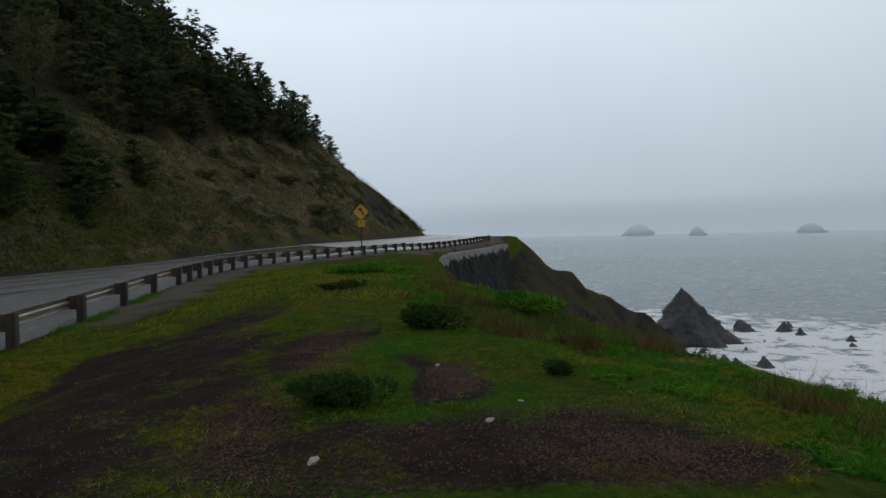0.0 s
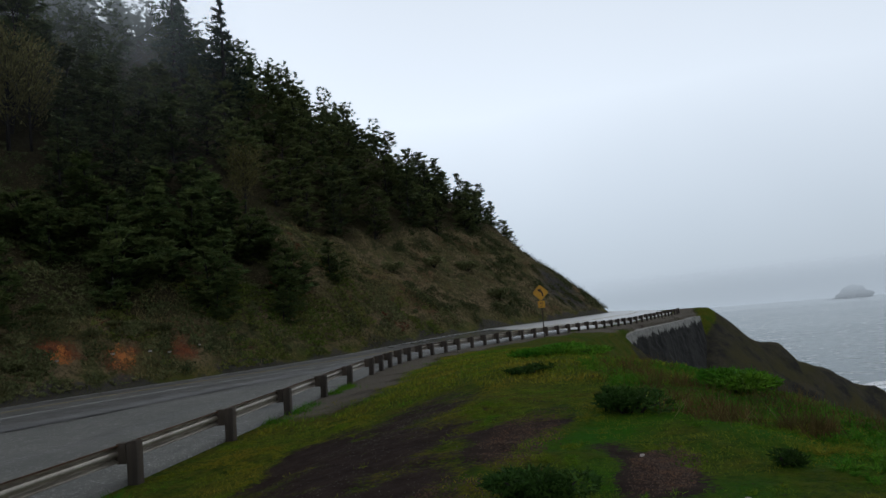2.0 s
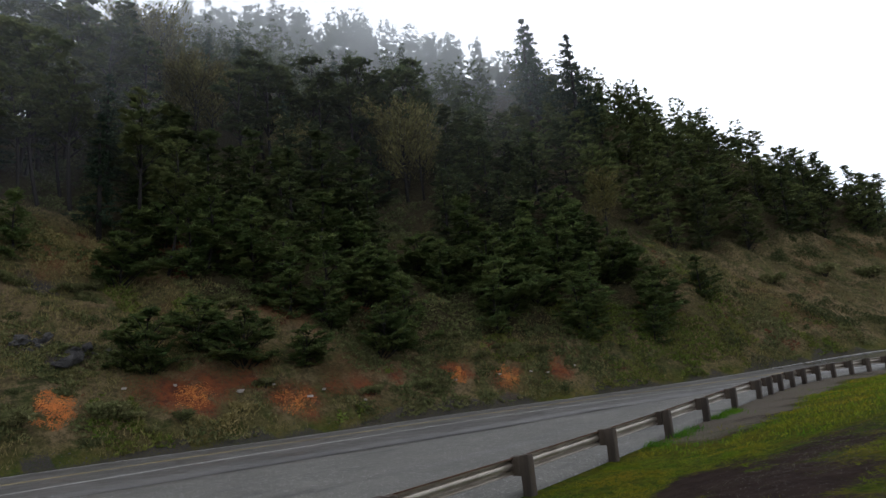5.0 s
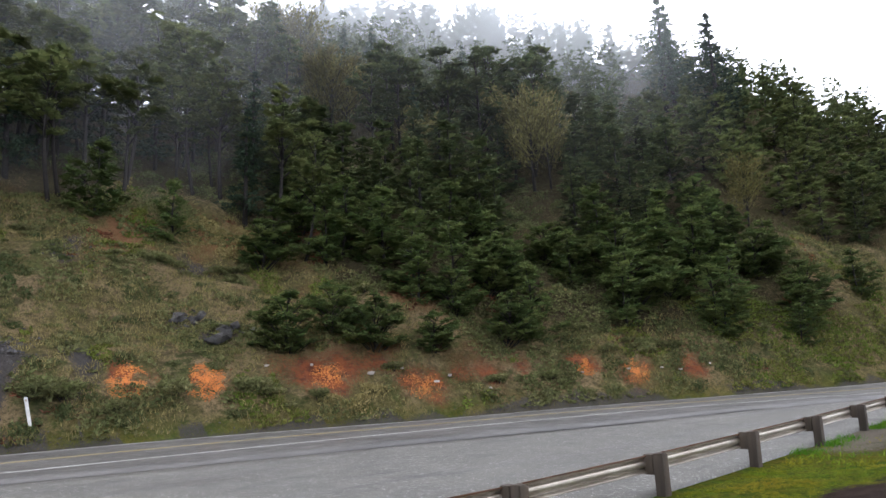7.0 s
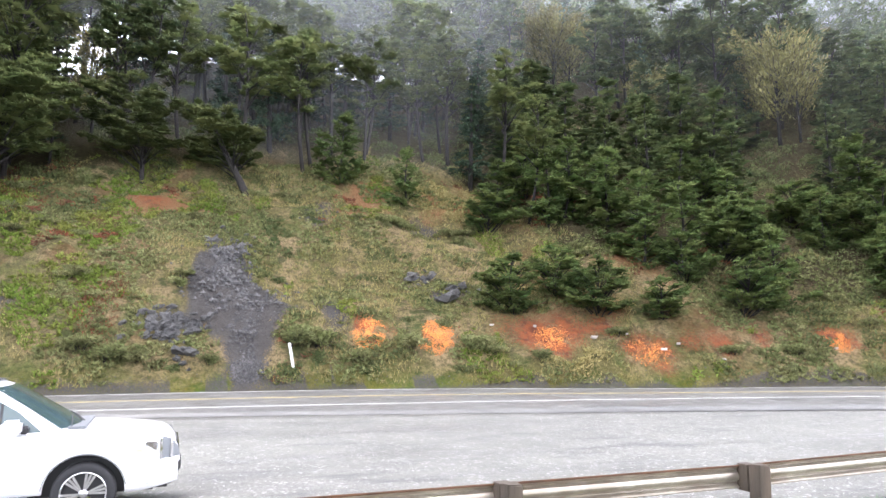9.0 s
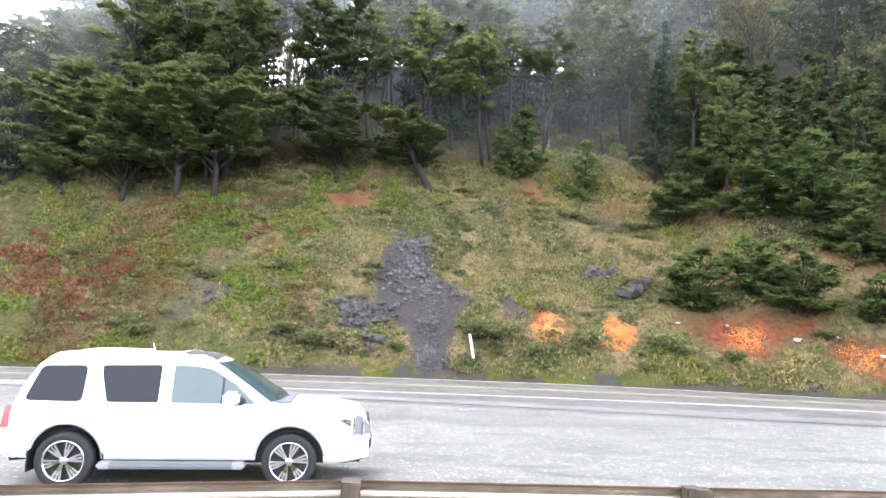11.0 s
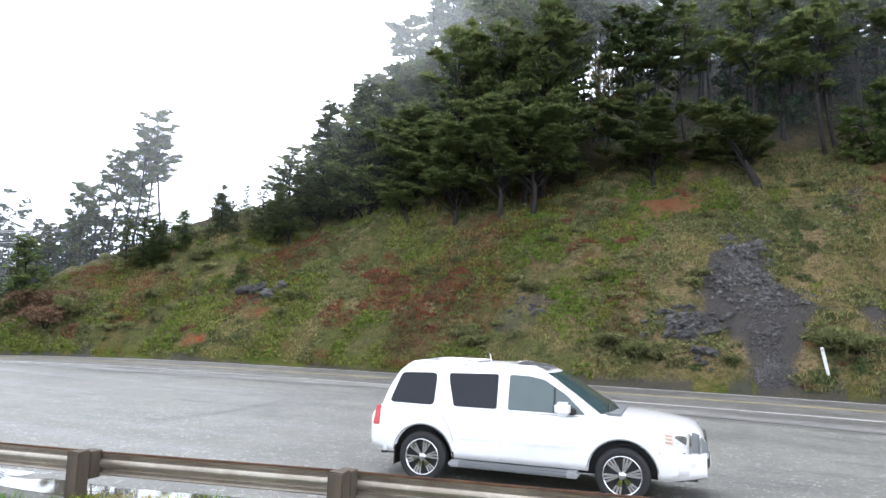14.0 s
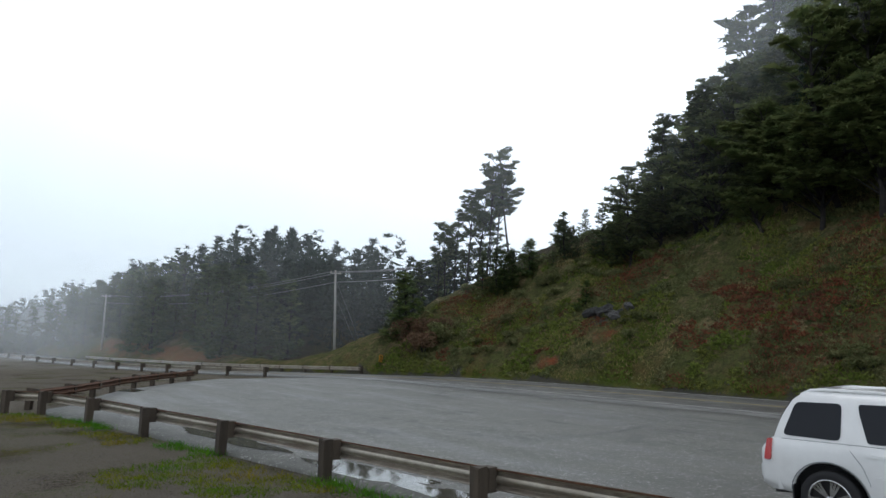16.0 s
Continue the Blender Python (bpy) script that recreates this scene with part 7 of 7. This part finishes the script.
def parked_suv():
    car = new("suv")
    tagged(car, "large white sport utility vehicle parked on the lay-by, chrome wheels", "car")
    # lower body: stations along the car
    xs = sorted(set([round(v, 3) for v in np.arange(0.04, 5.2, 0.06)] + [0.0, 5.19, 5.22] + [round(h + s, 3) for h in (WB0, WB1) for s in (-0.5, -0.49, -0.47, -0.44, 0.44, 0.47, 0.49, 0.5)]))
    vs, fs = [], []
    levels = 8
    for x in xs:
        top = hood(x)
        sh = top - 0.05
        lo = min(sill(x), sh - 0.05)
        row = [(x, -half_width(x, lo) + 0.10, lo)]
        for j in range(levels):
            z = lo + (sh - lo) * j / (levels - 1)
            row.append((x, -half_width(x, z), z))
        w = half_width(x, sh)
        row += [(x, -w * 0.96, top - 0.018), (x, -w * 0.85, top), (x, -w * 0.45, top + 0.02), (x, 0, top + 0.028)]
        row += [(a, -b, c) for a, b, c in row[-2::-1]]
        vs += row
    n = len(row)
    for i in range(len(xs) - 1):
        for k in range(n - 1):
            p = i * n + k
            fs.append((p, p + n, p + n + 1, p + 1))
    fs.append(tuple(range(n)))
    fs.append(tuple(range((len(xs) - 1) * n, len(xs) * n))[::-1])
    mesh_object("body", vs, fs, M_CAR, car, True)
    # cabin: rings at rising heights
    vs, fs = [], []
    zs = [1.12, 1.19, 1.26, 1.42, 1.56, 1.66, 1.74, 1.79, 1.83, 1.865, 1.89, 1.905]
    m = 16
    for z in zs:
        b = float(np.interp(z, [1.12, 1.20, 1.76, 1.83, 1.88, 1.905], [0.94, 0.93, 0.79, 0.755, 0.69, 0.60]))
        ring = []
        for k in range(m + 1):
            y = -b + 2 * b * k / m
            ring.append((front_x(y, z) - (0.05 if k in (0, m) else 0), y, z))
        for k in range(m + 1):
            y = b - 2 * b * k / m
            ring.append((rear_x(z) + 0.10 * (abs(y) / b) ** 4, y, z))
        # sides get points between, to stay straight
        vs += ring
    n = len(ring)
    for i in range(len(zs) - 1):
        for k in range(n):
            p, q = i * n + k, i * n + (k + 1) % n
            fs.append((p, q, q + n, p + n))
    o = (len(zs) - 1) * n
    vs.append((1.8, 0, 1.925))
    c = len(vs) - 1
    for k in range(n):
        fs.append((o + k, o + (k + 1) % n, c))
    mesh_object("cabin", vs, fs, M_CAR, car, True)
    # glass
    ws, wf = [], []
    for i in range(9):
        z = 1.24 + 0.56 * i / 8
        b = float(np.interp(z, [1.24, 1.80], [0.81, 0.66]))
        for k in range(11):
            y = -b + 2 * b * k / 10
            ws.append((front_x(y, z) + 0.010, y, z + 0.006))
    for i in range(8):
        for k in range(10):
            p = i * 11 + k
            wf.append((p, p + 1, p + 12, p + 11))
    mesh_object("windscreen", ws, wf, M_GLASS, car, True, "windscreen tinted faintly green")
    rw = [(rear_x(z) - 0.008 + 0.10 * (abs(y) / 0.85) ** 4, y, z) for z in (1.32, 1.5, 1.72) for y in (-0.7, -0.35, 0, 0.35, 0.7)]
    mesh_object("rear_window", rw, [(i * 5 + k, i * 5 + k + 5, i * 5 + k + 6, i * 5 + k + 1) for i in range(2) for k in range(4)], M_TINT, car)
    for s in (-1, 1):
        side_patch("window", rounded([(0.30, 1.235), (1.08, 1.225), (1.09, 1.735), (0.47, 1.72)], 0.08), car, M_TINT, s, label="dark privacy-glass quarter window")
        side_patch("window", rounded([(1.42, 1.225), (2.13, 1.225), (2.13, 1.76), (1.30, 1.74), (1.31, 1.62)], 0.04), car, M_TINT, s, label="dark privacy-glass rear door window")
        side_patch("window", rounded([(2.31, 1.225), (3.52, 1.225), (3.22, 1.50), (2.86, 1.715), (2.62, 1.755), (2.31, 1.76)], 0.035), car, M_GLASS, s, label="front door window, lightly tinted")
        side_patch("pillar_trim", [(3.02, 1.23), (3.05, 1.23), (3.05, 1.60), (3.02, 1.615)], car, M_TRIM, s, 0.009)
        # doors: gaps, handles, rubbing strip, wheel-arch lips
        seam_line("door_gap", [(1.20, 1.19), (1.22, 1.1), (1.36, 0.92), (1.44, 0.7), (1.45, 0.46)], car, s)
        seam_line("door_gap", [(2.22, 1.20), (2.22, 0.46)], car, s)
        seam_line("door_gap", [(3.56, 1.19), (3.57, 1.0), (3.52, 0.46)], car, s)
        seam_line("door_gap", [(0.30, 1.185), (1.20, 1.19), (3.55, 1.195)], car, s, 0.006)
        for x0, x1 in ((1.50, 2.17), (2.27, 3.42)):
            side_patch("rubbing_strip", rounded([(x0, 0.74), (x1, 0.74), (x1, 0.81), (x0, 0.81)], 0.03), car, M_CAR, s, 0.022, 0.03)
        for x0 in (1.40, 2.30):
            h = side_patch("door_handle", rounded([(x0, 1.05), (x0 + 0.24, 1.05), (x0 + 0.24, 1.095), (x0, 1.095)], 0.02), car, M_CAR, s, 0.035, 0.03)
        for hb in (WB0, WB1):
            arc = [(hb + 0.512 * math.cos(a), HUB + 0.015 + 0.505 * math.sin(a)) for a in np.linspace(0.12, math.pi - 0.12, 26)]
            seam_line("arch_lip", arc, car, s, 0.014, M_GREY)
        seam_line("bumper_gap", [(4.56, 0.765), (4.9, 0.775), (5.12, 0.765)], car, s, 0.014, M_GREY)
        # lamps on the corners
        side_patch("tail_lamp", rounded([(0.045, 0.86), (0.15, 0.86), (0.17, 1.17), (0.09, 1.17)], 0.03), car, M_RED, s, 0.03, 0.05, "red tail lamp")
        for zz in (0.905, 0.955, 1.005):
            side_patch("side_marker", rounded([(4.655, zz), (4.755, zz - 0.012), (4.75, zz + 0.022), (4.64, zz + 0.034)], 0.012), car, M_AMBER, s, 0.017, 0.01, "amber bar of the corner lamp")
        side_patch("fog_lamp", rounded([(4.98, 0.56), (5.06, 0.56), (5.06, 0.64), (4.98, 0.64)], 0.03), car, M_LAMP, s, 0.006, 0.02)
        # door mirror
        vs, fs = [], []
        bm = bmesh.new()
        bm = box_bm(0.22, 0.24, 0.19, 0.04, (3.20, s * 1.12, 1.32), bm)
        mir = part("door_mirror", bm, M_CAR, car)
        box = box_bm(0.10, 0.14, 0.10, 0.02, (3.32, s * 0.97, 1.27))
        part("mirror_foot", box, M_TRIM, mir)
        # side step and mud flap
        part("side_step", box_bm(1.95, 0.24, 0.09, 0.03, (2.42, s * 0.99, 0.36)), M_GREY, car, "grey plastic side step")
        for xx in (1.50, 3.33):
            part("step_end", box_bm(0.2, 0.245, 0.095, 0.03, (xx, s * 0.992, 0.36)), M_STEELPALE, car)
        part("mud_flap", box_bm(0.02, 0.26, 0.36, 0.006, (WB0 - 0.49, s * 0.84, 0.42)), M_TRIM, car)
        part("mud_flap", box_bm(0.02, 0.24, 0.22, 0.006, (WB0 + 0.52, s * 0.85, 0.42)), M_TRIM, car)
        # roof rails
        for x0, x1 in ((0.5, 1.75), (1.98, 2.5)):
            zr_ = [1.82, 1.885, 1.905, 1.905, 1.89, 1.83]
            px_ = [x0, x0 + 0.14, x0 + 0.3, x1 - 0.25, x1 - 0.12, x1]
            v, f = tube([(a, s * 0.67, b) for a, b in zip(px_, zr_)], [0.022, 0.028, 0.026, 0.026, 0.028, 0.022], 8)
            mesh_object("roof_rail", v, f, M_CAR, car, True, "white and chrome roof rail")
        wheel(car, WB0, s * 0.855, s)
        wheel(car, WB1, s * 0.855, s)
    part("roof_bar", box_bm(0.05, 1.2, 0.02, 0.006, (0.75, 0, 1.925)), M_CHROME, car)
    part("roof_bar", box_bm(0.05, 1.2, 0.02, 0.006, (1.75, 0, 1.93)), M_CHROME, car)
    sv = [(x, y, 1.914 + 0.036 * (1 - (y / 0.62) ** 2) - 0.066 * (x - 2.36) / 0.52) for x in (2.36, 2.62, 2.88) for y in np.linspace(-0.5, 0.5, 9)]
    mesh_object("sunroof", sv, [(i * 9 + k, i * 9 + k + 1, i * 9 + k + 10, i * 9 + k + 9) for i in range(2) for k in range(8)], M_TRIM, car, True, "black glass sunroof panel")
    part("underbody", box_bm(4.7, 1.36, 0.55, 0.05, (2.6, 0, 0.60)), M_TRIM, car, "black underbody")
    v, f = tube([(1.86, -0.25, 1.92), (1.82, -0.25, 2.06)], [0.012, 0.008], 6)
    mesh_object("aerial", v, f, M_POSTWHITE, car)
    for y0, y1 in ((-0.62, -0.05), (0.0, 0.58)):
        v, f = tube([(front_x(y0, 1.24) + 0.03, y0, 1.255), (front_x((y0 + y1) / 2, 1.30) + 0.03, (y0 + y1) / 2, 1.31), (front_x(y1, 1.34) + 0.03, y1, 1.345)], [0.012, 0.01, 0.008], 5)
        mesh_object("wiper", v, f, M_TRIM, car)
    part("cowl", box_bm(0.24, 1.40, 0.03, 0.01, (3.90, 0, 1.238)), M_GREY, car, "grey windscreen cowl")
    # front: grille, lamps, bumper
    def wrap(name, x0, x1, z0, z1, mat, s, off, parent=car, label=""):
        """A plate bent round the nose's corner."""
        n_x = 7
        v_, f_ = [], []
        for i in range(n_x):
            x = x0 + (x1 - x0) * i / (n_x - 1)
            for z in (z0, (z0 + z1) / 2, z1):
                v_.append((x + off * 0.8, s * (half_width(x, z) + off), min(z, hood(x) - 0.02)))
        for i in range(n_x - 1):
            for j in range(2):
                p = i * 3 + j
                f_.append((p, p + 3, p + 4, p + 1))
        return mesh_object(name, v_, f_, mat, parent, True, label)
    for s in (-1, 1):
        lamp_shell = side_patch("headlamp", rounded([(4.58, 1.075), (4.66, 0.88), (4.97, 0.83), (5.0, 1.045)], 0.035), car, M_LAMP, s, 0.012, 0.03, "large clear headlamp swept round the corner")
        side_patch("lamp_reflector", rounded([(4.78, 0.905), (4.94, 0.88), (4.95, 1.01), (4.78, 1.035)], 0.05), lamp_shell, M_CHROME, s, 0.016, 0.01)
        wrap("corner_grille", 4.98, 5.22, 0.78, 1.10, M_GREY, s, 0.018, car, "black grille wing")
        for xa in (4.95, 5.09):
            wrap("grille_bar", xa, xa + 0.035, 0.77, 1.10, M_CHROME, s, 0.03)
    gr = part("grille", box_bm(0.04, 0.96, 0.22, 0.015, (5.19, 0, 0.86)), M_TRIM, car, "black grille with chrome bars")
    for y in (-0.42, -0.16, 0.16, 0.42):
        part("grille_bar", box_bm(0.03, 0.06, 0.22, 0.012, (5.217, y, 0.86)), M_CHROME, gr)
    part("grille_bar", box_bm(0.03, 0.96, 0.04, 0.012, (5.217, 0, 0.755)), M_CHROME, gr)
    vs, fs = [], []
    prof = [(0.44, -0.02), (0.46, 0.07), (0.56, 0.10), (0.68, 0.09), (0.735, 0.03), (0.74, -0.10)]
    ys = np.linspace(-0.93, 0.93, 19)
    for y in ys:
        back = 0.42 * (abs(y) / 0.93) ** 3.0
        for z, o_ in prof:
            vs.append((5.17 + o_ - back, y * (1.0 if abs(y) < 0.9 else 0.985), z))
    k = len(prof)
    for i in range(len(ys) - 1):
        for j in range(k - 1):
            p = i * k + j
            fs.append((p, p + k, p + k + 1, p + 1))
    mesh_object("front_bumper", vs, fs, M_CAR, car, True)
    iv = [(5.278 - 0.42 * (abs(y) / 0.93) ** 3.0, y, z) for y in np.linspace(-0.74, 0.74, 15) for z in (0.52, 0.66)]
    mesh_object("air_intake", iv, [(2 * i, 2 * i + 2, 2 * i + 3, 2 * i + 1) for i in range(14)], M_TRIM, car)
    part("skid_plate", box_bm(0.30, 1.4, 0.10, 0.04, (4.98, 0, 0.40)), M_TRIM, car)
    part("number_plate", box_bm(0.012, 0.32, 0.16, 0.004, (5.282, 0, 0.60)), M_LAMP, car, "blank pale number plate")
    # rear bumper, exhaust
    rv, rf = [], []
    for y in np.linspace(-0.985, 0.985, 21):
        fwd = 0.34 * max(0.0, (abs(y) - 0.80) / 0.185) ** 2
        rv += [(0.06 + fwd * 0.6, y * 0.985, 0.44), (-0.03 + fwd, y, 0.47), (-0.085 + fwd, y, 0.60), (-0.085 + fwd, y, 0.74), (-0.05 + fwd, y, 0.80), (0.09 + fwd * 0.7, y * 0.985, 0.82)]
    for i in range(20):
        for j in range(5):
            p = i * 6 + j
            rf.append((p, p + 1, p + 7, p + 6))
    mesh_object("rear_bumper", rv, rf, M_CAR, car, True)
    part("bumper_step", box_bm(0.12, 1.4, 0.03, 0.01, (0.0, 0, 0.815)), M_TRIM, car)
    v, f = tube([(0.55, -0.62, 0.42), (0.10, -0.74, 0.40)], [0.04, 0.04], 12)
    mesh_object("exhaust_pipe", v, f, M_TRIM, car, True)
    return car


suv = parked_suv()
HEAD = 0.14
fw, rt = Vector((-math.sin(HEAD), math.cos(HEAD), 0)), Vector((math.cos(HEAD), math.sin(HEAD), 0))
rear_hub = Vector((-10.02, -6.13, 0))
spot = rear_hub - fw * WB0 - rt * 0.98
suv.matrix_basis = Matrix.Translation((spot.x, spot.y, float(z_road(-6.1)) - 0.005)) @ Matrix.Rotation(math.pi / 2 + HEAD, 4, "Z") @ Matrix.Rotation(-0.018, 4, "Y")
